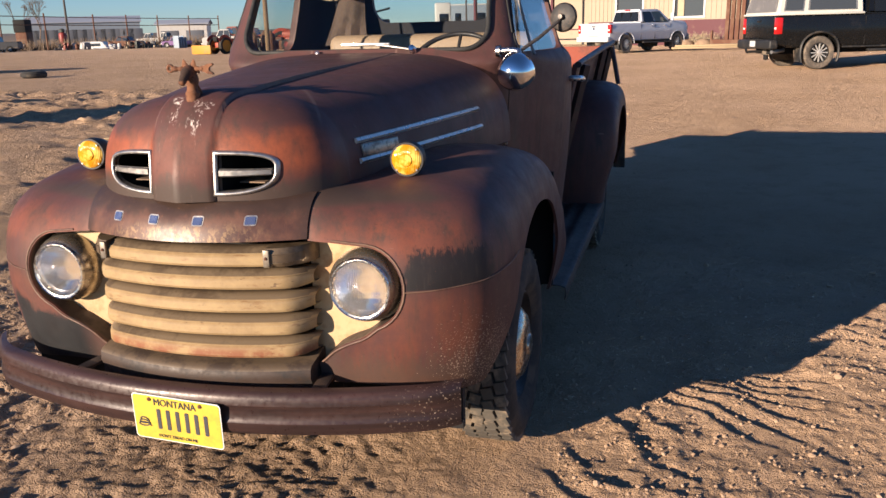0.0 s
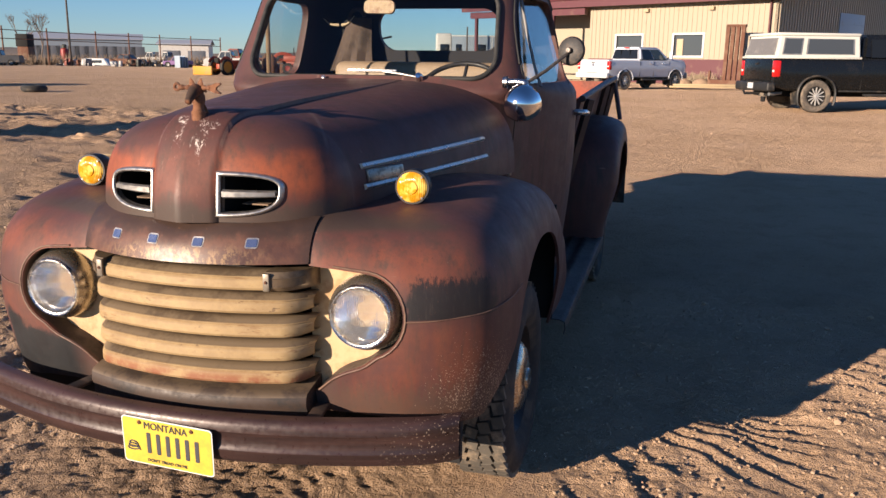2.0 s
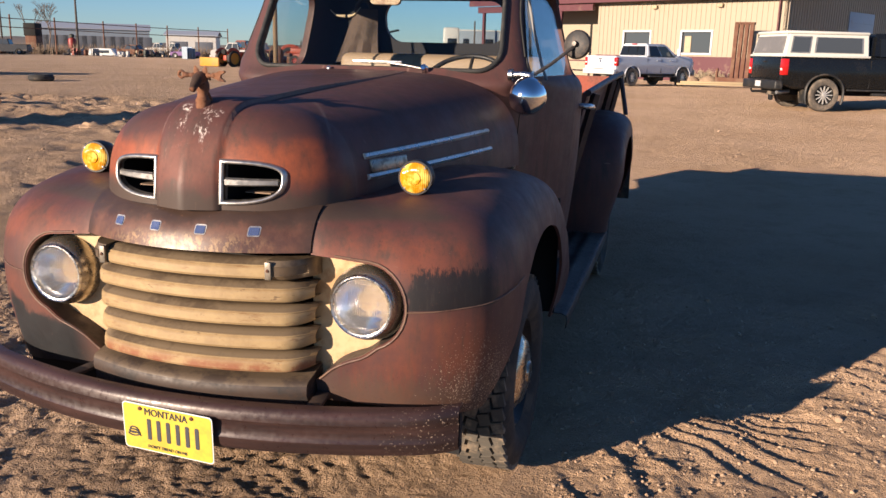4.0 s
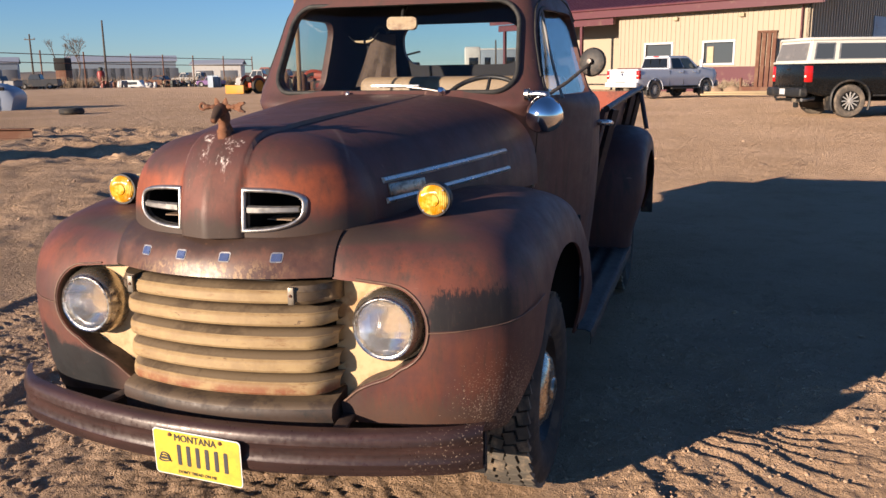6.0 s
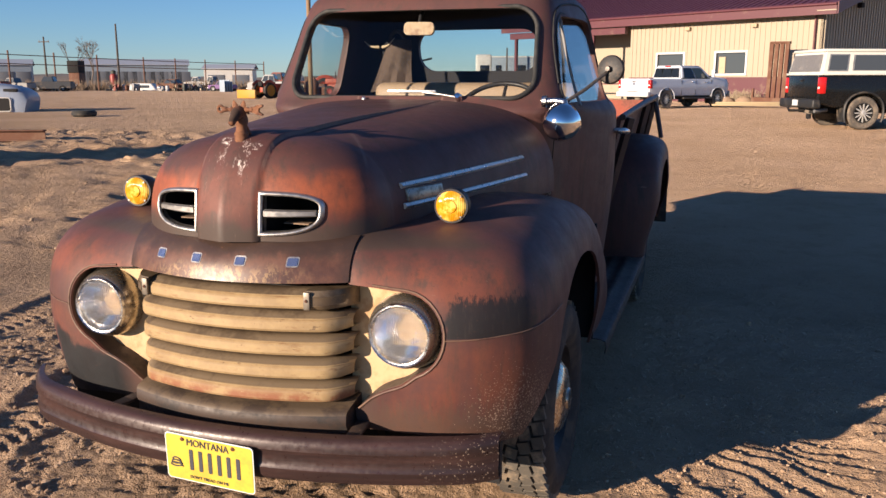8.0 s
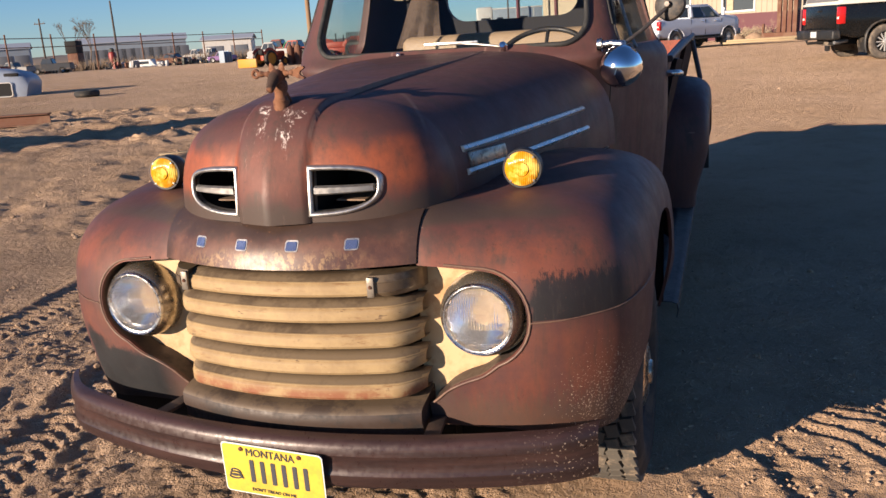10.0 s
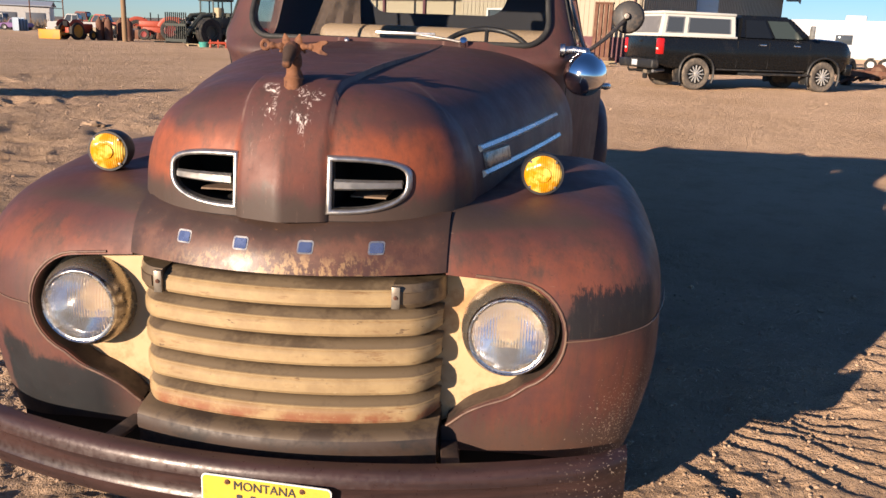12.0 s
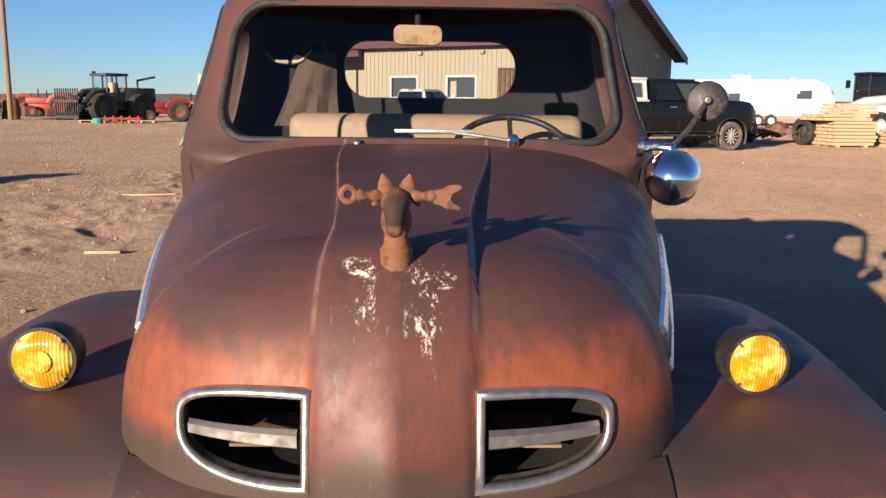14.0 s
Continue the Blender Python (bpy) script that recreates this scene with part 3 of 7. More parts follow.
def hood_front(x, z):
    """The hood's front face: y at the given x and z."""
    m = 3.3
    r = (z - LOW) / (hood_top(NOSE_Y) - LOW)
    rho = (1 - min(0.999, r) ** m) ** (1 / m)
    q = min(0.999, abs(x) / (rho * hood_half(NOSE_Y)))
    return NOSE_Y - rho * (NOSE_Y - TIP) * (1 - q ** NOSE_K) ** (1 / NOSE_K)


def spear(y):
    """Half width of the raised middle of the hood, broader towards the cab."""
    return 0.103 + 0.10 * float(smooth01(np.array((y - 0.05) / 1.3)))


def step_width(y):
    """The step is crisp on top and softer where it rolls over the nose."""
    return 0.0024 + 0.0096 * float(smooth01(np.array((0.30 - y) / 0.12)))


def build_hood():
    nphi, npsi, nrho = 140, 40, 84
    half = []
    for k in range(nphi + 1):
        s = k / nphi
        if s < 0.5:
            th = s / 0.5 * math.pi / 2
            o = (hood_half(NOSE_Y) * math.sin(th) ** (2 / NOSE_K), NOSE_Y - (NOSE_Y - TIP) * max(0.0, math.cos(th)) ** (2 / NOSE_K))
            half.append((o, (0.0, NOSE_Y), 3.3))
        else:
            u = (s - 0.5) / 0.5
            y = NOSE_Y + (1.335 - NOSE_Y) * u
            half.append(((hood_half(y), y), (0.0, y), 3.3 + 0.2 * smooth01(u * 3)))
    rows = []
    for side, seq in ((-1, half[::-1]), (1, half[1:])):
        for (o, s, m) in seq:
            top, cut = hood_top(s[1]), 1.105
            p0 = math.asin(((cut - LOW) / (top - LOW)) ** (m / 2))
            line, rhos = [], []
            for j in range(npsi + nrho + 1):
                if j < npsi:
                    psi = p0 + (radians(62) - p0) * j / npsi
                    rhos.append(max(0.0, math.cos(psi)) ** (2 / m))
                else:
                    rhos.append(math.cos(radians(62)) ** (2 / m) * (1 - (j - npsi) / nrho))
            # two points of the line are drawn to the step, to keep its edge crisp
            over = [o[0] * r > spear(s[1] + (o[1] - s[1]) * r) for r in rhos]
            if over[0] and not over[-1]:
                k = over.index(False)
                lo, hi = rhos[k], rhos[k - 1]
                for _ in range(30):
                    mid = (lo + hi) / 2
                    lo, hi = (lo, mid) if o[0] * mid > spear(s[1] + (o[1] - s[1]) * mid) else (mid, hi)
                d = 0.5 * step_width(s[1] + (o[1] - s[1]) * lo) / max(o[0], 0.05)
                rhos[k - 1], rhos[k] = min(rhos[max(k - 2, 0)], lo + d), max(rhos[k + 1] if k + 1 < len(rhos) else 0.0, lo - d)
            for rho in rhos:
                z = LOW + (top - LOW) * (1 - rho ** m) ** (1 / m)
                x, y = s[0] + (o[0] - s[0]) * rho, s[1] + (o[1] - s[1]) * rho
                # raised centre spear, broader towards the cab
                w = spear(y)
                lift = (0.014 - 0.011 * smooth01(np.array((y - 0.35) / 0.85))) * smooth01(np.array((w - abs(x)) / step_width(y) + 0.5))
                keel = 0.026 * max(0.0, 1 - abs(x) / 0.10) * smooth01(np.array((0.30 - y) / 0.3))
                up = smooth01(np.array((z - 1.16) / 0.2))
                line.append((side * x, y - (lift + keel) * (1 - up), z + (lift + keel * 0.5) * up))
            rows.append(line)
    V, F = sheet(np.array(rows))
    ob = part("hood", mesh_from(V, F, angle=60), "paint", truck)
    b = bmesh.new()
    b.from_mesh(ob.data)
    bmesh.ops.remove_doubles(b, verts=b.verts, dist=0.0004)
    bmesh.ops.recalc_face_normals(b, faces=b.faces)
    b.to_mesh(ob.data)
    b.free()
    # dark strip in place of the shaded gap between hood and nose panel
    gap_line = [(x, hood_front(x, 1.106) + 0.005, 1.101) for x in np.linspace(-0.425, 0.425, 40)]
    part("hood_gap_strip", tube(gap_line, 0.0065, 8), "dark", truck)
    cut = [prism(vent_outline(sd, 0.0), -0.3, 0.15, "y") for sd in (-1, 1)]
    return baked(ob, 0.008, -1, cut, 40)


def vent_outline(side, grow, n=16):
    """D-shaped opening in the nose, straight towards the middle, drawn to a round tip outside."""
    out = []
    x0, x1, zt, zb, zm = 0.116 - grow, 0.276 + grow, 1.240 + grow, 1.134 - grow, 1.196
    for k in range(n + 1):
        a = math.pi / 2 * k / n
        out.append((x0 + (x1 - x0) * math.sin(a) ** 0.80, zm + (zt - zm) * max(0.0, math.cos(a)) ** 0.58))
    for k in range(1, n + 1):
        a = math.pi / 2 * (1 - k / n)
        out.append((x0 + (x1 - x0) * math.sin(a) ** 0.80, zm - (zm - zb) * max(0.0, math.cos(a)) ** 0.74))
    return [(side * x, z) for x, z in out]


def build_vent(side):
    ring, inner, outer = [], vent_outline(side, 0.0), vent_outline(side, 0.0145)
    n = len(inner)
    for k in range(n):
        (xi, zi), (xo, zo) = inner[k], outer[k]
        a = np.array((xi, hood_front(xi, zi), zi))
        c = np.array((xo, hood_front(xo, zo), zo))
        fwd = np.array((0, -1.0, 0))
        ring.append([a - fwd * 0.02] + [a + (c - a) * (0.5 - 0.5 * math.cos(q)) + fwd * (0.001 + 0.011 * math.sin(q)) for q in np.linspace(0.0, math.pi, 9)] + [c - fwd * 0.012])
    V, F = sheet(np.array(ring), close_u=True, close_v=True)
    vent = part("hood_vent", mesh_from(V, F, angle=40), "vent_trim", truck, "dull chrome D-shaped vent frame")
    # flat bar across the middle
    xs = np.linspace(0.120, 0.268, 14)
    P = []
    for x in xs:
        y = hood_front(x, 1.188) + 0.004
        h = 0.013 - 0.003 * (x - 0.12) / 0.15
        P.append([(side * x, y, 1.188 - h), (side * x, y - 0.009, 1.188 - h * 0.6), (side * x, y - 0.009, 1.188 + h * 0.6), (side * x, y, 1.188 + h), (side * x, y + 0.02, 1.188)])
    V, F = sheet(np.array(P), close_v=True)
    part("vent_bar", mesh_from(V, F, angle=30), "vent_trim", vent)
    part("duct_floor", block(min(side * 0.14, side * 0.225), max(side * 0.14, side * 0.225), 0.0, 0.12, 1.146, 1.150), "wood", vent)
    # near-black lining behind, with the hollow's shade in its colour
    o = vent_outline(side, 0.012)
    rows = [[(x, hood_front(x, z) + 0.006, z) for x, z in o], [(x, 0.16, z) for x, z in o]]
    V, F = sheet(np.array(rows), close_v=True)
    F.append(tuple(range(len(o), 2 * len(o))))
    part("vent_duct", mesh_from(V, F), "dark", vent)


build_hood()
for sd in (-1, 1):
    build_vent(sd)


# nose panel between the fenders, with four plated marks
def nose_profile(z):
    r = min(0.999, max(0.0, (z - 0.85) / 0.275))
    return 0.16 - 0.226 * (1 - r ** 3.2) ** (1 / 3.2)


def nose_panel_y(x, z):
    return nose_profile(z) - 0.10 * (1 - (x / 0.378) ** 2)


def build_nose():
    P = [[(x, nose_panel_y(x, z), z) for z in np.linspace(0.993, 1.113, 20)] for x in np.linspace(-0.377, 0.377, 40)]
    V, F = sheet(np.array(P))
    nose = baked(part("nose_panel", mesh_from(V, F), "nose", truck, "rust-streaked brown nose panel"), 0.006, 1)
    for x in (-0.226, -0.082, 0.068, 0.224):
        out = rounded(x - 0.018, x + 0.018, 1.040, 1.068, 0.006, 3)
        me = prism(out, 0, 0.007, "y")
        for v in me.vertices:
            f = v.co.y
            v.co.y = nose_panel_y(v.co.x, v.co.z) - 0.008 + f
        mark = part("plated_mark", me, "vent_trim", nose, "blue-faced chrome block mark")
        face = prism(rounded(x - 0.0145, x + 0.0145, 1.0435, 1.0645, 0.004, 3), 0, 0.002, "y")
        for v in face.vertices:
            f = v.co.y
            v.co.y = nose_panel_y(v.co.x, v.co.z) - 0.0095 + f
        part("mark_face", face, "blue_chrome", mark)
    return nose


def hl_opening(n=14):
    """The front opening: lamp circles at both ends, a waist under them, flat below."""
    half = [(0.0, 0.990), (0.36, 0.990), (0.45, 0.981)]
    for k in range(n + 1):
        a = radians(82 - 152 * k / n)
        half.append((0.532 + 0.128 * math.cos(a), 0.842 + 0.128 * math.sin(a)))
    half += [tuple(p) for p in spline(((0.576, 0.722), (0.535, 0.690), (0.485, 0.668), (0.44, 0.642), (0.40, 0.606), (0.365, 0.582), (0.335, 0.574)), 24)[1:]] + [(0.0, 0.572)]
    return half + [(-x, z) for x, z in half[::-1] if x > 0]


# fenders
F_OUT = ((0.379, -0.066), (0.46, -0.060), (0.60, -0.046), (0.70, -0.024), (0.80, 0.03), (0.885, 0.125), (0.928, 0.27), (0.942, 0.45), (0.945, 0.7), (0.945, 1.0), (0.94, 1.3), (0.93, 1.62))
F_IN = ((0.379, 0.16), (0.40, 0.20), (0.42, 0.26), (0.44, 0.32), (0.45, 0.36), (0.455, 0.38), (0.46, 0.42), (0.485, 0.52), (0.54, 0.74), (0.615, 1.02), (0.67, 1.3), (0.69, 1.62))
F_TOP = (1.125, 1.125, 1.125, 1.127, 1.13, 1.135, 1.14, 1.155, 1.165, 1.13, 1.03, 0.70)


def build_fender(side):
    n, npsi, nsk = 110, 30, 16
    O, S = spline(F_OUT, n), spline(F_IN, n)
    T = spline([(z, 0) for z in F_TOP], n)[:, 0]
    rows = []
    for k in range(n):
        s = k / (n - 1)
        m = 3.2 - 0.6 * smooth01(np.array(s / 0.2)) + 1.2 * smooth01(np.array((s - 0.25) / 0.35))
        zb = 0.85 - 0.05 * smooth01(np.array(s / 0.2)) - 0.08 * smooth01(np.array((s - 0.3) / 0.3))
        zb = min(zb, T[k] - 0.12)
        bottom = 0.522 - 0.035 * smooth01(np.array((s - 0.15) / 0.3)) - 0.09 * smooth01(np.array((s - 0.8) / 0.2))
        line = []
        for j in range(nsk):
            z = bottom + (zb - bottom) * j / nsk
            tuck = 0.05 * (1 - j / nsk) ** 1.6
            d = (O[k] - S[k]) / np.linalg.norm(O[k] - S[k])
            p = O[k] - d * tuck
            line.append((side * p[0], p[1], z))
        for j in range(npsi + 1):
            psi = math.pi / 2 * j / npsi
            rho = max(0.0, math.cos(psi)) ** (2 / m)
            p = S[k] + (O[k] - S[k]) * rho
            line.append((side * p[0], p[1], zb + (T[k] - zb) * math.sin(psi) ** (2 / m)))
        rows.append(line)
    V, F = sheet(np.array(rows))
    ob = part("front_fender", mesh_from(V, F, angle=60), "paint", truck)
    arch = [tuple(p) for p in spline(((0.16, 0.42), (0.185, 0.49), (0.225, 0.545), (0.275, 0.625), (0.335, 0.72), (0.41, 0.83), (0.55, 0.915), (0.78, 0.95), (1.05, 0.90), (1.23, 0.76), (1.33, 0.57), (1.36, 0.42)), 40)]
    arch += [(1.37, 0.1), (0.15, 0.1)]
    cut = [prism(hl_opening(), -0.4, 0.16, "y"), prism(arch, side * 0.6, side * 1.2, "x")]
    return baked(ob, 0.012, -1, cut, 45)


def build_front():
    for sd in (-1, 1):
        fender = build_fender(sd)
        bpy.context.view_layer.update()
        lip = []
        for x, z in [p for p in hl_opening() if p[0] > 0.385]:
            d = Vector((x - 0.49, z - 0.80)).normalized() * 0.007
            hit, at, _, _ = fender.ray_cast(Vector((sd * (x + d.x), -1, z + d.y)), Vector((0, 1, 0)), distance=1.3)
            if hit:
                lip.append((at.x, at.y - 0.001, at.z))
        part("opening_lip", tube(lip, 0.0035, 8), "seam", fender)
        # inward flange from the lip to the panel
        rows = []
        for x, y, z in lip:
            c = Vector((sd * 0.44, 0.80)) - Vector((x, z))
            c = c.normalized() * min(0.012, c.length)
            rows.append([(x, y + 0.002, z), (x + 0.3 * c.x, y * 0.55 + 0.015, z + 0.3 * c.y), (x + c.x, 0.036, z + c.y)])
        V, F = sheet(np.array(rows))
        baked(part("opening_flange", mesh_from(V, F, angle=60), "apron", fender), 0.004, 0)
        # rolled seam below the crown
        pts = spline(((0.668, -0.036, 0.836), (0.74, -0.008, 0.838), (0.81, 0.04, 0.842), (0.88, 0.118, 0.846), (0.925, 0.235, 0.86), (0.943, 0.34, 0.88)), 30)
        part("fender_seam", tube([(sd * (x + 0.0), y - 0.002, z) for x, y, z in pts], 0.0020, 6), "seam", truck)
    build_nose()
    # cream panel behind the bars and round the lamps
    o = [(x * 1.02, 0.775 + (z - 0.775) * 1.03) for x, z in hl_opening()]
    panel = part("grille_panel", prism(o, 0.03, 0.05, "y"), "cream", truck, "cream painted panel round the headlights")
    hole = [(-0.345, 0.60), (0.345, 0.60), (0.345, 0.975), (-0.345, 0.975)]
    baked(panel, 0, -1, [prism(hole, -0.1, 0.2, "y")])
    # near-black block, so the gaps between the bars read as shade
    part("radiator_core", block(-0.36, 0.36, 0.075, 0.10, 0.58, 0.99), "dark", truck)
    # rolled lip round the opening
    # bars
    for i, zc in enumerate((0.939, 0.868, 0.795, 0.722, 0.650)):
        P = []
        for x in np.linspace(-0.372, 0.372, 61) if i else np.linspace(-0.300, 0.285, 49):
            e = max(0.0, (abs(x) - 0.30) / 0.072)
            y0 = -0.145 + 0.52 * x * x + 0.060 * e ** 2.2
            sc = 1 - 0.25 * e ** 3
            prof = ((0.085, 0.026), (0.046, 0.032), (0.030, 0.0305), (0.014, 0.0235), (0.0065, 0.0180), (0.0030, 0.0172), (0.0010, 0.0150), (0.0042, 0.0132), (0.0006, 0.0112), (-0.0035, 0.005), (-0.004, -0.015), (0.0, -0.022), (0.010, -0.027), (0.085, -0.030))
            P.append([(x, y0 + dy, zc + dz * sc) for dy, dz in prof])
        V, F = sheet(np.array(P), close_v=True)
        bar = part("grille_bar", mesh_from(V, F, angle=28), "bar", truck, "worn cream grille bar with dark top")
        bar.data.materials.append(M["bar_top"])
        # top and underside faces darker: dust, and shade put into the colour
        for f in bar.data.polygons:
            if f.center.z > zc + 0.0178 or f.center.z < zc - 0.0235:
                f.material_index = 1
    for sd in (-1, 1):
        cap = []
        x0, x1 = (0.265, 0.376) if sd > 0 else (0.282, 0.380)
        for x in np.linspace(x0, x1, 12):
            e = max(0.0, (x - 0.30) / 0.072)
            y0 = -0.152 + 0.52 * x * x + 0.06 * e ** 2.2
            cap.append([(sd * x, y0 + 0.06, 0.974), (sd * x, y0 + 0.004, 0.972), (sd * x, y0 - 0.006, 0.957), (sd * x, y0 - 0.006, 0.927), (sd * x, y0 + 0.004, 0.915), (sd * x, y0 + 0.06, 0.912)])
        V, F = sheet(np.array(cap), close_v=True)
        F += [(5, 4, 3, 2, 1, 0), tuple(range(len(V) - 6, len(V)))]
        c = part("parking_lamp_cover", mesh_from(V, F, angle=30), "cap", truck, "tarnished lamp cover at the bar's end")
        x = x0 + 0.008
        part("mount_plate", block(min(sd * (x - 0.01), sd * (x + 0.01)), max(sd * (x - 0.01), sd * (x + 0.01)), -0.152 + 0.52 * x * x - 0.012, -0.152 + 0.52 * x * x, 0.917, 0.970, 0.002), "satin_dark", c)
        part("mount_screw", lathe(((0.001, -0.016), (0.0045, -0.015), (0.006, -0.009)), 10), "rust", c).location = (sd * x, -0.152 + 0.52 * x * x, 0.945)
        lens = []
        for u in np.linspace(x0 + 0.026, x1 - 0.014, 8):
            e = max(0.0, (u - 0.30) / 0.072)
            y0 = -0.152 + 0.52 * u * u + 0.06 * e ** 2.2
            lens.append([(sd * u, y0 + 0.002, 0.957), (sd * u, y0 - 0.010, 0.954), (sd * u, y0 - 0.010, 0.930), (sd * u, y0 + 0.002, 0.927)])
        V, F = sheet(np.array(lens), close_v=True)
        F += [(3, 2, 1, 0), tuple(range(len(V) - 4, len(V)))]
        part("lamp_window", mesh_from(V, F, angle=30), "cap_dark", c)
    # ledge and apron under the grille, with a joint towards each fender
    for xa, xb in ((-0.374, 0.374),):
        P = []
        for x in np.linspace(xa, xb, 30 if xa * xb < 0 and xa > -0.4 else 6):
            y0 = -0.158 + 0.52 * x * x
            P.append([(x, 0.06, 0.628), (x, y0 + 0.03, 0.604), (x, y0 + 0.006, 0.598), (x, y0 - 0.003, 0.588), (x, y0 - 0.006, 0.560), (x, y0 + 0.004, 0.540), (x, y0 + 0.002, 0.515), (x, y0 + 0.014, 0.500), (x, 0.06, 0.498)])
        V, F = sheet(np.array(P), close_v=True)
        F += [tuple(range(9)), tuple(range(len(V) - 9, len(V)))[::-1]]
        ap = part("front_apron", mesh_from(V, F, angle=40), "apron", truck, "stained brown apron under the grille")
        ap.data.materials.append(M["apron_top"])
        # the ledge's upper faces in a paler brown
        for f in ap.data.polygons:
            if f.center.z > 0.592:
                f.material_index = 1
    # near-black fillers added behind the fenders' lower edges, standing for shade
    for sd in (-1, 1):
        part("shade_filler", block(min(sd * 0.36, sd * 0.80), max(sd * 0.36, sd * 0.80), 0.11, 0.14, 0.34, 0.62), "dark", truck)
        part("rear_shade_filler", block(min(sd * 0.56, sd * 0.90), max(sd * 0.56, sd * 0.90), 1.39, 1.41, 0.44, 0.96), "dark", truck)
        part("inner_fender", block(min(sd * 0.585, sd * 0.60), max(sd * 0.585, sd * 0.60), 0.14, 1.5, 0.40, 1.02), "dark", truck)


def build_headlight(side):
    x, y, z = side * 0.531, -0.012, 0.842
    prof = ((0.114, 0.06), (0.115, 0.03), (0.1135, 0.006), (0.110, -0.008), (0.104, -0.022), (0.0975, -0.031))
    lamp = part("headlight", lathe(prof, 56), "bezel", truck, "round headlight in a chrome rim")
    lamp.location = (x, y, z)
    part("rim", lathe(((0.0978, -0.029), (0.0972, -0.035), (0.0945, -0.039), (0.0915, -0.037), (0.0905, -0.034), (0.0890, -0.037), (0.0865, -0.036), (0.0850, -0.030), (0.0850, -0.010)), 56), "chrome", lamp, "bright chrome rim")
    refl = [(0.085 * q, -0.014 + 0.075 * (1 - q * q)) for q in np.linspace(1, 0.01, 20)]
    part("reflector", lathe([(max(r, 0.001), h) for r, h in refl], 48), "reflector", lamp)
    prof = [(0.0862 * math.sin(a), -0.028 - 0.022 * math.cos(a)) for a in np.linspace(math.pi / 2, 0.03, 12)]
    part("lens", lathe([(max(r, 0.0005), h) for r, h in prof], 56), "lens", lamp, "ribbed clear glass lens")


def build_fog(side):
    lamp = part("fog_lamp", lathe(((0.001, 0.085), (0.030, 0.082), (0.048, 0.066), (0.055, 0.038), (0.056, 0.004), (0.0545, -0.003), (0.049, -0.003), (0.048, 0.006)), 40), "black", truck, "amber fog lamp in a black housing")
    lamp.matrix_world = pose(side * 0.592, 0.262, 1.184, 0, 0, 4)
    part("lens", lathe(((0.0485, 0.004), (0.0485, -0.004), (0.043, -0.010), (0.026, -0.0145), (0.021, -0.0150), (0.019, -0.0185), (0.010, -0.0190), (0.001, -0.0192)), 40), "amber", lamp, "ribbed amber glass lens")
    for a in (45, 135, 225, 315):
        s = part("screw", lathe(((0.001, -0.010), (0.003, -0.010), (0.0035, 0.0)), 8), "chrome", lamp)
        s.location = (0.046 * math.cos(radians(a)), 0, 0.046 * math.sin(radians(a)))
    part("stalk", lathe(((0.026, -0.098), (0.026, -0.090), (0.012, -0.082), (0.010, -0.045)), 16, "z"), "black", lamp).location = (0, 0.03, 0)


def build_bumper():
    P = []
    prof = ((0.035, 0.072), (0.010, 0.070), (-0.002, 0.062), (-0.008, 0.048), (-0.010, 0.030), (-0.004, 0.020), (-0.004, -0.016), (-0.010, -0.026), (-0.006, -0.050), (0.004, -0.066), (0.03, -0.070))
    for x in np.linspace(-0.885, 0.834, 80):
        a = abs(x)
        y0 = -0.250 + 0.095 * (a / 0.6) ** 2 + 0.07 * max(0.0, (a - 0.72) / 0.165) ** 2.2
        P.append([(x, y0 + dy, 0.497 + dz) for dy, dz in prof])
    V, F = sheet(np.array(P))
    ob = baked(part("front_bumper", mesh_from(V, F, angle=40), "steel", truck, "brown ribbed steel bumper with chipped paint"), 0.006, -1)
    for sd in (-1, 1):
        bolt = part("bumper_bracket", block(-0.022, 0.022, 0, 0.24, -0.006, 0.006, 0.004), "apron", truck)
        bolt.matrix_world = pose(sd * 0.42, -0.17, 0.545, 0, 0, sd * 8)
    return ob


def text_mesh(body, size, depth=0.0008, squeeze=1.0):
    cu = bpy.data.curves.new("t", "FONT")
    cu.body, cu.size, cu.align_x, cu.align_y, cu.extrude = body, size, "CENTER", "CENTER", depth
    ob = new("t", cu)
    bpy.context.view_layer.update()
    me = bpy.data.meshes.new_from_object(ob.evaluated_get(bpy.context.evaluated_depsgraph_get()))
    bpy.data.objects.remove(ob)
    bpy.data.curves.remove(cu)
    for v in me.vertices:
        v.co = (v.co.x * squeeze, -v.co.z, v.co.y)
    return me


def build_plate():
    plate = part("license_plate", prism(rounded(-0.1525, 0.1525, -0.076, 0.076, 0.012), 0, 0.0025, "y"), "plate_white", truck, "yellow license plate with dark characters")
    plate.matrix_world = pose(0.008, -0.262, 0.463, 4, 1.8, -1.5)
    part("plate_face", prism(rounded(-0.149, 0.149, -0.0725, 0.0725, 0.010), -0.001, 0.0005, "y"), "yellow", plate)
    t = part("state_name", text_mesh("MONTANA", 0.032, squeeze=0.9), "ink", plate)
    t.location = (-0.003, -0.0022, 0.054)
    t = part("motto", text_mesh("DON'T TREAD ON ME", 0.0135), "ink", plate)
    t.location = (-0.003, -0.0022, -0.059)
    for k in range(6):
        x = -0.062 + k * 0.0325
        part("character_bar", prism(rounded(x - 0.0065, x + 0.0065, -0.036, 0.032, 0.003, 2), -0.0024, -0.0008, "y"), "ink", plate)
    me = tube(spline([(0.022 * math.cos(a) * (1 - a / 40), -0.002, 0.004 * a / 3 - 0.03 + 0.008 * math.sin(a)) for a in np.linspace(0, 16, 24)], 80), 0.0022, 5)
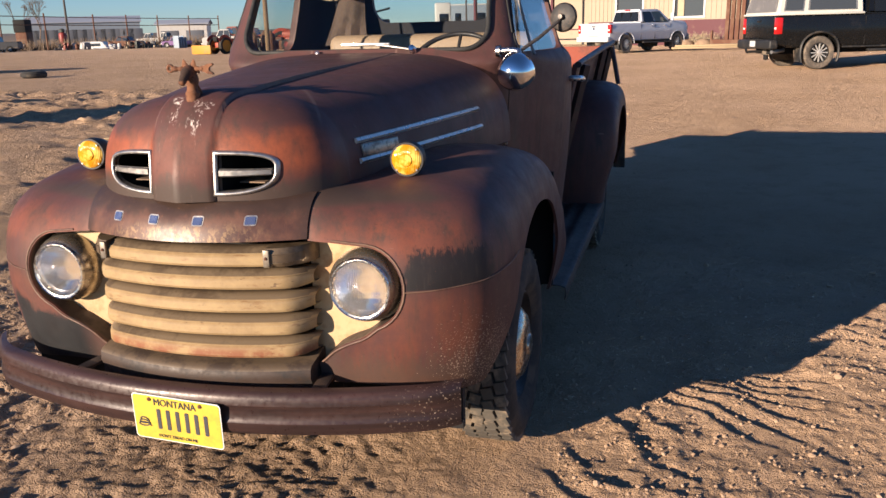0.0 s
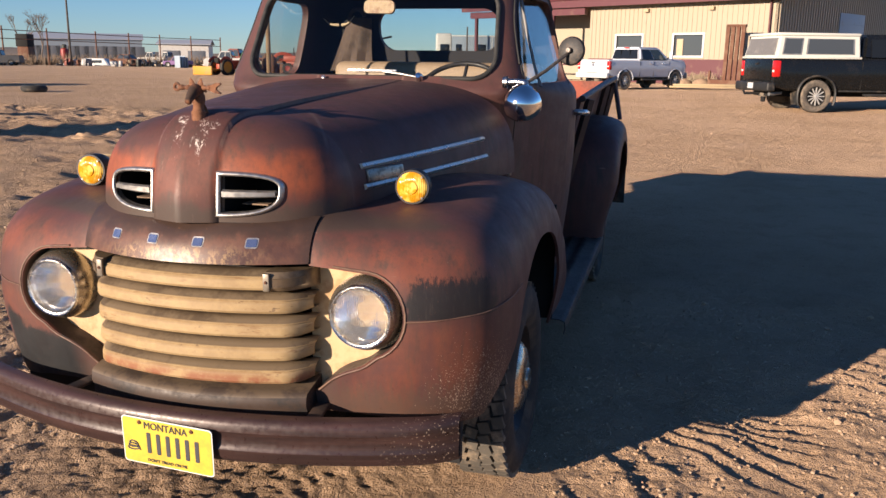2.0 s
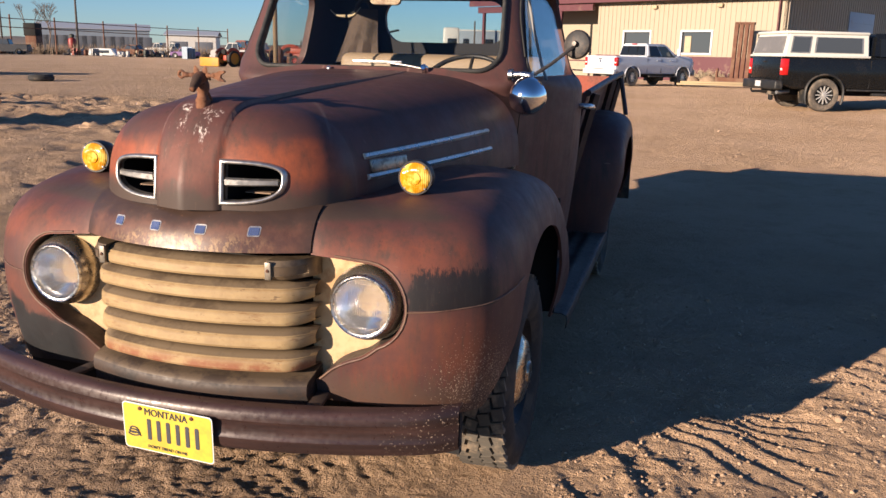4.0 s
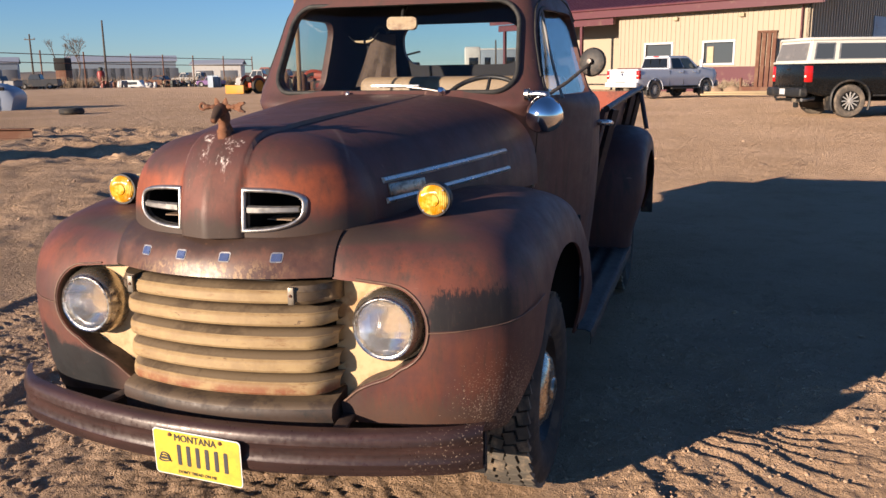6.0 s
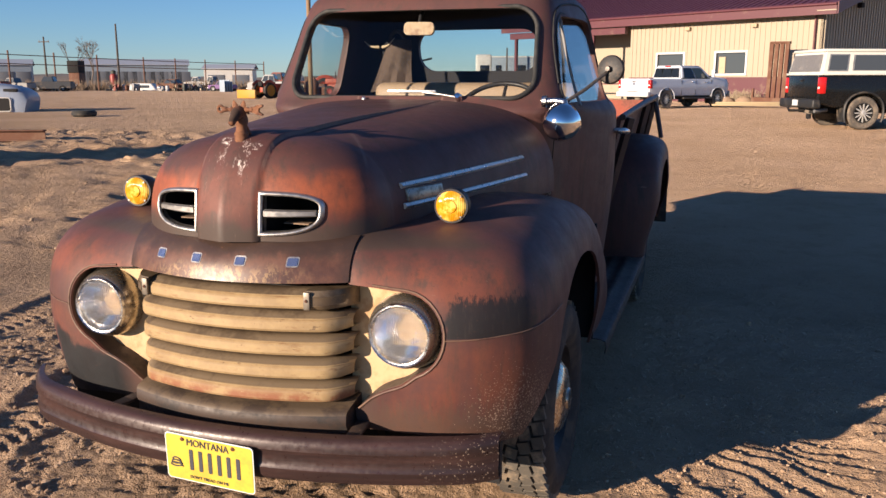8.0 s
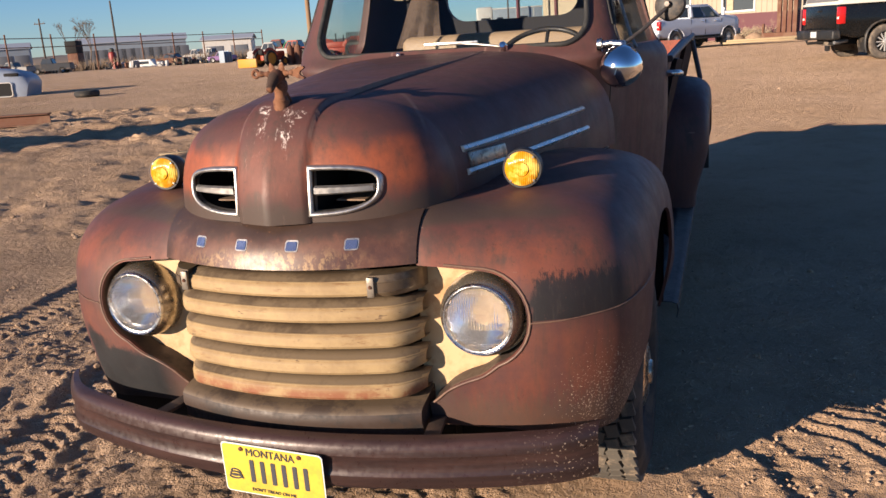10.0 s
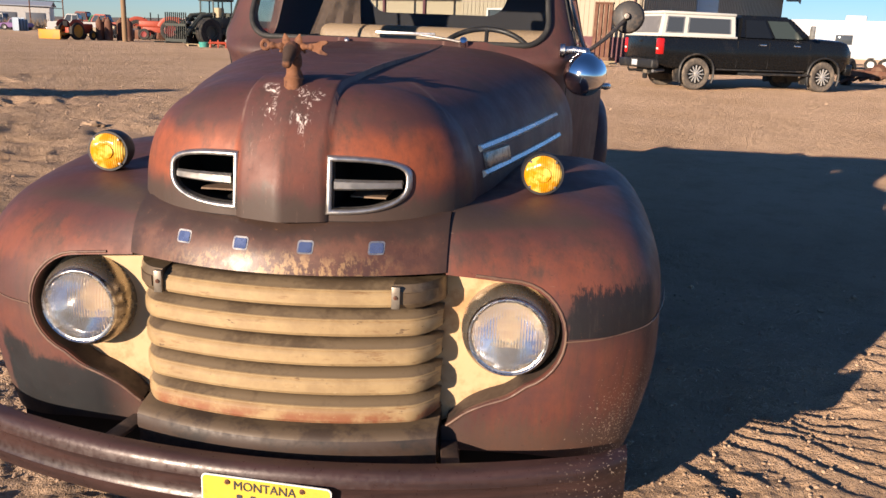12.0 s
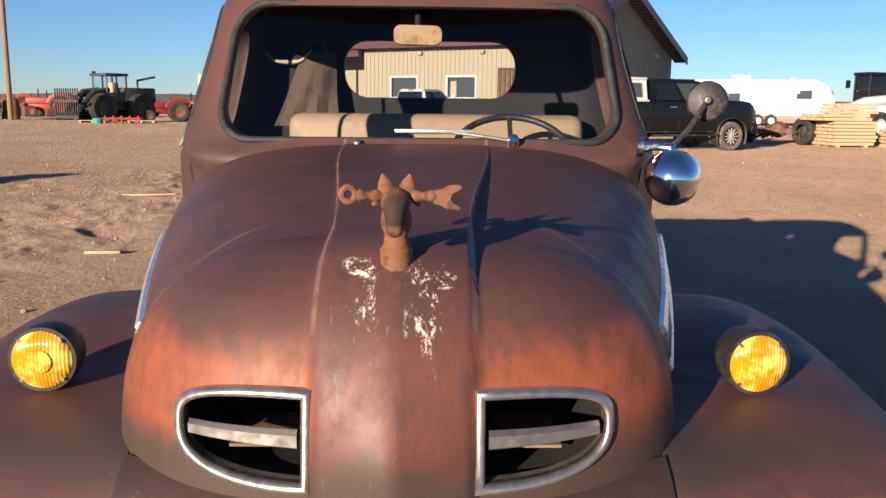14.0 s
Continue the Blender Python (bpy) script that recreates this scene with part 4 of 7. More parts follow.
    part("coiled_emblem", me, "ink", plate).location = (-0.115, 0, 0.0)
    for x in (-0.09, 0.085):
        part("plate_bolt", lathe(((0.001, -0.005), (0.006, -0.004), (0.007, 0.0)), 10), "rust", plate).location = (x, 0, 0.062)


M["nose"] = streaked_nose("streaked_nose_paint")
M["blue_chrome"] = worn("bluish_chrome", (0.15, 0.20, 0.36), (0.10, 0.13, 0.25), 30, 0.25, 0.6, bump=0)
M["seam"] = worn("seam_edge", (0.16, 0.095, 0.065), (0.10, 0.05, 0.038), 12, 0.5)
M["cap"] = worn("tarnished_cover", (0.17, 0.125, 0.08), (0.10, 0.07, 0.045), 10, 0.4, 0.3)
M["satin_dark"] = worn("grimy_plated_steel", (0.22, 0.19, 0.155), (0.13, 0.105, 0.08), 22, 0.45, 0.5)
M["cap_dark"] = worn("browned_lamp_window", (0.12, 0.085, 0.055), (0.07, 0.05, 0.035), 16, 0.4, 0.1)
M["bezel"] = worn("aged_plated_bezel", (0.42, 0.37, 0.30), (0.28, 0.23, 0.17), 10, 0.28, 0.85, 0.4, 40, 0.0)
M["reflector"] = material("lamp_reflector", (0.93, 0.95, 0.98), 0.13, 1.0)


def ribbed_glass(name):
    """Clear pressed glass: part passes straight through, part is bent by fine flutes and cross ribs, with a mirror film."""
    m = bpy.data.materials.new(name)
    m.use_nodes = True
    t = m.node_tree
    t.nodes.clear()
    add = t.nodes.new
    out, mx, my = add("ShaderNodeOutputMaterial"), add("ShaderNodeMixShader"), add("ShaderNodeMixShader")
    tr, re, gl = add("ShaderNodeBsdfTransparent"), add("ShaderNodeBsdfRefraction"), add("ShaderNodeBsdfGlossy")
    co, wx, wz, bump = add("ShaderNodeTexCoord"), add("ShaderNodeTexWave"), add("ShaderNodeTexWave"), add("ShaderNodeBump")
    wx.inputs["Scale"].default_value, wz.inputs["Scale"].default_value = 46.0, 13.0
    wz.bands_direction = "Z"
    sum_ = add("ShaderNodeMath")
    for w in (wx, wz):
        t.links.new(co.outputs["Object"], w.inputs["Vector"])
    t.links.new(wx.outputs["Fac"], sum_.inputs[0])
    t.links.new(wz.outputs["Fac"], sum_.inputs[1])
    t.links.new(sum_.outputs[0], bump.inputs["Height"])
    bump.inputs["Strength"].default_value, bump.inputs["Distance"].default_value = 0.8, 0.003
    tr.inputs[0].default_value = (0.93, 0.95, 0.97, 1)
    re.inputs["IOR"].default_value, re.inputs["Roughness"].default_value = 1.30, 0.03
    gl.inputs["Roughness"].default_value = 0.05
    for n in (re, gl):
        t.links.new(bump.outputs[0], n.inputs["Normal"])
    my.inputs[0].default_value = 0.82
    # a share of flat white makes the lens whiter
    flat_white, mz = add("ShaderNodeBsdfDiffuse"), add("ShaderNodeMixShader")
    flat_white.inputs[0].default_value = (0.75, 0.76, 0.78, 1)
    mz.inputs[0].default_value = 0.11
    t.links.new(tr.outputs[0], my.inputs[1])
    t.links.new(re.outputs[0], my.inputs[2])
    t.links.new(film_factor(t, 0.05, 0.8, bump.outputs[0]), mx.inputs[0])
    t.links.new(my.outputs[0], mz.inputs[1])
    t.links.new(flat_white.outputs[0], mz.inputs[2])
    t.links.new(mz.outputs[0], mx.inputs[1])
    t.links.new(gl.outputs[0], mx.inputs[2])
    t.links.new(mx.outputs[0], out.inputs[0])
    return m


M["lens"] = ribbed_glass("headlight_glass")
M["amber"] = material("amber_lens", (0.80, 0.40, 0.012), 0.12)
_n = Net(M["amber"])
_wx = _n.t.nodes.new("ShaderNodeTexWave")
_wx.inputs["Scale"].default_value = 55.0
_n.link(_n.co, _wx.inputs["Vector"])
_rib = _n.ramp(_wx.outputs["Fac"], 0.2, 0.8)
_am = _n.mix(_n.ramp(_n.noise(34, 4, 0.6), 0.4, 0.66), (0.62, 0.25, 0.004), (0.95, 0.66, 0.14))
_n.color(_n.mix(_n.math("MULTIPLY", _rib, 0.16), _am, (0.45, 0.20, 0.006)))
_n.bump(_wx.outputs["Fac"], 0.35, 0.002)
M["apron"] = worn("grimy_brown_paint", (0.052, 0.034, 0.026), (0.026, 0.021, 0.019), 7, 0.6, amount=0.5)
M["bar_top"] = worn("dusty_shaded_bar", (0.19, 0.14, 0.088), (0.11, 0.078, 0.05), 6, 0.5, amount=0.45)
M["apron_top"] = worn("paler_apron_ledge", (0.11, 0.078, 0.05), (0.055, 0.038, 0.028), 9, 0.6, amount=0.5)

build_front()
for sd in (-1, 1):
    build_headlight(sd)
    build_fog(sd)
build_bumper()
build_plate()

# cab
CAB = ((0.50, 0.80, 1.40, 2.57), (1.00, 0.85, 1.38, 2.59), (1.36, 0.857, 1.32, 2.59), (1.44, 0.842, 1.295, 2.585), (1.51, 0.79, 1.352, 2.575), (1.70, 0.735, 1.457, 2.55),
       (1.88, 0.695, 1.555, 2.51), (1.965, 0.655, 1.61, 2.465), (2.025, 0.55, 1.69, 2.38), (2.058, 0.41, 1.80, 2.27), (2.072, 0.2, 1.93, 2.15), (2.075, 0.02, 2.02, 2.04))
CAB_E = 8.0


def cab_at(z):
    c = np.array(CAB)
    return [float(np.interp(z, c[:, 0], c[:, i])) for i in (1, 2, 3)]


def cab_taper(z):
    """How much narrower the cab is at its front: more below the belt."""
    return 0.07 + 0.11 * float(smooth01(np.array((1.52 - z) / 0.12)))


def cab_front(x, z):
    hw, yf, yb = cab_at(z)
    q = min(0.98, abs(x) / (hw * (1 - cab_taper(z))))
    return (yf + yb) / 2 - (yb - yf) / 2 * (1 - q ** CAB_E) ** (1 / CAB_E) + 0.13 * x * x


def cab_side(y, z):
    hw, yf, yb = cab_at(z)
    s = np.clip((y - (yf + yb) / 2) / ((yb - yf) / 2), -0.98, 0.98)
    x = hw * (1 - abs(s) ** CAB_E) ** (1 / CAB_E)
    return x * (1 - cab_taper(z) * float(smooth01(np.array(-1.2 * s))))


def windshield_outline(grow=0.0):
    r = []
    for x, z in rounded(-0.577 - grow, 0.598 + grow, 1.505 - grow, 1.890 + grow, 0.10, 8):
        u = (z - 1.505) / 0.38
        r.append((x * (1 - 0.055 * u), z + (0.02 * (1 - (x / 0.6) ** 2) if u > 0.5 else -0.004 * (1 - (x / 0.6) ** 2))))
    return r


def side_window(grow=0.0):
    r = []
    for y, z in rounded(1.60 - grow, 2.31 + grow, 1.475 - grow, 1.868 + grow, 0.075, 6):
        r.append((y + (0.52 * (z - 1.65) if y < 1.9 else -0.04 * (z - 1.65)), z))
    return r


def build_cab():
    z = np.concatenate([np.linspace(0.5, 1.36, 14), np.linspace(1.38, 2.0, 40), np.linspace(2.01, 2.0749, 14)])
    c = np.array(CAB)
    S = spline(c, 400)
    rows, n = [], 120
    for zz in z:
        hw, yf, yb = [np.interp(zz, S[:, 0], S[:, i]) for i in (1, 2, 3)]
        a = np.linspace(0, 2 * np.pi, n, endpoint=False)
        e = CAB_E if zz < 1.97 else CAB_E - 5.0 * (zz - 1.97) / 0.105
        sx, sy = np.sign(np.cos(a)) * np.abs(np.cos(a)) ** (2 / e), np.sign(np.sin(a)) * np.abs(np.sin(a)) ** (2 / e)
        x = hw * sx * (1 - cab_taper(zz) * smooth01(-1.2 * sy))
        y = (yf + yb) / 2 + (yb - yf) / 2 * sy + np.where(sy < 0, 0.13 * x * x, 0)
        rows.append(np.stack([x, y, zz + 0 * x], 1))
    V, F = sheet(np.array(rows), close_v=True)
    F.append(tuple(range((len(z) - 1) * n, len(z) * n)))
    ob = part("cab", mesh_from(V, F, angle=60), "paint", truck)
    # all inner faces of the cab get one near-black tone
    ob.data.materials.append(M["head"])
    cuts = [prism(windshield_outline(), 1.1, 2.1, "y"), prism(rounded(-0.322, 0.396, 1.627, 1.858, 0.10, 8), 2.25, 3.0, "y")]
    cuts += [prism(side_window(), sd * 0.4, sd * 1.1, "x") for sd in (-1, 1)]
    md = ob.modifiers.new("s", "SOLIDIFY")
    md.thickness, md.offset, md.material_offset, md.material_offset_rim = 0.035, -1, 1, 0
    baked(ob, 0, -1, cuts, 40)
    bpy.context.view_layer.update()

    def skin(sd, y, z2, out):
        ok, at, _, _ = ob.ray_cast(Vector((sd * 1.5, y, z2)), Vector((-sd, 0, 0)), distance=1.3)
        return (at.x + sd * out, y, z2) if ok and abs(at.x) > 0.4 else (sd * (cab_side(y, z2) + out), y, z2)

    # glass and rubber
    gl = [(x, z2) for x, z2 in windshield_outline(0.012)]
    me = prism(gl, 0, 0.005, "y")
    for v in me.vertices:
        v.co.y += 1.380 + 0.53 * (v.co.z - 1.50) + 0.035
    part("windshield", me, "pane", truck, "clear windshield glass").visible_shadow = False
    pts = [(x, cab_front(x, z2) - 0.004, z2) for x, z2 in windshield_outline(0.008)]
    part("windshield_gasket", tube(pts, 0.011, 8, True), "gasket", truck, "dark rubber gasket")
    me = prism(rounded(-0.332, 0.406, 1.617, 1.868, 0.10, 8), 0, 0.005, "y")
    for v in me.vertices:
        v.co.y += 2.53 - 0.2 * (v.co.z - 1.7)
    part("rear_window", me, "pane", truck).visible_shadow = False
    for sd in (-1, 1):
        me = prism(side_window(0.006), 0, 0.004, "x")
        for v in me.vertices:
            v.co.x += sd * (cab_side(v.co.y, v.co.z) - 0.03)
        part("side_window", me, "pane", truck, "clear door window glass").visible_shadow = False
        pts = [skin(sd, y, z2, -0.001) for y, z2 in side_window(0.012)]
        part("window_trim", tube(pts, 0.005, 8, True), "gasket", truck)
        pts = [(sd * (cab_side(1.74, z2) - 0.022), 1.735 + 0.36 * (z2 - 1.65), z2) for z2 in np.linspace(1.46, 1.868, 8)]
        part("vent_window_bar", tube(pts, 0.007, 8), "window_bar", truck, "dull grey vent window bar")
        # drip rail over the door
        pts = [skin(sd, y, z2, 0.001) for y, z2 in spline(((1.53, 1.56), (1.63, 1.78), (1.73, 1.895), (1.95, 1.935), (2.22, 1.92), (2.38, 1.84)), 30)]
        part("drip_rail", tube(pts, 0.005, 8), "gasket", truck)


build_cab()


def build_inside():
    part("seat_cushion", block(-0.66, 0.66, 1.98, 2.46, 1.0, 1.16, 0.05, 3), "tan", truck)
    part("seat_back", block(-0.53, 0.66, 2.30, 2.47, 1.1, 1.562, 0.05, 3), "tan", truck, "tan bench seat back")
    part("cab_floor", block(-0.70, 0.70, 1.42, 2.52, 0.56, 0.60), "dark", truck)
    part("dashboard", block(-0.62, 0.62, 1.42, 1.58, 1.30, 1.465, 0.03, 3), "head", truck)
    a = np.linspace(0, 2 * np.pi, 40, endpoint=False)
    w = part("steering_wheel", tube(np.stack([0.215 * np.cos(a), 0.215 * np.sin(a), 0 * a], 1), 0.012, 8, True), "black", truck, "black steering wheel")
    w.matrix_world = pose(0.33, 1.86, 1.42, 40, 0, 0)
    for k in range(3):
        t = radians(90 + 120 * k)
        part("spoke", tube([(0, 0, -0.03), (0.21 * math.cos(t), 0.21 * math.sin(t), 0)], 0.009, 6), "black", w)
    part("steering_column", tube([(0, 0, -0.02), (0, 0, -0.5)], 0.022, 10), "black", w)
    m = part("cab_mirror", prism(rounded(-0.075, 0.075, -0.03, 0.03, 0.022), 0, 0.02, "y"), "mirror_back", truck, "rust-stained mirror on a bracket")
    m.matrix_world = pose(0.0, 1.61, 1.815, -8, 1, 0)
    part("mirror_bracket", tube([(0, 0.01, 0.02), (0, 0.02, 0.06), (0, 0.05, 0.09)], 0.010, 8), "black", m)


M["mirror_back"] = worn("stained_mirror_back", (0.33, 0.225, 0.115), (0.23, 0.125, 0.06), 16, 0.5)
build_inside()


M["hub_chrome"] = worn("dusty_hub_chrome", (0.58, 0.52, 0.45), (0.36, 0.29, 0.22), 7, 0.26, 0.95, 0.5, 40, 0.0)


# wheels
def build_wheel(x, y, side, r=0.375):
    w = new("wheel")
    w.parent = truck
    w.matrix_world = pose(x, y, r + 0.002, 0, 0, 0)
    hw = 0.105
    tyre = part("tyre", lathe(((0.215, -hw * 0.72), (0.25, -hw * 1.0), (0.31, -hw * 1.08), (0.345, -hw * 0.98), (r - 0.012, -hw * 0.86), (r - 0.012, 0), (r - 0.012, hw * 0.86), (0.345, hw * 0.98), (0.31, hw * 1.08), (0.25, hw), (0.215, hw * 0.72)), 64, "x"), "rubber", w, "black tyre with a blocky tread, dusty")
    b = bmesh.new()
    for k in range(44):
        for row, off in ((-0.071, 0.0), (-0.0235, 0.5), (0.0235, 0.0), (0.071, 0.5)):
            t = bmesh.ops.create_cube(b, size=1)
            a = 2 * math.pi * (k + off) / 44
            mt = Matrix.Rotation(a, 4, "X") @ Matrix.Translation((row, 0, r - 0.010)) @ Matrix.Rotation(0.25 * (1 if row > 0 else -1), 4, "Z") @ Matrix.Diagonal((0.041, 0.045, 0.022, 1))
            bmesh.ops.transform(b, matrix=mt, verts=t["verts"])
    me = bpy.data.meshes.new("tread")
    b.to_mesh(me)
    b.free()
    part("tread", me, "tread", w, "dusty blocky tread")
    sx = side
    part("rim", lathe([(q, sx * h) for q, h in ((0.218, 0.075), (0.205, 0.085), (0.198, 0.06), (0.17, 0.03), (0.12, 0.04), (0.001, 0.045))], 40, "x"), "black", w)
    part("hubcap", lathe([(q, sx * h) for q, h in ((0.150, 0.050), (0.147, 0.068), (0.118, 0.094), (0.08, 0.106), (0.045, 0.110), (0.04, 0.118), (0.001, 0.120))], 40, "x"), "hub_chrome", w, "plain chrome hubcap")


for yy in (0.79, 3.88):
    for sd in (-1, 1):
        build_wheel(sd * (0.785 if yy < 2 else 0.80), yy, sd)


# rear: running boards, fenders, bed
def build_rear():
    for sd in (-1, 1):
        P = []
        for y in np.linspace(1.42, 3.45, 12):
            P.append([(sd * x, y, z) for x, z in ((0.66, 0.44), (0.70, 0.435), (0.71, 0.43), (0.75, 0.43), (0.76, 0.437), (0.79, 0.437), (0.80, 0.43), (0.84, 0.43), (0.85, 0.437), (0.88, 0.437), (0.89, 0.43), (0.93, 0.43), (0.955, 0.42), (0.96, 0.395), (0.955, 0.36))])
        V, F = sheet(np.array(P))
        baked(part("running_board", mesh_from(V, F, angle=25), "board", truck, "worn ribbed running board"), 0.005, -1)
        # rear fender: a deep arch, rolled over outwards
        rows = []
        for y, z in spline(((3.25, 0.43), (3.235, 0.62), (3.25, 0.84), (3.33, 1.04), (3.52, 1.155), (3.86, 1.205), (4.20, 1.15), (4.44, 0.98), (4.56, 0.74), (4.60, 0.52)), 48):
            cy, cz = 3.88, 0.46
            reach = 0.265 + 0.075 * smooth01(np.array((z - 0.45) / 0.5))
            line = []
            for j in range(16):
                ps = math.pi / 2 * j / 15
                inx, shr = math.sin(ps) ** 0.55, 1 - 0.24 * (1 - math.cos(ps) ** 0.55)
                line.append((sd * (0.70 + reach * inx), cy + (y - cy) * shr, cz + (z - cz) * shr))
            rows.append(line)
        V, F = sheet(np.array(rows))
        baked(part("rear_fender", mesh_from(V, F, angle=60), "paint", truck), 0.01, -1)
        part("mud_flap", block(min(sd * 0.93, sd * 1.02), max(sd * 0.93, sd * 1.02), 4.60, 4.612, 0.46, 0.86, 0.004), "rubber", truck)
        V = [(sd * 0.70, 2.86, 0.75), (sd * 0.70, 4.80, 0.75), (sd * 0.85, 4.80, 1.435), (sd * 0.83, 2.86, 1.355)]
        side = slab(truck, "bed_side", V if sd < 0 else V[::-1], 0.03, "paint")
        part("bed_rail", tube([(sd * 0.835, 2.84, 1.36), (sd * 0.86, 3.8, 1.405), (sd * 0.885, 4.80, 1.445)], 0.020, 8), "rail", side)
        for y, z in ((2.90, 1.355), (4.10, 1.405), (4.76, 1.43)):
            part("stake", tube([(sd * 0.735, y, 0.76), (sd * 0.875, y, z)], 0.028, 4), "rail", side)
        part("strut", tube([(sd * 0.885, 4.72, 1.42), (sd * 0.950, 4.62, 1.13)], 0.018, 6), "rail", side)
        V = [(sd * 0.70, 4.80, 0.75), (sd * 0.70, 5.76, 0.75), (sd * 0.73, 5.76, 1.03), (sd * 0.73, 4.80, 1.03)]
        slab(truck, "bed_side", V if sd < 0 else V[::-1], 0.03, "paint")
    part("bed_front", block(-0.72, 0.72, 2.84, 2.87, 0.72, 1.40, 0.006), "red_floor", truck)
    V = [(-0.69, 4.75, 0.77), (0.69, 4.75, 0.77), (0.825, 4.75, 1.42), (-0.825, 4.75, 1.42)]
    slab(truck, "cross_board", V, 0.03, "red_floor", "red-brown board across the bed")
    part("tailgate", block(-0.69, 0.69, 5.74, 5.77, 0.72, 1.03, 0.006), "red_floor", truck)
    for k in range(8):
        x = -0.60 + k * 0.1715
        part("bed_plank", block(x - 0.082, x + 0.082, 2.88, 5.73, 0.74, 0.765, 0.004), "wood", truck)
    part("chassis", block(-0.42, 0.42, 0.05, 5.6, 0.42, 0.58), "dark", truck)
    part("axle", tube([(-0.7, 0.79, 0.375), (0.7, 0.79, 0.375)], 0.05, 10), "dark", truck)
    part("axle", tube([(-0.7, 3.88, 0.375), (0.7, 3.88, 0.375)], 0.05, 10), "dark", truck)
    # near-black block added to keep the space under the engine dark
    part("underbody_filler", block(-0.46, 0.46, 0.40, 1.35, 0.13, 0.56, 0.03), "dark", truck)
    part("engine_block", block(-0.30, 0.30, 0.20, 1.3, 0.55, 1.05), "dark", truck)


M["board"] = worn("running_board_rubber", (0.022, 0.021, 0.021), (0.06, 0.055, 0.05), 6, 0.6, 0.0)
M["rail"] = worn("dark_bed_paint", (0.045, 0.03, 0.028), (0.09, 0.05, 0.04), 6, 0.5)
build_rear()


def cab_skin(sd, y, z, out):
    """A place on the cab's side, pushed out a little."""
    ok, at, _, _ = bpy.data.objects["cab"].ray_cast(Vector((sd * 1.5, y, z)), Vector((-sd, 0, 0)), distance=1.3)
    return (at.x if ok else sd * cab_side(y, z)) + sd * out


def build_trim():
    # side spears on the hood, with a plain plate between them
    for sd in (-1, 1):
        for z0, z1 in ((1.243, 1.270), (1.178, 1.200)):
            P = []
            for u in np.linspace(0, 1, 24):
                y, z = 0.25 + 0.81 * u, z0 + (z1 - z0) * u
                x = hood_side(y, z) + 0.001
                h = 0.009
                P.append([(sd * (x + d), y, z + e) for d, e in ((-0.02, -h), (0.004, -h), (0.011, 0), (0.004, h), (-0.02, h))])
            V, F = sheet(np.array(P), close_v=True)
            F += [(0, 1, 2, 3, 4), tuple(range(len(V) - 5, len(V)))[::-1]]
            part("side_spear", mesh_from(V, F, angle=25), "trim", truck, "chrome side trim spear")
        me = block(-0.006, 0.006, 0.27, 0.46, 1.19, 1.232, 0.003)
        for v in me.verts:
            v.co.x = sd * (v.co.x + hood_side(v.co.y, v.co.z) + 0.003)
        bmesh.ops.recalc_face_normals(me, faces=me.faces)
        part("name_plate", me, "plate_metal", truck, "plain metal name plate")
    for sd in (-1, 1):
        b = joined(block(-0.004, 0.006, 1.470, 1.478, 1.062, 1.110, 0.002), block(-0.004, 0.006, 1.478, 1.492, 1.100, 1.108, 0.002), block(-0.004, 0.006, 1.500, 1.522, 1.064, 1.108, 0.002))
        for v in b.verts:
            v.co.x = sd * v.co.x + cab_skin(sd, 1.50, 1.09, 0.001)
        bmesh.ops.recalc_face_normals(b, faces=b.faces)
        part("model_mark", b, "chrome", truck, "small plain chrome mark")
    # wiper
    pts = spline(((-0.02, 1.364, 1.522), (0.10, 1.360, 1.522), (0.20, 1.347, 1.512), (0.279, 1.340, 1.500)), 20)
    w = part("wiper", tube(pts, 0.005, 8), "satin", truck, "bright metal windshield wiper")
    part("wiper_blade", block(-0.06, 0.17, 1.354, 1.366, 1.521, 1.531, 0.002), "trim", w)
    part("wiper_pivot", lathe(((0.001, -0.03), (0.013, -0.028), (0.018, -0.01), (0.02, 0.02)), 16), "bright", w).matrix_world = pose(0.281, 1.350, 1.496, -30, 0, 0)
    part("cowl_bolt", lathe(((0.001, -0.012), (0.009, -0.01), (0.011, 0.01)), 12), "chrome", truck).matrix_world = pose(-0.167, 1.335, 1.490, -30, 0, 0)
    # spot lamp on the driver's pillar
    sp = part("spot_lamp", lathe(((0.001, 0.092), (0.03, 0.088), (0.058, 0.070), (0.074, 0.04), (0.080, 0.008), (0.081, -0.012), (0.076, -0.020), (0.06, -0.024), (0.001, -0.026)), 40), "bright", truck, "polished round spot lamp")
    sp.matrix_world = pose(0.745, 1.345, 1.402, -20, 0, 165)
    part("lamp_arm", tube([(0.662, 1.395, 1.484), (0.70, 1.39, 1.488), (0.745, 1.378, 1.485), (0.75, 1.365, 1.44)], (0.018, 0.014, 0.016, 0.02), 10), "chrome", sp).matrix_parent_inverse = sp.matrix_world.inverted()
    part("arm_base", lathe(((0.001, -0.01), (0.026, -0.008), (0.028, 0.01)), 16, "x"), "chrome", sp).matrix_world = pose(0.655, 1.395, 1.484)
    # round outside mirror
    mr = part("outside_mirror", lathe(((0.001, 0.022), (0.035, 0.020), (0.058, 0.012), (0.064, 0.0), (0.060, -0.006), (0.001, -0.008)), 36), "mirror_black", truck, "round black outside mirror on an arm")
    part("mirror_boss", lathe(((0.001, 0.045), (0.010, 0.044), (0.014, 0.03), (0.012, 0.018)), 12), "arm", mr)
    mr.matrix_world = pose(0.912, 1.585, 1.620, 5, 0, 165)
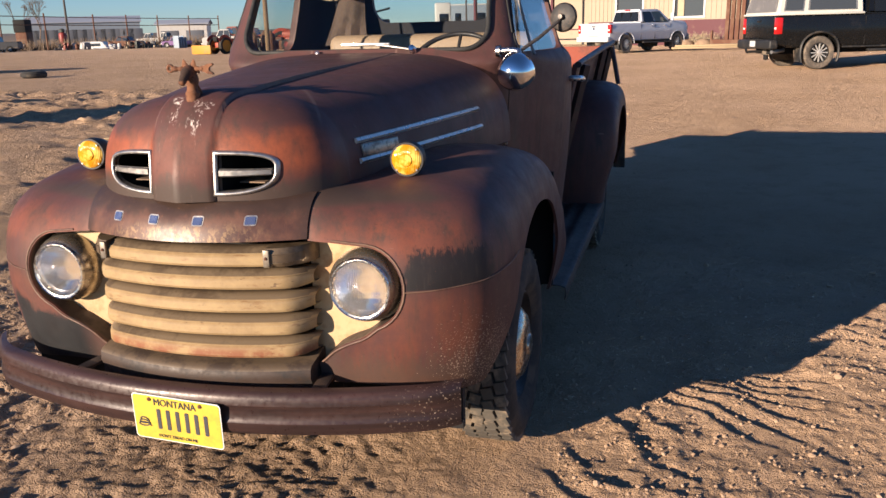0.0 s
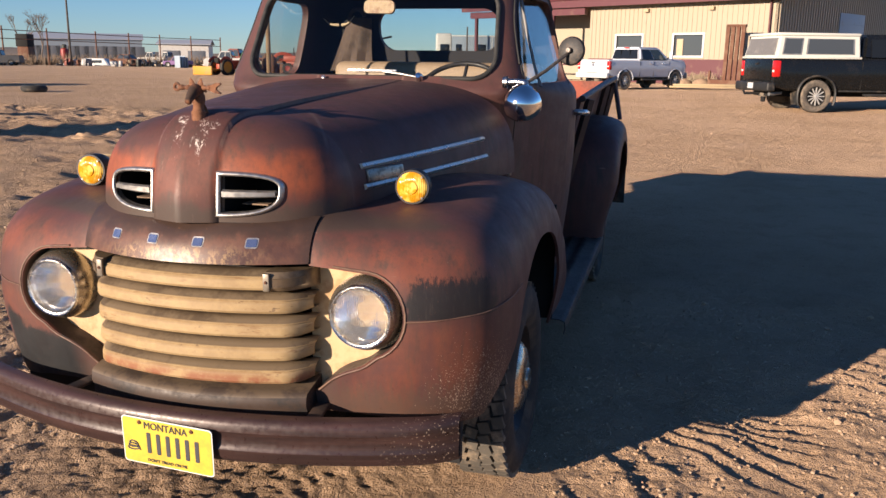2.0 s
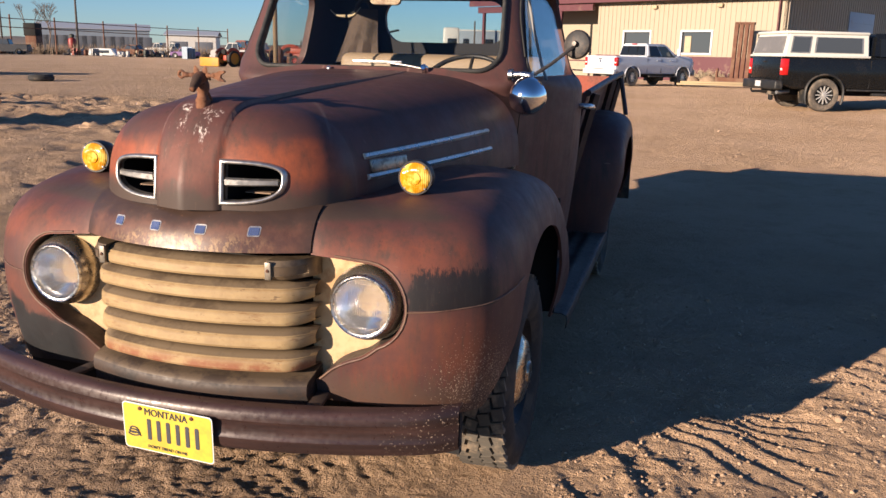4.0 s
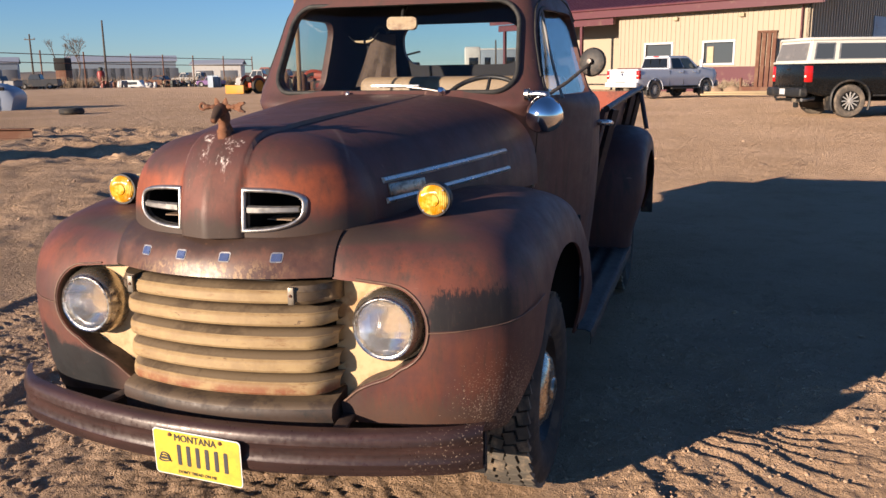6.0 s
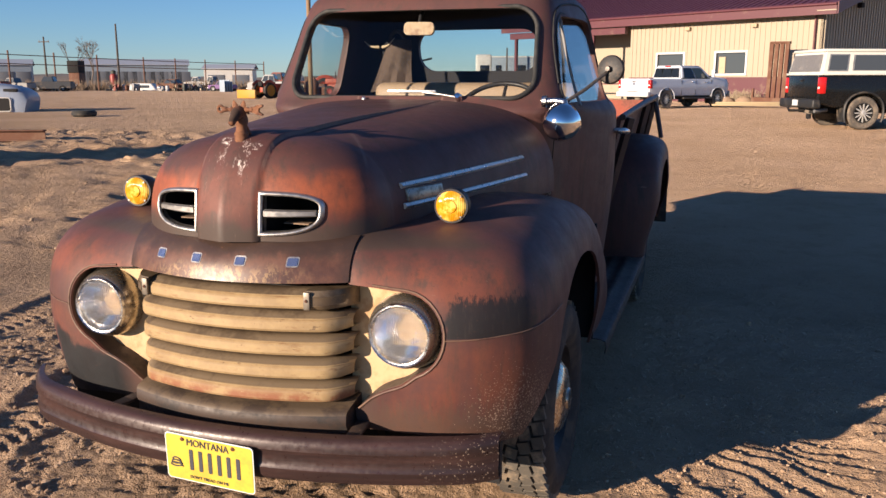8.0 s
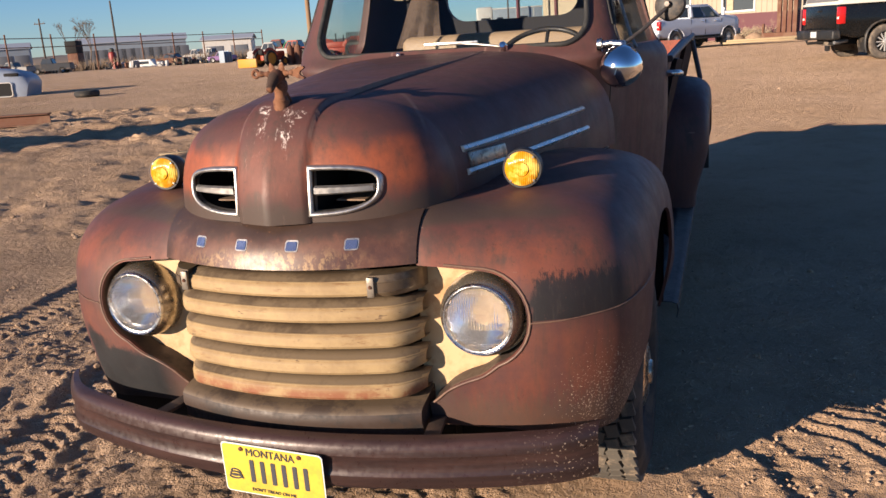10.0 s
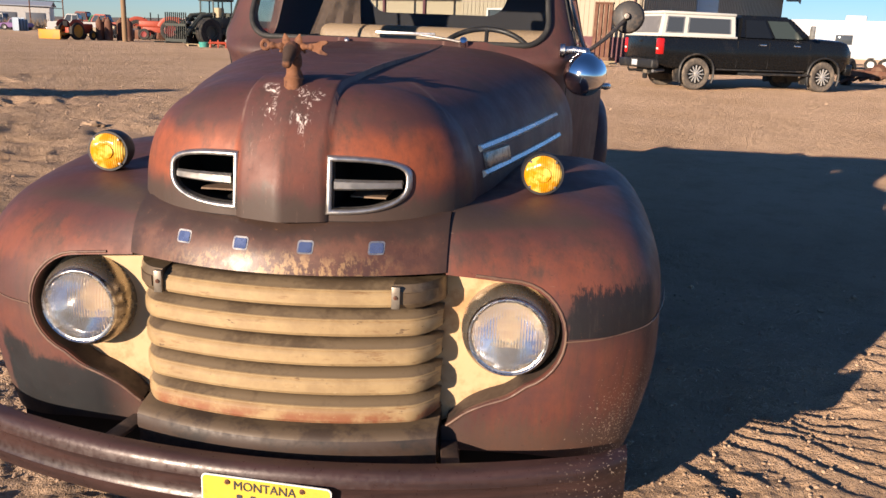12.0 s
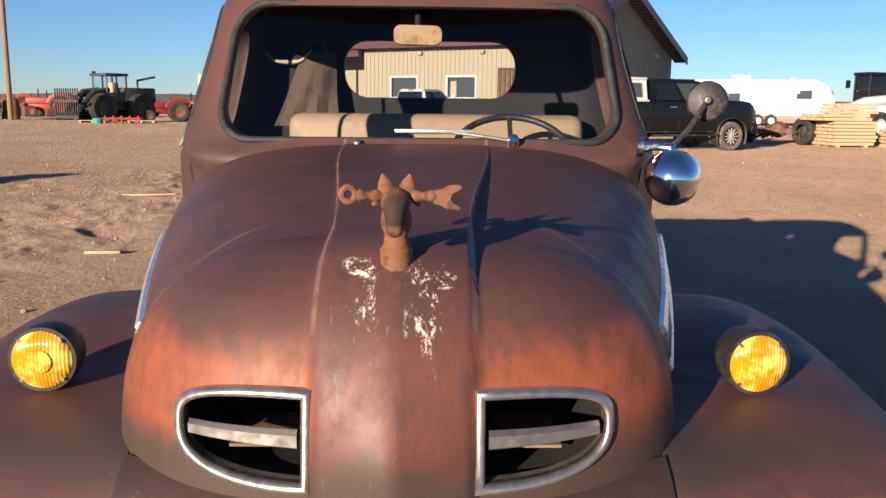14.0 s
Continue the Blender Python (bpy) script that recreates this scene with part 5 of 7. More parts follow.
    part("mirror_arm", tube([(0.752, 1.395, 1.485), (0.82, 1.46, 1.535), (0.905, 1.572, 1.616)], 0.008, 8), "arm", mr).matrix_parent_inverse = mr.matrix_world.inverted()
    # door handles and door seams
    for sd in (-1, 1):
        h = part("door_handle", tube(spline(((0, -0.02, 0), (0.04, -0.02, 0), (0.056, 0.01, -0.002), (0.058, 0.09, -0.008), (0.05, 0.115, -0.01)), 16), 0.015, 8), "chrome", truck, "chrome lever door handle")
        h.matrix_world = pose(cab_skin(sd, 2.26, 1.315, 0.002), 2.26, 1.315) @ Matrix.Diagonal((sd, 1, 1, 1))
        for y in (1.50, 2.38):
            pts = [(cab_skin(sd, y, z, -0.002), y, z) for z in np.linspace(0.62, 1.42, 14)]
            part("door_seam", tube(pts, 0.004, 6), "dark", truck)


M["arm"] = worn("dull_dark_steel", (0.10, 0.085, 0.075), (0.16, 0.14, 0.12), 30, 0.45, 0.5)
M["mirror_black"] = worn("chipped_black", (0.016, 0.015, 0.015), (0.06, 0.045, 0.035), 30, 0.55)
M["plate_metal"] = worn("dull_plate_metal", (0.30, 0.27, 0.24), (0.16, 0.14, 0.12), 30, 0.35, 0.7)
build_trim()


def build_ornament():
    """A small long-eared animal head with spanners for antlers, cast and welded, one mesh."""
    ring = ((-0.004, 0.0245), (0.004, 0.0255), (0.010, 0.0235), (0.013, 0.0215), (0.030, 0.0215), (0.036, 0.0225), (0.040, 0.0185), (0.046, 0.0165), (0.058, 0.0160), (0.064, 0.0195), (0.074, 0.0205), (0.084, 0.0195), (0.092, 0.0160))
    body = tube([(0, 0.012 + 0.05 * (h - 0.04) * (h > 0.04), h) for h, r in ring], np.array([r for h, r in ring]), 14)
    flap = [tube([(sd * 0.012, 0.030, 0.002), (sd * 0.014, 0.036, 0.030), (sd * 0.008, 0.028, 0.060)], (0.010, 0.007, 0.003), 8) for sd in (-1, 1)]
    head = tube(spline(((0, 0.026, 0.088), (0, 0.010, 0.100), (0, -0.010, 0.096), (0, -0.026, 0.084), (0, -0.040, 0.070), (0, -0.046, 0.063)), 16), np.array([9, 15, 18, 19, 19.5, 19.5, 18.5, 17, 15, 13.5, 12.5, 11.5, 11, 10.5, 9, 5]) / 1000, 14)
    parts = [body, head, *flap]
    for sd in (-1, 1):
        ear = tube(spline(((sd * 0.010, 0.008, 0.104), (sd * 0.014, 0.006, 0.118), (sd * 0.018, 0.005, 0.136)), 9), np.array([4, 7, 9, 10, 10, 9, 7, 4, 1]) / 1000, 8, squash=0.4)
        arm = tube(spline(((sd * 0.004, 0.010, 0.106), (sd * 0.026, 0.006, 0.107), (sd * 0.052, 0.001, 0.108)), 16), 0.0072 + 0.0016 * np.sin(np.linspace(0, 16, 16)), 10)
        stub = tube([(sd * 0.022, 0.008, 0.104), (sd * 0.030, 0.010, 0.094)], (0.0055, 0.003), 7)
        parts += [ear, arm, stub]
    a = np.linspace(0, 2 * np.pi, 12, endpoint=False)
    parts.append(tube(np.stack([-0.061 + 0.0090 * np.cos(a), 0 * a, 0.109 + 0.0095 * np.sin(a)], 1), 0.0046, 8, True))
    jaw = [(0.048, 0.099), (0.056, 0.097), (0.066, 0.092), (0.082, 0.090), (0.084, 0.094), (0.074, 0.099), (0.070, 0.104), (0.072, 0.111), (0.080, 0.115), (0.085, 0.119), (0.082, 0.123), (0.068, 0.122), (0.058, 0.117), (0.048, 0.115)]
    parts.append(prism(jaw, -0.004, 0.005, "y"))
    ob = part("hood_ornament", joined(*parts), "rust_pale", truck, "rusty animal-head hood ornament with wrench antlers")
    ob.location = (0, 0.002, 1.380)


M["rust_pale"] = worn("sunlit_rust", (0.19, 0.080, 0.038), (0.085, 0.036, 0.022), 30, 0.85, amount=0.5, grain=140, bump=0.6)
_n = Net(M["rust_pale"])
_nose = _n.math("MULTIPLY", _n.ramp(_n.axis(1), -0.012, -0.022), _n.ramp(_n.axis(2), 0.070, 0.078))
_old = M["rust_pale"].node_tree.nodes["Principled BSDF"].inputs["Base Color"].links[0].from_socket
_n.color(_n.mix(_n.math("MULTIPLY", _nose, 0.85), _old, (0.018, 0.014, 0.012)))
build_ornament()


# ---- the yard ----
def plain(name, color, rough=0.5, metal=0.0, dirt=(0.25, 0.17, 0.11), amount=0.2):
    M[name] = worn(name, color, tuple(0.6 * c + 0.4 * d for c, d in zip(color, dirt)), 1.8, rough, metal, amount, 25, 0.05)


M["black_paint"] = worn("black_paint", (0.007, 0.0075, 0.008), (0.014, 0.013, 0.012), 1.8, 0.25, 0.0, 0.2, 25, 0.0)
plain("silver_paint", (0.56, 0.58, 0.62), 0.3, amount=0.0)
plain("white_paint", (0.60, 0.61, 0.61), 0.4, amount=0.1)
plain("cream_gelcoat", (0.64, 0.63, 0.56), 0.45, amount=0.1)
plain("wall_cream", (0.37, 0.31, 0.225), 0.6, amount=0.1)
plain("burgundy", (0.105, 0.028, 0.036), 0.5)
plain("roof_burgundy", (0.088, 0.026, 0.040), 0.5)
plain("red_paint", (0.24, 0.022, 0.018), 0.5)
plain("orange_red", (0.36, 0.055, 0.025), 0.55)
plain("green_paint", (0.06, 0.22, 0.08), 0.5)
plain("teal_paint", (0.05, 0.30, 0.25), 0.5)
plain("machine_yellow", (0.50, 0.235, 0.02), 0.6, amount=0.4)
plain("olive", (0.05, 0.055, 0.045), 0.6)
plain("brown_rust", (0.13, 0.055, 0.032), 0.85, amount=0.5)
plain("grey_steel", (0.22, 0.22, 0.22), 0.5, 0.4)
plain("alloy", (0.70, 0.67, 0.62), 0.4, 0.5)
plain("pale_lumber", (0.50, 0.38, 0.22), 0.8)
plain("pole_wood", (0.24, 0.15, 0.08), 0.85, amount=0.5)
plain("far_wood", (0.07, 0.055, 0.045), 0.9, amount=0.3)
plain("pale_blue", (0.30, 0.36, 0.42), 0.5)
# shed tones hold the blue-grey of shade and far haze
plain("shed_wall", (0.19, 0.23, 0.28), 0.7)
plain("shed_door", (0.10, 0.11, 0.13), 0.7)
plain("shed_roof", (0.36, 0.39, 0.44), 0.6)
plain("tan_canvas", (0.45, 0.36, 0.24), 0.9)
plain("purple_paint", (0.16, 0.07, 0.22), 0.5)
M["dark_glass"] = material("dark_vehicle_glass", (0.012, 0.014, 0.016), 0.06)
M["grey_glass"] = material("grey_window_glass", (0.06, 0.07, 0.08), 0.06)
M["tail_red"] = material("tail_lamp_red", (0.55, 0.015, 0.015), 0.15)



def wheel_at(parent, x, y, r, w, side, spokes=10, rim_r=0.56, rim="alloy"):
    """A road wheel whose axle lies along local y."""
    wh = new("wheel")
    wh.parent = parent
    wh.location = (x, y, r)
    h = w / 2
    part("tyre", lathe(((r * rim_r, -h * 0.8), (r * 0.72, -h), (r * 0.92, -h * 0.98), (r * 0.995, -h * 0.75), (r, 0), (r * 0.995, h * 0.75), (r * 0.92, h * 0.98), (r * 0.72, h), (r * rim_r, h * 0.8)), 32), "rubber", wh)
    s = side
    part("rim", lathe([(q * r * rim_r, s * d * h) for q, d in ((1.02, 0.9), (0.94, 0.95), (0.90, 0.55), (0.3, 0.4), (0.02, 0.45))], 28), "dark" if spokes else rim, wh)
    if spokes:
        b = bmesh.new()
        for k in range(spokes):
            t = bmesh.ops.create_cube(b, size=1)
            mt = Matrix.Rotation(2 * math.pi * k / spokes, 4, "Y") @ Matrix.Translation((0, s * h * 0.78, r * rim_r * 0.55)) @ Matrix.Diagonal((r * 0.055, h * 0.25, r * rim_r * 0.85, 1))
            bmesh.ops.transform(b, matrix=mt, verts=t["verts"])
        part("spokes", b, rim, wh)
        part("hub_cap", lathe([(q * r * rim_r, s * d * h) for q, d in ((0.22, 0.7), (0.2, 0.95), (0.02, 1.0))], 16), rim, wh)
    return wh


def body_shell(parent, name, outline, half, mat, arches=(), arch_r=0.5, bevel=0.07):
    """A vehicle's lower body from its side outline, with rounded edges and wheel arches cut through."""
    me = prism(outline, -half, half, "y")
    b = bmesh.new()
    b.from_mesh(me)
    bmesh.ops.bevel(b, geom=b.edges[:], offset=bevel, segments=3, affect="EDGES", clamp_overlap=True)
    ob = part(name, b, mat, parent)
    cuts = []
    for x in arches:
        o = [(x + arch_r * math.cos(a), arch_r * 0.82 + arch_r * math.sin(a)) for a in np.linspace(-0.9, math.pi + 0.9, 20)]
        for s in (-1, 1):
            cuts.append(prism(o, s * (half - 0.32), s * (half + 0.3), "y"))
    return baked(ob, 0, -1, cuts, 35)


def cab_glass(parent, xs, z0, z1, half, inset, mat, glass_mat="dark_glass", pillars=(0.5,)):
    """The upper cab: a tapered box of pillars and roof, with panes set on it."""
    (xb0, xb1), (xt0, xt1) = xs
    ht = half - inset
    V = [(xb0, -half, z0), (xb1, -half, z0), (xb1, half, z0), (xb0, half, z0), (xt0, -ht, z1), (xt1, -ht, z1), (xt1, ht, z1), (xt0, ht, z1)]
    me = mesh_from(V, [(0, 1, 5, 4), (1, 2, 6, 5), (2, 3, 7, 6), (3, 0, 4, 7), (4, 5, 6, 7), (3, 2, 1, 0)], smooth=False)
    b = bmesh.new()
    b.from_mesh(me)
    bmesh.ops.bevel(b, geom=b.edges[:], offset=0.06, segments=3, affect="EDGES")
    part("upper_cab", b, mat, parent)

    def at(u, v, s):
        xa, xc = xb0 + (xt0 - xb0) * v, xb1 + (xt1 - xb1) * v
        return Vector((xa + (xc - xa) * u, s * (half - inset * v + 0.004), z0 + (z1 - z0) * v))

    edges = [0.05, *pillars, 0.95]
    for s in (-1, 1):
        for a, c in zip(edges[:-1], edges[1:]):
            q = [at(a + 0.03, 0.08, s), at(c - 0.03, 0.08, s), at(c - 0.03, 0.84, s), at(a + 0.03, 0.84, s)]
            slab(parent, "side_glass", q if s < 0 else q[::-1], 0.006, glass_mat)
    for x0, x1, n in ((xb1, xt1, 1), (xb0, xt0, -1)):
        def fr(v, w):
            x = x0 + (x1 - x0) * v + n * 0.004
            return (x, w * (half - inset * v), z0 + (z1 - z0) * v)
        q = [fr(0.1, -0.86), fr(0.1, 0.86), fr(0.86, 0.84), fr(0.86, -0.84)]
        slab(parent, "windshield" if n > 0 else "rear_glass", q if n > 0 else q[::-1], 0.006, glass_mat)


def lofted_body(parent, mat, wb, tail, nose, deck, cab0, cowl, arch_r, bed_open):
    """A pickup's lower body: side sections drawn along its length, with wheel arches (and the open bed) cut out."""
    xs = np.concatenate([[-tail, -tail + 0.03], np.linspace(-tail + 0.1, cowl, 34), np.linspace(cowl + 0.08, nose - 0.25, 14), np.linspace(nose - 0.2, nose, 7)])
    rows = []
    for x in xs:
        f = max(0.0, (x - (nose - 0.45)) / 0.45)
        r = max(0.0, (-tail + 0.12 - x) / 0.12)
        top = deck + 0.02 * smooth01(np.array((x - cab0) / 0.3)) + (0.06 * smooth01(np.array((x - cowl + 0.2) / 0.4)) if x > cowl - 0.2 else 0)
        top -= 0.07 * max(0.0, (x - cowl) / (nose - cowl)) + 0.20 * f ** 2.6
        low = 0.56 + 0.10 * smooth01(np.array((0.5 - x - tail) / 0.5)) + 0.06 * f
        squeeze = 1 - 0.14 * f ** 2.2 - 0.02 * r
        crown = 0.05 * smooth01(np.array((x - cowl) / 0.3))
        side = ((0.90, 0.0), (0.955, 0.05), (0.975, 0.16), (0.985, 0.34), (1.0, 0.42), (0.998, 0.62), (0.985, 0.70), (0.975, 0.86), (0.955, 0.95), (0.925, 0.985), (0.88, 1.0))
        half = [(w * squeeze, low + (top - low) * h) for w, h in side] + [(0.6 * squeeze, top + crown * 0.7), (0.3 * squeeze, top + crown)]
        ring = [(x, -w, z) for w, z in half] + [(x, w, z) for w, z in half[::-1]]
        rows.append(ring)
    V, F = sheet(np.array(rows), close_v=True)
    n = len(rows[0])
    F += [tuple(range(n)), tuple(range(len(V) - n, len(V)))]
    body = part("body", mesh_from(V, F, angle=28), mat, parent)
    cuts = []
    for x in (0.0, wb):
        o = [(x + arch_r * 1.02 * math.cos(q), 0.44 + arch_r * 1.0 * math.copysign(abs(math.sin(q)) ** 0.8, math.sin(q))) for q in np.linspace(-0.7, math.pi + 0.7, 24)]
        for sd in (-1, 1):
            cuts.append(prism(o, sd * 0.62, sd * 1.3, "y"))
    if bed_open:
        cuts.append(prism(rounded(-tail + 0.07, cab0 - 0.06, -0.84, 0.84, 0.05, 2), 0.85, 2.0, "z"))
    return baked(body, 0, -1, cuts, 30)


def pane_on(parent, name, corners, mat, frame_mat=None, edge=0.035):
    """A pane, and round it a slim frame, laid over four corners; the plate grows along their normal."""
    if frame_mat:
        q = [Vector(p) for p in corners]
        c = sum(q, Vector()) / 4
        fr = [p + (p - c).normalized() * edge for p in q]
        slab(parent, name + "_frame", fr, 0.008, frame_mat)
    return slab(parent, name, corners, 0.013, mat)


def side_quad(cab, u0, u1, v0, v1, s, lift=0.003):
    """Four corners on a tapered cab's side: (x at foot and top of both ends, foot, top, half width, inset)."""
    (xb0, xb1), (xt0, xt1), z0, z1, half, inset = cab
    out = []
    for u, v in ((u0, v0), (u1, v0), (u1, v1), (u0, v1)):
        xa, xc = xb0 + (xt0 - xb0) * v, xb1 + (xt1 - xb1) * v
        out.append((xa + (xc - xa) * u, s * (half - inset * v + lift), z0 + (z1 - z0) * v))
    return out if s < 0 else out[::-1]


def end_quad(cab, w, v0, v1, front, lift=0.003):
    (xb0, xb1), (xt0, xt1), z0, z1, half, inset = cab
    xb, xt, n = (xb1, xt1, 1) if front else (xb0, xt0, -1)
    out = []
    for sy, v in ((-w, v0), (w, v0), (w, v1), (-w, v1)):
        out.append((xb + (xt - xb) * v + n * lift, sy * (half - inset * v), z0 + (z1 - z0) * v))
    return out if front else out[::-1]


def tapered_box(parent, name, cab, mat, bevel):
    (xb0, xb1), (xt0, xt1), z0, z1, half, inset = cab
    ht = half - inset
    V = [(xb0, -half, z0), (xb1, -half, z0), (xb1, half, z0), (xb0, half, z0), (xt0, -ht, z1), (xt1, -ht, z1), (xt1, ht, z1), (xt0, ht, z1)]
    me = mesh_from(V, [(0, 1, 5, 4), (1, 2, 6, 5), (2, 3, 7, 6), (3, 0, 4, 7), (4, 5, 6, 7), (3, 2, 1, 0)], smooth=False)
    b = bmesh.new()
    b.from_mesh(me)
    bmesh.ops.bevel(b, geom=b.edges[:], offset=bevel, segments=4, affect="EDGES")
    return part(name, b, mat, parent)


def span(sd, a, b):
    return min(sd * a, sd * b), max(sd * a, sd * b)


def build_modern_pickup(m, paint, label, wb, tail, nose, deck, cab0, roof, topper):
    """A crew-cab pickup along local x; the rear axle at x = 0."""
    t = thing("parked_pickup", m, label, "pickup truck")
    cowl = wb - 0.52
    lofted_body(t, paint, wb, tail, nose, deck, cab0, cowl, 0.50, not topper)
    dull = "black_paint" if topper else "grey_steel"
    # upper cab
    cab = ((cab0 + 0.02, cowl + 0.22), (cab0 + 0.14, cowl - 0.62), deck - 0.02, roof, 0.93, 0.17)
    up = tapered_box(t, "upper_cab", cab, paint, 0.075)
    for s in (-1, 1):
        pane_on(up, "rear_door_glass", side_quad(cab, 0.10, 0.43, 0.10, 0.80, s), "dark_glass", "black_paint", 0.02)
        pane_on(up, "front_door_glass", side_quad(cab, 0.48, 0.84, 0.10, 0.80, s), "door_glass", "black_paint", 0.02)
    pane_on(up, "windshield", end_quad(cab, 0.86, 0.12, 0.88, True), "dark_glass", "black_paint", 0.03)
    pane_on(up, "rear_glass", end_quad(cab, 0.84, 0.14, 0.80, False), "dark_glass", "black_paint", 0.03)
    part("roof_lamp", block(cab0 + 0.10, cab0 + 0.16, -0.15, 0.15, roof - 0.06, roof - 0.01, 0.01), "tail_red", up)
    if not topper:
        for v in (-0.28, 0.28):
            part("glass_divider", block(cab0 + 0.04, cab0 + 0.10, v - 0.012, v + 0.012, deck + 0.06, roof - 0.12), "black_paint", up)
    # wheels in dusty arches; sunlight on the liners is put into their tan
    for x in (0.0, wb):
        for sd in (-1, 1):
            wh = wheel_at(t, x, sd * 0.86, 0.425, 0.28, sd, 12, 0.60)
            for c in wh.children:
                if c.name.startswith("tyre"):
                    c.data.materials[0] = M["dusty_tyre"]
            q = np.linspace(*((-0.42, math.pi + 0.42) if topper else (0.0, math.pi)), 24)
            pts = np.stack([x + 0.525 * np.cos(q), 0 * q + sd * 0.985, 0.44 + 0.515 * np.sign(np.sin(q)) * np.abs(np.sin(q)) ** 0.8], 1)
            part("wheel_flare", tube(pts, 0.032 if topper else 0.018, 8, squash=1.3), "flare_black" if topper else paint, t)
            o = [(x + 0.515 * math.cos(a), 0.44 + 0.51 * math.sin(a)) for a in np.linspace(-0.5, math.pi + 0.5, 16)]
            part("arch_liner", prism(o, *span(sd, 0.60, 0.64), "y"), "dusty_sunlit_liner", t)
            part("mud_flap", block(x - 0.56, x - 0.53, *span(sd, 0.74, 1.0), 0.20, 0.56, 0.008), "flare_black", t)
    part("chassis", block(-tail + 0.15, nose - 0.35, -0.45, 0.45, 0.40, 0.60), "dark", t)
    part("rear_axle", tube([(0, -0.8, 0.42), (0, 0.8, 0.42)], 0.07, 8), "dark", t)
    part("spare_tyre", lathe(((0.2, 0.38), (0.36, 0.38), (0.38, 0.46), (0.36, 0.54), (0.2, 0.54)), 24, "z"), "dusty_tyre", t).location = (-0.72, 0, 0)
    # tail end
    gate = part("tailgate", block(-tail - 0.022, -tail + 0.02, -0.80, 0.80, 0.80, deck - 0.015, 0.018), paint, t)
    part("gate_handle", block(-tail - 0.030, -tail - 0.012, -0.12, 0.12, deck - 0.17, deck - 0.09, 0.01), dull, gate)
    if not topper:
        part("gate_mark", lathe(((0.001, -0.007), (0.055, -0.005), (0.06, 0.004)), 16, "x"), "blue_badge", gate).location = (-tail - 0.024, 0.0, deck - 0.24)
    bumper = part("rear_bumper", block(-tail - 0.17, -tail + 0.06, -0.98, 0.98, 0.54, 0.78, 0.05, 3), "flare_black" if topper else "white_paint", t)
    part("step_pad", block(-tail - 0.175, -tail - 0.02, -0.30, 0.30, 0.775, 0.788), "rubber", bumper)
    part("license_plate", block(-tail - 0.180, -tail - 0.165, -0.15, 0.15, 0.60, 0.75), "white_paint", bumper)
    part("hitch", tube([(-tail + 0.1, 0, 0.47), (-tail - 0.32, 0, 0.46), (-tail - 0.36, 0, 0.54)], 0.035, 8), "dark", t)
    # front end
    front = part("front_bumper", block(nose - 0.16, nose + 0.09, -0.93, 0.93, 0.50, 0.80, 0.06, 3), dull, t)
    part("grille", block(nose - 0.05, nose + 0.03, -0.62, 0.62, 0.84, 1.22, 0.03), "grey_steel", front)
    for sd in (-1, 1):
        lamp = part("tail_lamp", block(-tail - 0.015, -tail + 0.15, *span(sd, 0.83, 1.003), 0.92, deck - 0.06, 0.025), "tail_red", t, "red tail lamp")
        part("lamp_bar", block(-tail - 0.020, -tail + 0.06, *span(sd, 0.86, 0.97), 1.04, 1.10, 0.01), "plate_white", lamp)
        part("headlamp", block(nose - 0.26, nose + 0.01, *span(sd, 0.62, 0.88), 0.98, 1.18, 0.03), "grey_glass", t)
        mirror = part("mirror", block(cowl - 0.22, cowl - 0.13, *span(sd, 1.10, 1.27), deck + 0.06, deck + 0.42, 0.03), "topper_alloy" if topper else paint, t)
        part("mirror_arm", tube([(cowl - 0.12, sd * 0.90, deck + 0.10), (cowl - 0.18, sd * 1.12, deck + 0.14)], 0.03, 6), "black_paint", mirror)
        part("side_step", block(cab0 + 0.12, cowl + 0.05, *span(sd, 0.93, 1.05), 0.43, 0.50, 0.02), "flare_black", t)
        part("belt_trim", block(cab0 + 0.04, cowl + 0.10, *span(sd, 0.925, 0.945), deck - 0.012, deck + 0.012, 0.004), "black_paint", t)
        part("sill_trim", block(0.62, wb - 0.62, *span(sd, 0.90, 0.965), 0.54, 0.585, 0.01), "flare_black", t)
        for k, x in enumerate((cab0 + 0.92, cowl - 0.34)):
            part("door_handle", block(x - 0.22, x - 0.03, *span(sd, 0.975, 1.022), deck - 0.17, deck - 0.125, 0.01), "bright", t)
        for x in (cab0 + 0.02, cab0 + 1.02, cowl - 0.02):
            part("door_seam", block(x - 0.006, x + 0.006, *span(sd, 0.955, 0.990), 0.62, deck - 0.07), "dark", t)
    if topper:
        cap = ((-tail + 0.0, cab0 - 0.03), (-tail + 0.13, cab0 - 0.05), deck - 0.005, roof - 0.02, 0.955, 0.10)
        shell = tapered_box(t, "topper_shell", cap, "cream_gelcoat", 0.045)
        part("topper_rim", block(-tail - 0.02, cab0 - 0.02, -0.985, 0.985, deck - 0.01, deck + 0.05, 0.02), "cream_gelcoat", shell)
        part("topper_roof", block(-tail + 0.08, cab0 - 0.04, -0.87, 0.87, roof - 0.06, roof + 0.02, 0.035), "cream_gelcoat", shell)
        for s in (-1, 1):
            for u0, u1 in ((0.075, 0.275), (0.36, 0.90)):
                pane_on(shell, "side_window", side_quad(cap, u0, u1, 0.20, 0.80, s), "grey_glass", "topper_alloy", 0.045)
        pane_on(shell, "rear_window", end_quad(cap, 0.86, 0.15, 0.82, False), "hazy_glass", "topper_alloy", 0.045)
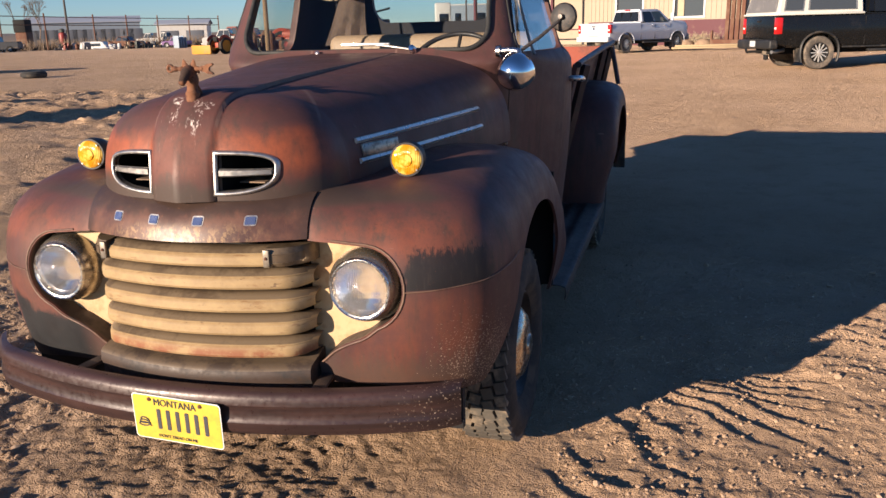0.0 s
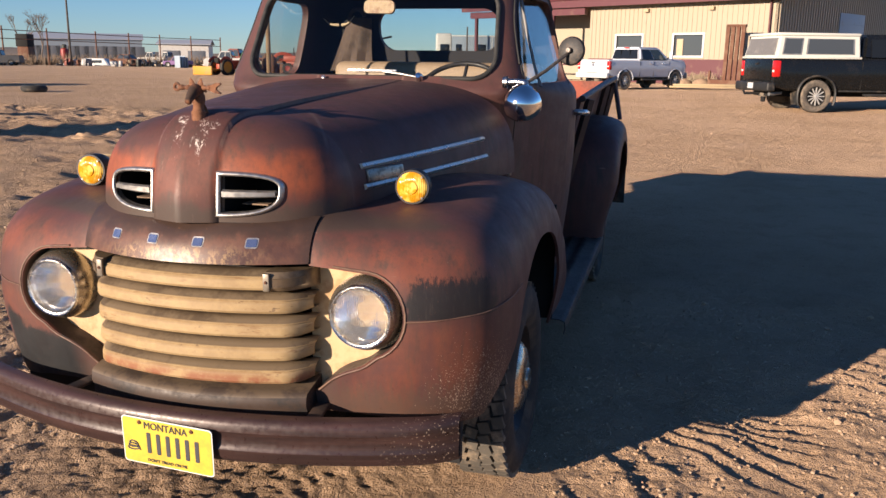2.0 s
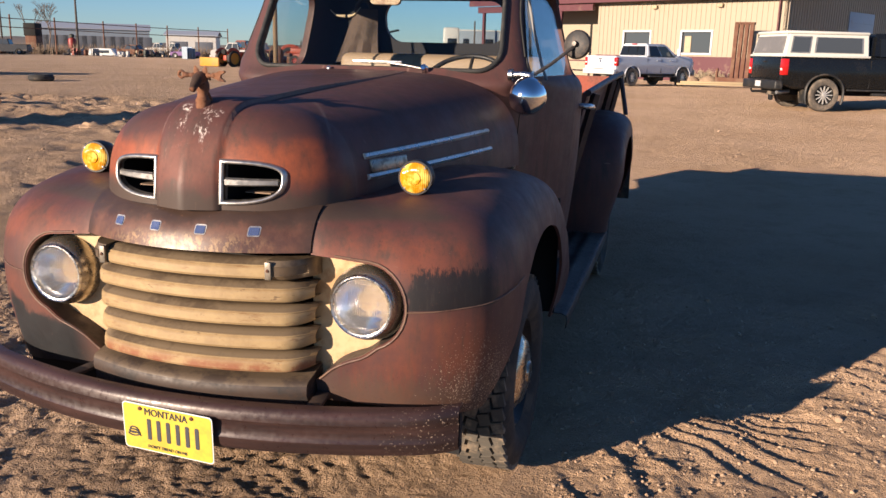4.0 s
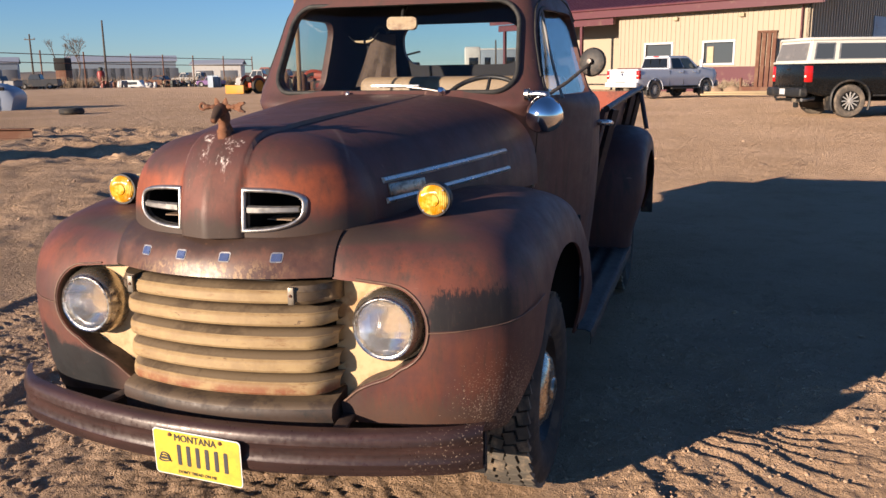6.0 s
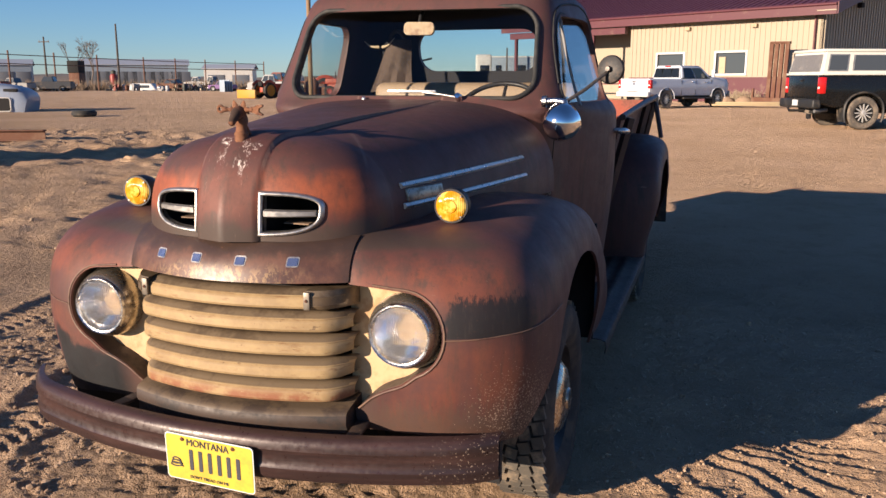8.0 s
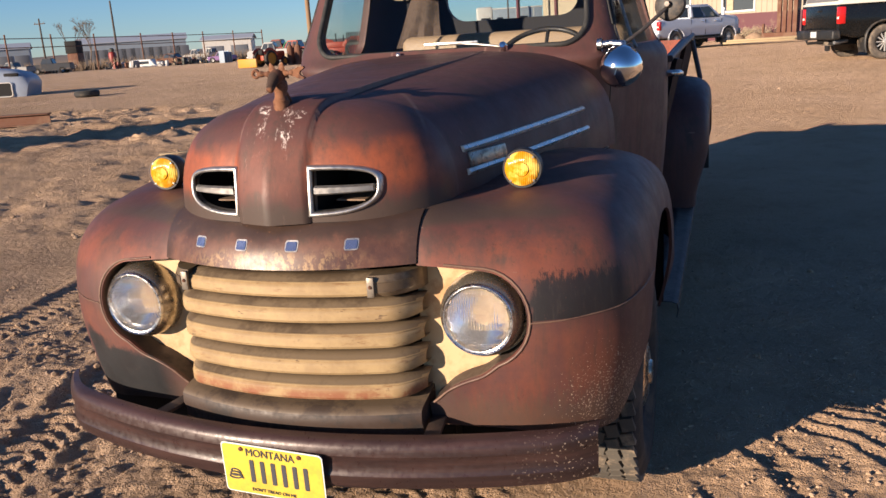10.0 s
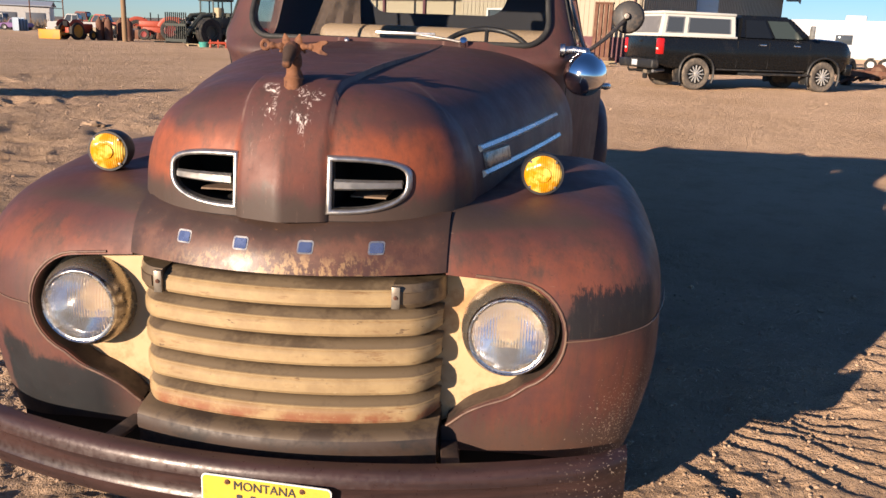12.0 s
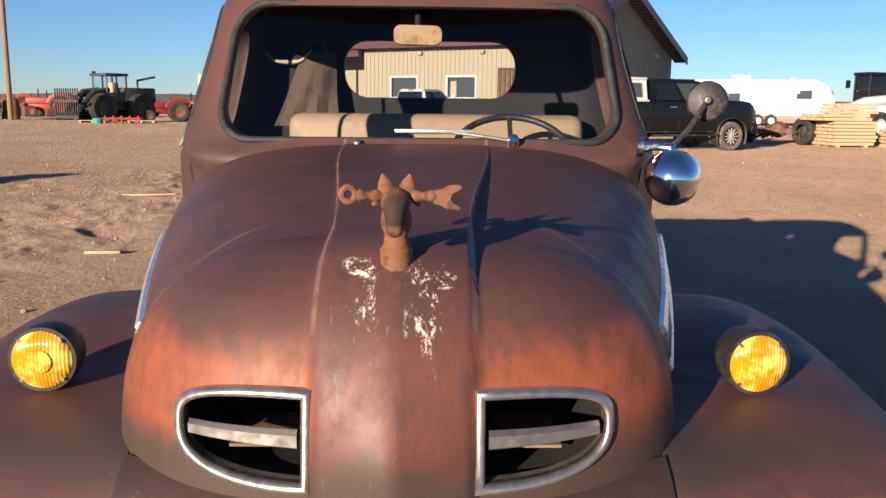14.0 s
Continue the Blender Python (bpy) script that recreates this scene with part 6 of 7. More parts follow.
        part("exhaust_tip", tube([(-tail + 0.4, -0.62, 0.50), (-tail + 0.02, -0.72, 0.47)], 0.05, 10), "grey_steel", t)
    return t


M["dusty_tyre"] = worn("dusty_tyre", (0.10, 0.085, 0.07), (0.20, 0.16, 0.12), 5, 0.9, amount=0.6, grain=40)
M["dusty_sunlit_liner"] = worn("dusty_sunlit_liner", (0.22, 0.165, 0.115), (0.06, 0.05, 0.042), 5, 0.9, amount=0.5)
M["flare_black"] = worn("dusty_black_plastic", (0.018, 0.018, 0.018), (0.07, 0.058, 0.046), 4, 0.55, amount=0.45, bump=0)
M["topper_alloy"] = worn("dull_window_alloy", (0.42, 0.41, 0.38), (0.30, 0.29, 0.27), 8, 0.4, 0.6, bump=0)
M["door_glass"] = material("pale_door_glass", (0.05, 0.065, 0.06), 0.03)
M["hazy_glass"] = worn("hazy_dusty_glass", (0.17, 0.16, 0.15), (0.28, 0.26, 0.23), 3, 0.35, amount=0.4, bump=0)
M["blue_badge"] = material("dark_blue_oval", (0.03, 0.04, 0.09), 0.3)
build_modern_pickup(place(4.36, 21.3, 21.0) @ Matrix.Scale(0.935, 4), "black_paint", "black crew-cab pickup with a cream bed topper, parked on dirt", 4.08, 1.20, 5.02, 1.40, 1.19, 2.04, True)
build_modern_pickup(place(-1.46, 34.55, 52.5) @ Matrix.Scale(0.89, 4), "silver_paint", "silver-white crew-cab pickup parked by the shop wall", 3.70, 1.14, 4.62, 1.37, 0.99, 1.98, False)


# the metal shop building
def build_shop():
    t = thing("shop_building", pose(6.1, 45.43, float(rise(np.array(46.0))) - 0.02, 0, 0, -31.5), "cream metal shop building with a burgundy roof", "building")
    E, W, L, PITCH = 4.95, 25.0, 12.0, 0.29
    ridge = E + W / 2 * PITCH
    # long wall, ribbed sheets with window holes
    wall = part("wall", block(-L, 0, 0, 0.18, 0, E), "wall_cream", t)
    wins = ((-9.95, -8.15), (-6.0, -4.18))
    cuts = [prism([(a, 1.58), (b, 1.58), (b, 2.72), (a, 2.72)], -0.5, 0.5, "y") for a, b in wins]
    baked(wall, 0, -1, cuts)
    for k in range(40):
        x = -L + 0.15 + k * 0.30
        if any(a - 0.14 < x < b + 0.14 for a, b in wins):
            for z0, z1 in ((1.42, 1.45), (2.86, E - 0.05)):
                part("rib", block(x - 0.03, x + 0.03, -0.03, 0.002, z0, z1), "wall_cream", wall)
        else:
            part("rib", block(x - 0.03, x + 0.03, -0.03, 0.002, 1.42, E - 0.05), "wall_cream", wall)
    part("wainscot", block(-L - 0.01, 0.01, -0.05, -0.004, 0.0, 1.38), "burgundy", t)
    for a, b in wins:
        w = part("window", block(a, b, 0.10, 0.12, 1.58, 2.72), "grey_glass", t, "dark shop window in a white frame")
        for x0, x1, z0, z1 in ((a - 0.11, b + 0.11, 1.47, 1.58), (a - 0.11, b + 0.11, 2.72, 2.83), (a - 0.11, a, 1.58, 2.72), (b, b + 0.11, 1.58, 2.72)):
            part("window_frame", block(x0, x1, -0.06, 0.06, z0, z1, 0.01), "white_paint", w)
    bx = part("paper_box", block(-5.85, -5.45, 0.05, 0.09, 1.6, 2.5), "tan_canvas", t)
    for x in (-7.88, -3.72):
        part("wall_lamp", block(x - 0.16, x + 0.16, -0.22, 0.0, 4.02, 4.22, 0.03), "tan_canvas", t)
    # gable end, ribbed
    V = [(0, 0, 0), (0, W, 0), (0, W, E), (0, W / 2, ridge), (0, 0, E)]
    me = mesh_from(V + [(-0.18, y, z) for _, y, z in V], [(0, 1, 2, 3, 4), (9, 8, 7, 6, 5), (0, 5, 6, 1), (1, 6, 7, 2), (2, 7, 8, 3), (3, 8, 9, 4), (4, 9, 5, 0)], smooth=False)
    gable = part("gable_wall", me, "wall_cream", t)
    for k in range(82):
        y = 0.2 + k * 0.303
        top = E + (W / 2 - abs(y - W / 2)) * PITCH - 0.1
        part("rib", block(0.0, 0.045, y - 0.04, y + 0.04, 1.42, top), "wall_cream", gable)
    part("gable_wainscot", block(0.004, 0.055, -0.05, W, 0, 1.38), "burgundy", t)
    dr = part("overhead_door", block(0.02, 0.08, 7.6, 11.2, 0.0, 4.1, 0.02), "pale_blue", t, "pale panelled overhead door")
    for k in range(1, 7):
        part("door_rail", block(0.075, 0.10, 7.6, 11.2, k * 0.58, k * 0.58 + 0.03), "pale_blue", dr)
    part("wall_lamp", block(0.0, 0.3, 20.0, 20.35, 4.75, 5.0, 0.03), "white_paint", t)
    part("wall_lamp", block(0.0, 0.3, 3.5, 3.85, 5.0, 5.25, 0.03), "dark", t)
    # back and far walls
    part("back_wall", block(-22, 0, W - 0.18, W, 0, E), "wall_cream", t)
    part("end_wall", block(-22, -21.8, 2.6, W - 0.2, 0, E), "wall_cream", t)
    part("porch_wall", block(-21.8, -L, 2.6, 2.78, 0, E), "wall_cream", t)
    part("porch_return", block(-L, -L + 0.18, 0.2, 2.6, 0, E), "wall_cream", t)
    for x in (-14.6, -18.0, -21.5):
        part("porch_post", block(x - 0.09, x + 0.09, -0.5, -0.32, 0, E - 0.6), "burgundy", t)
    part("porch_beam", block(-22, -L - 0.05, -0.55, -0.27, E - 0.95, E - 0.55), "burgundy", t)
    part("porch_rail", block(-22, -L - 0.4, -0.45, -0.38, 0.95, 1.03), "burgundy", t)
    # roof sheets
    O = 1.0
    for s in (0, 1):
        y0, y1 = (-0.75, W / 2) if s == 0 else (W + 0.75, W / 2)
        z0, z1 = E - 0.75 * PITCH, ridge
        q = [(-22.6, y0, z0 + 0.22), (O, y0, z0 + 0.22), (O, y1, z1 + 0.22), (-22.6, y1, z1 + 0.22)]
        r = slab(t, "roof_sheet", q if s == 0 else q[::-1], 0.06, "roof_burgundy")
        n = 58
        if s == 0:
            for k in range(n):
                x = -22.5 + k * 0.40
                slab(r, "roof_rib", [(x, y0, z0 + 0.285), (x + 0.05, y0, z0 + 0.285), (x + 0.05, y1, z1 + 0.285), (x, y1, z1 + 0.285)], 0.035, "roof_burgundy")
    part("eave_fascia", block(-22.6, O, -0.82, -0.74, E - 0.52, E + 0.02), "burgundy", t)
    part("gutter", tube([(-22.6, -0.86, E - 0.03), (O, -0.86, E - 0.03)], 0.07, 8), "burgundy", t)
    part("soffit", block(-L, O, -0.74, 0.0, E - 0.30, E - 0.26), "wall_cream", t)
    part("downpipe", tube([(-0.35, -0.75, E - 0.2), (-0.35, -0.12, E - 0.55), (-0.35, -0.12, 0.1)], 0.06, 8), "burgundy", t)
    for s in (0, 1):
        ya, yb = (-0.8, W / 2) if s == 0 else (W + 0.8, W / 2)
        za, zb = E - 0.8 * PITCH, ridge
        q = [(O + 0.02, ya, za - 0.28), (O + 0.02, yb, zb - 0.24), (O + 0.02, yb, zb + 0.30), (O + 0.02, ya, za + 0.30)]
        slab(t, "barge_board", q if s == 0 else q[::-1], 0.06, "burgundy")
        q = [(0.0, ya, za - 0.05), (O, ya, za - 0.05), (O, yb, zb - 0.05), (0.0, yb, zb - 0.05)]
        so = slab(t, "gable_soffit", q if s == 0 else q[::-1], 0.03, "burgundy")
        for k in range(26):
            u0 = k / 26
            y, z = ya + (yb - ya) * u0, za + (zb - za) * u0
            part("soffit_rib", block(0.02, O, y - 0.05, y + 0.05, z - 0.11, z - 0.06), "wall_cream", so)
    return t


build_shop()


def build_rack():
    t = thing("steel_rack", pose(4.05, 44.6, float(rise(np.array(44.6))), 0, 1, -31), "rusty upright steel beams leaning by the wall", "steel rack")
    for x in (-0.42, -0.14, 0.14, 0.42):
        b = part("beam", block(x - 0.07, x + 0.07, -0.08, 0.08, 0, 3.05, 0.01), "brown_rust", t)
        part("flange", block(x - 0.10, x + 0.10, -0.10, -0.08, 0, 3.05), "brown_rust", b)
    part("top_beam", block(-0.52, 0.52, -0.10, 0.10, 3.0, 3.12, 0.01), "brown_rust", t)
    part("foot_beam", block(-1.15, 0.7, -0.4, 0.3, 0.02, 0.3), "brown_rust", t)
    part("foot_post", block(-1.15, -1.05, -0.4, -0.3, 0.3, 0.75), "brown_rust", t)
    b = thing("timber_boards", pose(2.5, 36.2, float(rise(np.array(36.2))) + 0.06, 0, 0, 14), "pale timber boards lying on the dirt", "lumber")
    for k in range(5):
        part("board", block(-1.5 + 0.2 * k, 1.4 + 0.16 * k, 0.2 * k, 0.2 * k + 0.15, 0.02 + 0.08 * (k % 2), 0.10 + 0.08 * (k % 2), 0.01), "pale_lumber", b)
    s = thing("brush_heap", pose(2.35, 46.0, float(rise(np.array(46.0)))), "dry brush and stones heaped by the wall", "brush")
    bm = bmesh.new()
    rnd = random.Random(4)
    for k in range(260):
        a, r = rnd.uniform(0, 6.28), rnd.uniform(0, 1.4)
        q = bmesh.ops.create_cone(bm, segments=4, radius1=0.016, radius2=0.004, depth=rnd.uniform(0.4, 1.0), cap_ends=True)
        bmesh.ops.transform(bm, matrix=Matrix.Translation((r * math.cos(a), 0.5 * r * math.sin(a), 0.3)) @ Euler((rnd.uniform(-0.8, 0.8), rnd.uniform(-0.8, 0.8), 0)).to_matrix().to_4x4(), verts=q["verts"])
    part("twigs", bm, "tan_canvas", s)
    for k, (x, y, r) in enumerate(((-0.7, -0.5, 0.45), (0.2, -0.7, 0.5), (0.9, -0.5, 0.35))):
        q = part("stone", lathe(((0.01, 0.0), (r, 0.05), (r * 0.85, r * 0.4), (r * 0.4, r * 0.7), (0.01, r * 0.75)), 9, "z"), "clod", s)
        q.location = (x, y, 0)


build_rack()


def build_trailer():
    t = thing("travel_trailer", pose(15.6, 56.6, float(rise(np.array(56.0))), 0, 0, -20), "long white travel trailer parked behind the pickup", "trailer")
    out = [(0, 0.65), (0, 2.2), (0.5, 2.75), (1.2, 2.95), (9.6, 2.95), (10.4, 2.6), (10.9, 1.6), (10.6, 0.7)]
    body_shell(t, "body", out, 1.2, "white_paint", (6.4, 7.2), 0.42, 0.1)
    for x0, x1, z0, z1 in ((1.0, 2.0, 1.5, 2.1), (4.2, 5.2, 1.5, 2.1), (8.6, 9.5, 1.75, 2.3)):
        w = part("window", block(x0, x1, -1.225, -1.19, z0, z1, 0.03), "grey_glass", t)
        part("window_frame", block(x0 - 0.06, x1 + 0.06, -1.215, -1.20, z0 - 0.06, z1 + 0.06, 0.02), "white_paint", w)
    for k, (x0, x1) in enumerate(((5.5, 6.4), (6.6, 8.2))):
        part("blue_stripe", block(x0, x1, -1.212, -1.195, 0.98, 1.08), "pale_blue", t)
    part("door", block(3.0, 3.7, -1.22, -1.195, 0.75, 2.5, 0.02), "white_paint", t)
    part("roof_unit", block(4.6, 5.8, -0.5, 0.5, 2.94, 3.3, 0.08), "white_paint", t)
    part("roof_vent", block(8.2, 8.7, -0.3, 0.3, 2.94, 3.1, 0.03), "white_paint", t)
    part("front_cap", block(10.3, 10.75, -1.0, 1.0, 1.0, 2.3, 0.1), "grey_steel", t)
    for x in (6.4, 7.2):
        for sd in (-1, 1):
            wheel_at(t, x, sd * 1.0, 0.36, 0.22, sd, 0, 0.55, "white_paint")
    part("tongue", tube([(10.6, 0.6, 0.6), (12.2, 0, 0.55), (10.6, -0.6, 0.6)], 0.06, 6), "dark", t)


build_trailer()


def build_lumber():
    t = thing("lumber_stack", place(12.72, 23.9, 6), "stack of pale sawn lumber on bearers", "lumber")
    for lay, z in enumerate(np.arange(0.06, 1.30, 0.105)):
        for k in range(5):
            off = 0.05 * ((lay * 7 + k * 3) % 5 - 2) / 2
            y = 0.26 * k
            x0, x1 = (-0.66, 0.68) if z < 0.70 else (-1.05, 0.45) if z < 0.98 else (-0.42, 0.66)
            part("board", block(x0 + off, x1 + off, y, y + 0.25, z, z + 0.088, 0.004, 1), "pale_lumber", t)
    for x in (-0.5, 0.4):
        part("bearer", block(x - 0.05, x + 0.05, 0, 1.3, 0, 0.06), "pale_lumber", t)
    w = thing("lumber_pallet", place(14.3, 23.8, 8), "small stack of pale timber", "lumber")
    for z in np.arange(0.0, 0.5, 0.11):
        part("board", block(-0.2, 1.6, 0, 1.1, z, z + 0.09, 0.005, 1), "pale_lumber", w)
    # axle with wheels, waiting for scrap
    a = thing("scrap_axle", place(11.35, 26.2, -40), "rusty truck axle and scrap on the dirt", "scrap")
    part("beam", tube([(-0.9, 0, 0.42), (0.9, 0, 0.42)], 0.09, 10), "brown_rust", a)
    part("diff", lathe(((0.02, -0.25), (0.18, -0.2), (0.27, 0), (0.18, 0.2), (0.02, 0.25)), 14), "brown_rust", a).location = (0, 0, 0.45)
    for k in range(6):
        part("bar", tube([(-0.9 + 0.3 * k, -0.6, 0.1 + 0.05 * k), (-0.5 + 0.3 * k, 0.7, 0.55)], 0.05, 6), "brown_rust", a)
    part("spring", block(-0.9, 0.7, -0.45, -0.3, 0.3, 0.5, 0.02), "brown_rust", a)
    for x in (-0.95, 0.95):
        wh = new("wheel")
        wh.parent = a
        wh.location = (x, 0, 0.43)
        part("tyre", lathe(((0.22, -0.11), (0.36, -0.14), (0.43, -0.1), (0.43, 0.1), (0.36, 0.14), (0.22, 0.11)), 28, "x"), "rubber", wh)
        part("hub", lathe(((0.23, -0.08), (0.1, 0.02), (0.02, 0.05)), 16, "x"), "brown_rust", wh)
    s = thing("spare_wheel", place(11.75, 25.2, 20), "dusty tyre standing on the dirt", "tyre")
    part("tyre", lathe(((0.22, -0.12), (0.36, -0.15), (0.43, -0.1), (0.43, 0.1), (0.36, 0.15), (0.22, 0.12)), 28, "x"), "rubber", s).location = (0, 0, 0.43)


build_lumber()


def build_handler():
    t = thing("telehandler", place(17.0, 30.4, 200) @ Matrix.Scale(0.86, 4), "white and red telescopic handler with a dark cab", "machine")
    part("body", block(-2.0, 1.8, -0.9, 0.9, 0.7, 1.5, 0.08), "white_paint", t)
    part("cab", block(-0.6, 0.8, -0.9, -0.1, 1.5, 2.75, 0.06), "dark_glass", t)
    for x, y in ((-0.6, -0.9), (0.8, -0.9), (-0.6, -0.1), (0.8, -0.1)):
        part("cab_post", tube([(x, y, 1.5), (x, y, 2.8)], 0.05, 6), "black_paint", t)
    part("cab_roof", block(-0.7, 0.9, -0.95, -0.05, 2.75, 2.88, 0.03), "black_paint", t)
    part("boom", tube([(-1.9, 0.3, 1.9), (1.5, 0.3, 1.6), (3.6, 0.3, 0.9)], 0.2, 8), "white_paint", t)
    part("boom_head", tube([(3.4, 0.3, 1.0), (3.9, 0.3, 0.4)], 0.22, 8), "red_paint", t)
    for x in (-1.4, 1.4):
        for sd in (-1, 1):
            wheel_at(t, x, sd * 1.0, 0.6, 0.4, sd, 0, 0.5, "white_paint")
    part("mirror", block(0.9, 1.0, -1.25, -1.05, 2.2, 2.55, 0.03), "black_paint", t)


build_handler()


# machines along the fence
def build_loader():
    t = thing("wheel_loader", place(-17.75, 46.4, 236) @ Matrix.Scale(0.92, 4), "dark green wheel loader with a fork frame", "loader")
    for x in (-1.25, 1.35):
        for sd in (-1, 1):
            wheel_at(t, x, sd * 0.95, 0.84, 0.55, sd, 0, 0.48, "olive")
    part("engine_cover", block(-2.6, -0.4, -0.75, 0.75, 1.1, 2.05, 0.1), "olive", t)
    part("chassis", block(-2.4, 1.6, -0.6, 0.6, 0.7, 1.15, 0.05), "olive", t)
    cab = part("cab_base", block(-0.55, 0.85, -0.7, 0.7, 1.15, 1.75, 0.04), "olive", t)
    part("cab_glass", block(-0.5, 0.8, -0.68, 0.68, 1.75, 2.72, 0.03), "pane", cab)
    for x in (-0.52, 0.15, 0.82):
        for y in (-0.68, 0.68):
            part("cab_post", tube([(x, y, 1.7), (x, y, 2.75)], 0.05, 6), "olive", cab)
    part("cab_roof", block(-0.65, 0.95, -0.78, 0.78, 2.72, 2.88, 0.04), "olive", cab)
    part("seat", block(-0.3, 0.15, -0.25, 0.25, 1.7, 2.35, 0.05), "tan_canvas", cab)
    part("exhaust", tube([(-1.6, 0.3, 2.0), (-1.6, 0.3, 2.5), (-2.9, 0.3, 2.75)], 0.07, 8), "olive", t)
    for sd in (-1, 1):
        part("lift_arm", tube([(0.6, sd * 0.5, 1.9), (1.6, sd * 0.55, 1.8), (2.7, sd * 0.55, 0.7)], 0.16, 8), "olive", t)
        part("ram", tube([(0.9, sd * 0.3, 1.2), (2.1, sd * 0.3, 1.4)], 0.07, 8), "grey_steel", t)
    fr = part("fork_frame", block(3.0, 3.1, -1.1, 1.1, 0.2, 0.4), "olive", t)
    part("fork_rail", block(3.0, 3.1, -1.1, 1.1, 1.15, 1.3), "olive", fr)
    for k in range(11):
        y = -1.08 + k * 0.216
        part("fork_bar", block(3.02, 3.08, y - 0.025, y + 0.025, 0.3, 1.95), "olive", fr)
    for y in (-0.6, 0.6):
        part("fork_tine", block(3.05, 4.2, y - 0.07, y + 0.07, 0.16, 0.24, 0.01), "olive", fr)
    part("work_lamp", block(0.7, 0.85, -0.7, -0.5, 2.85, 3.0, 0.02), "dark", t)
    b = thing("bucket", place(-16.9, 42.0), "small green plastic bucket", "bucket")
    part("shell", lathe(((0.24, 0.0), (0.28, 0.27), (0.265, 0.27), (0.225, 0.03), (0.01, 0.03)), 20, "z"), "teal_paint", b)
    r = thing("ramp_frame", place(-15.7, 42.0, 10), "low bright red steel frame", "frame")
    for y in (0, 0.8):
        part("rail", tube([(-0.9, y, 0.25), (0.9, y, 0.25)], 0.06, 6), "orange_red", r)
    for k in range(5):
        part("rung", tube([(-0.8 + 0.4 * k, 0, 0.25), (-0.8 + 0.4 * k, 0.8, 0.25)], 0.05, 6), "orange_red", r)
        part("leg", tube([(-0.8 + 0.4 * k, 0, 0), (-0.8 + 0.4 * k, 0, 0.4)], 0.05, 6), "orange_red", r)
    for x, y in ((-17.8, 43.5), (-15.4, 44.0)):
        p = thing("pallet", place(x, y, 12), "flat weathered wooden pallet", "pallet", "pallets by the loader")
        for k in range(6):
            part("slat", block(-0.7, 0.7, 0.18 * k, 0.18 * k + 0.12, 0.1, 0.13), "pale_lumber", p)
        for k in range(3):
            part("runner", block(-0.65 + 0.6 * k, -0.55 + 0.6 * k, 0, 1.0, 0, 0.1), "pale_lumber", p)


build_loader()


def build_tractor(m, paint, label, rim, blade=False):
    t = thing("farm_tractor", m, label, "tractor")
    for sd in (-1, 1):
        wheel_at(t, 0, sd * 0.75, 0.75, 0.38, sd, 0, 0.74 if blade else 0.58, rim)
        wheel_at(t, 2.0, sd * 0.6, 0.42, 0.2, sd, 0, 0.5, rim)
        pts = [(0.85 * math.cos(a), sd * 0.75, 0.75 + 0.85 * math.sin(a)) for a in np.linspace(0.3, 2.6, 12)]
        part("mudguard", tube(pts, 0.16, 6, squash=0.2), paint, t)
    part("engine", block(0.7, 2.2, -0.22, 0.22, 0.55, 0.95, 0.04), paint, t)
    part("bonnet", block(0.6, 2.45, -0.27, 0.27, 0.95, 1.40, 0.09), paint, t)
    part("grille", block(2.42, 2.48, -0.22, 0.22, 0.7, 1.32, 0.02), "dark", t)
    part("seat", block(-0.5, 0.0, -0.25, 0.25, 1.15, 1.25, 0.03), "dark", t)
    part("seat_back", block(-0.55, -0.45, -0.25, 0.25, 1.2, 1.6, 0.03), "dark", t)
    part("rear_axle", tube([(0, -0.75, 0.75), (0, 0.75, 0.75)], 0.15, 8), paint, t)
    part("gearbox", block(-0.4, 0.8, -0.2, 0.2, 0.5, 1.05, 0.04), paint, t)
    part("exhaust", tube([(1.6, 0.1, 1.35), (1.6, 0.1, 2.0)], 0.045, 8), "dark", t)
    a = np.linspace(0, 6.283, 20, endpoint=False)
    part("steering_wheel", tube(np.stack([0.45 + 0.1 * np.sin(a), 0.2 * np.cos(a), 1.55 + 0.18 * np.sin(a)], 1), 0.02, 6, True), "dark", t)
    part("column", tube([(0.75, 0, 1.2), (0.45, 0, 1.55)], 0.03, 6), "dark", t)
    if blade:
        bl = part("loader_blade", block(-2.4, -2.2, -1.2, 1.2, 0.05, 0.85, 0.04), "machine_yellow", t)
        for sd in (-1, 1):
            part("blade_arm", tube([(-2.2, sd * 0.5, 0.4), (-0.2, sd * 0.5, 0.6)], 0.08, 6), "machine_yellow", bl)
    return t


build_tractor(place(-14.6, 48.0, 200) @ Matrix.Scale(0.8, 4), "red_paint", "red old farm tractor parked on the dirt", "brown_rust")
build_tractor(place(-13.0, 49.8, 175) @ Matrix.Scale(0.85, 4), "red_paint", "red old farm tractor parked on the dirt", "brown_rust")
build_tractor(place(-27.9, 48.3, 75) @ Matrix.Scale(0.70, 4), "orange_red", "old red tractor with yellow wheels and a yellow blade", "machine_yellow", True)
build_tractor(place(-26.4, 60.0, 190), "orange_red", "orange-red tractor with a pale canopy", "red_paint")
build_tractor(place(-32.0, 66.0, 20), "orange_red", "orange-red tractor in the row of machines", "orange_red")


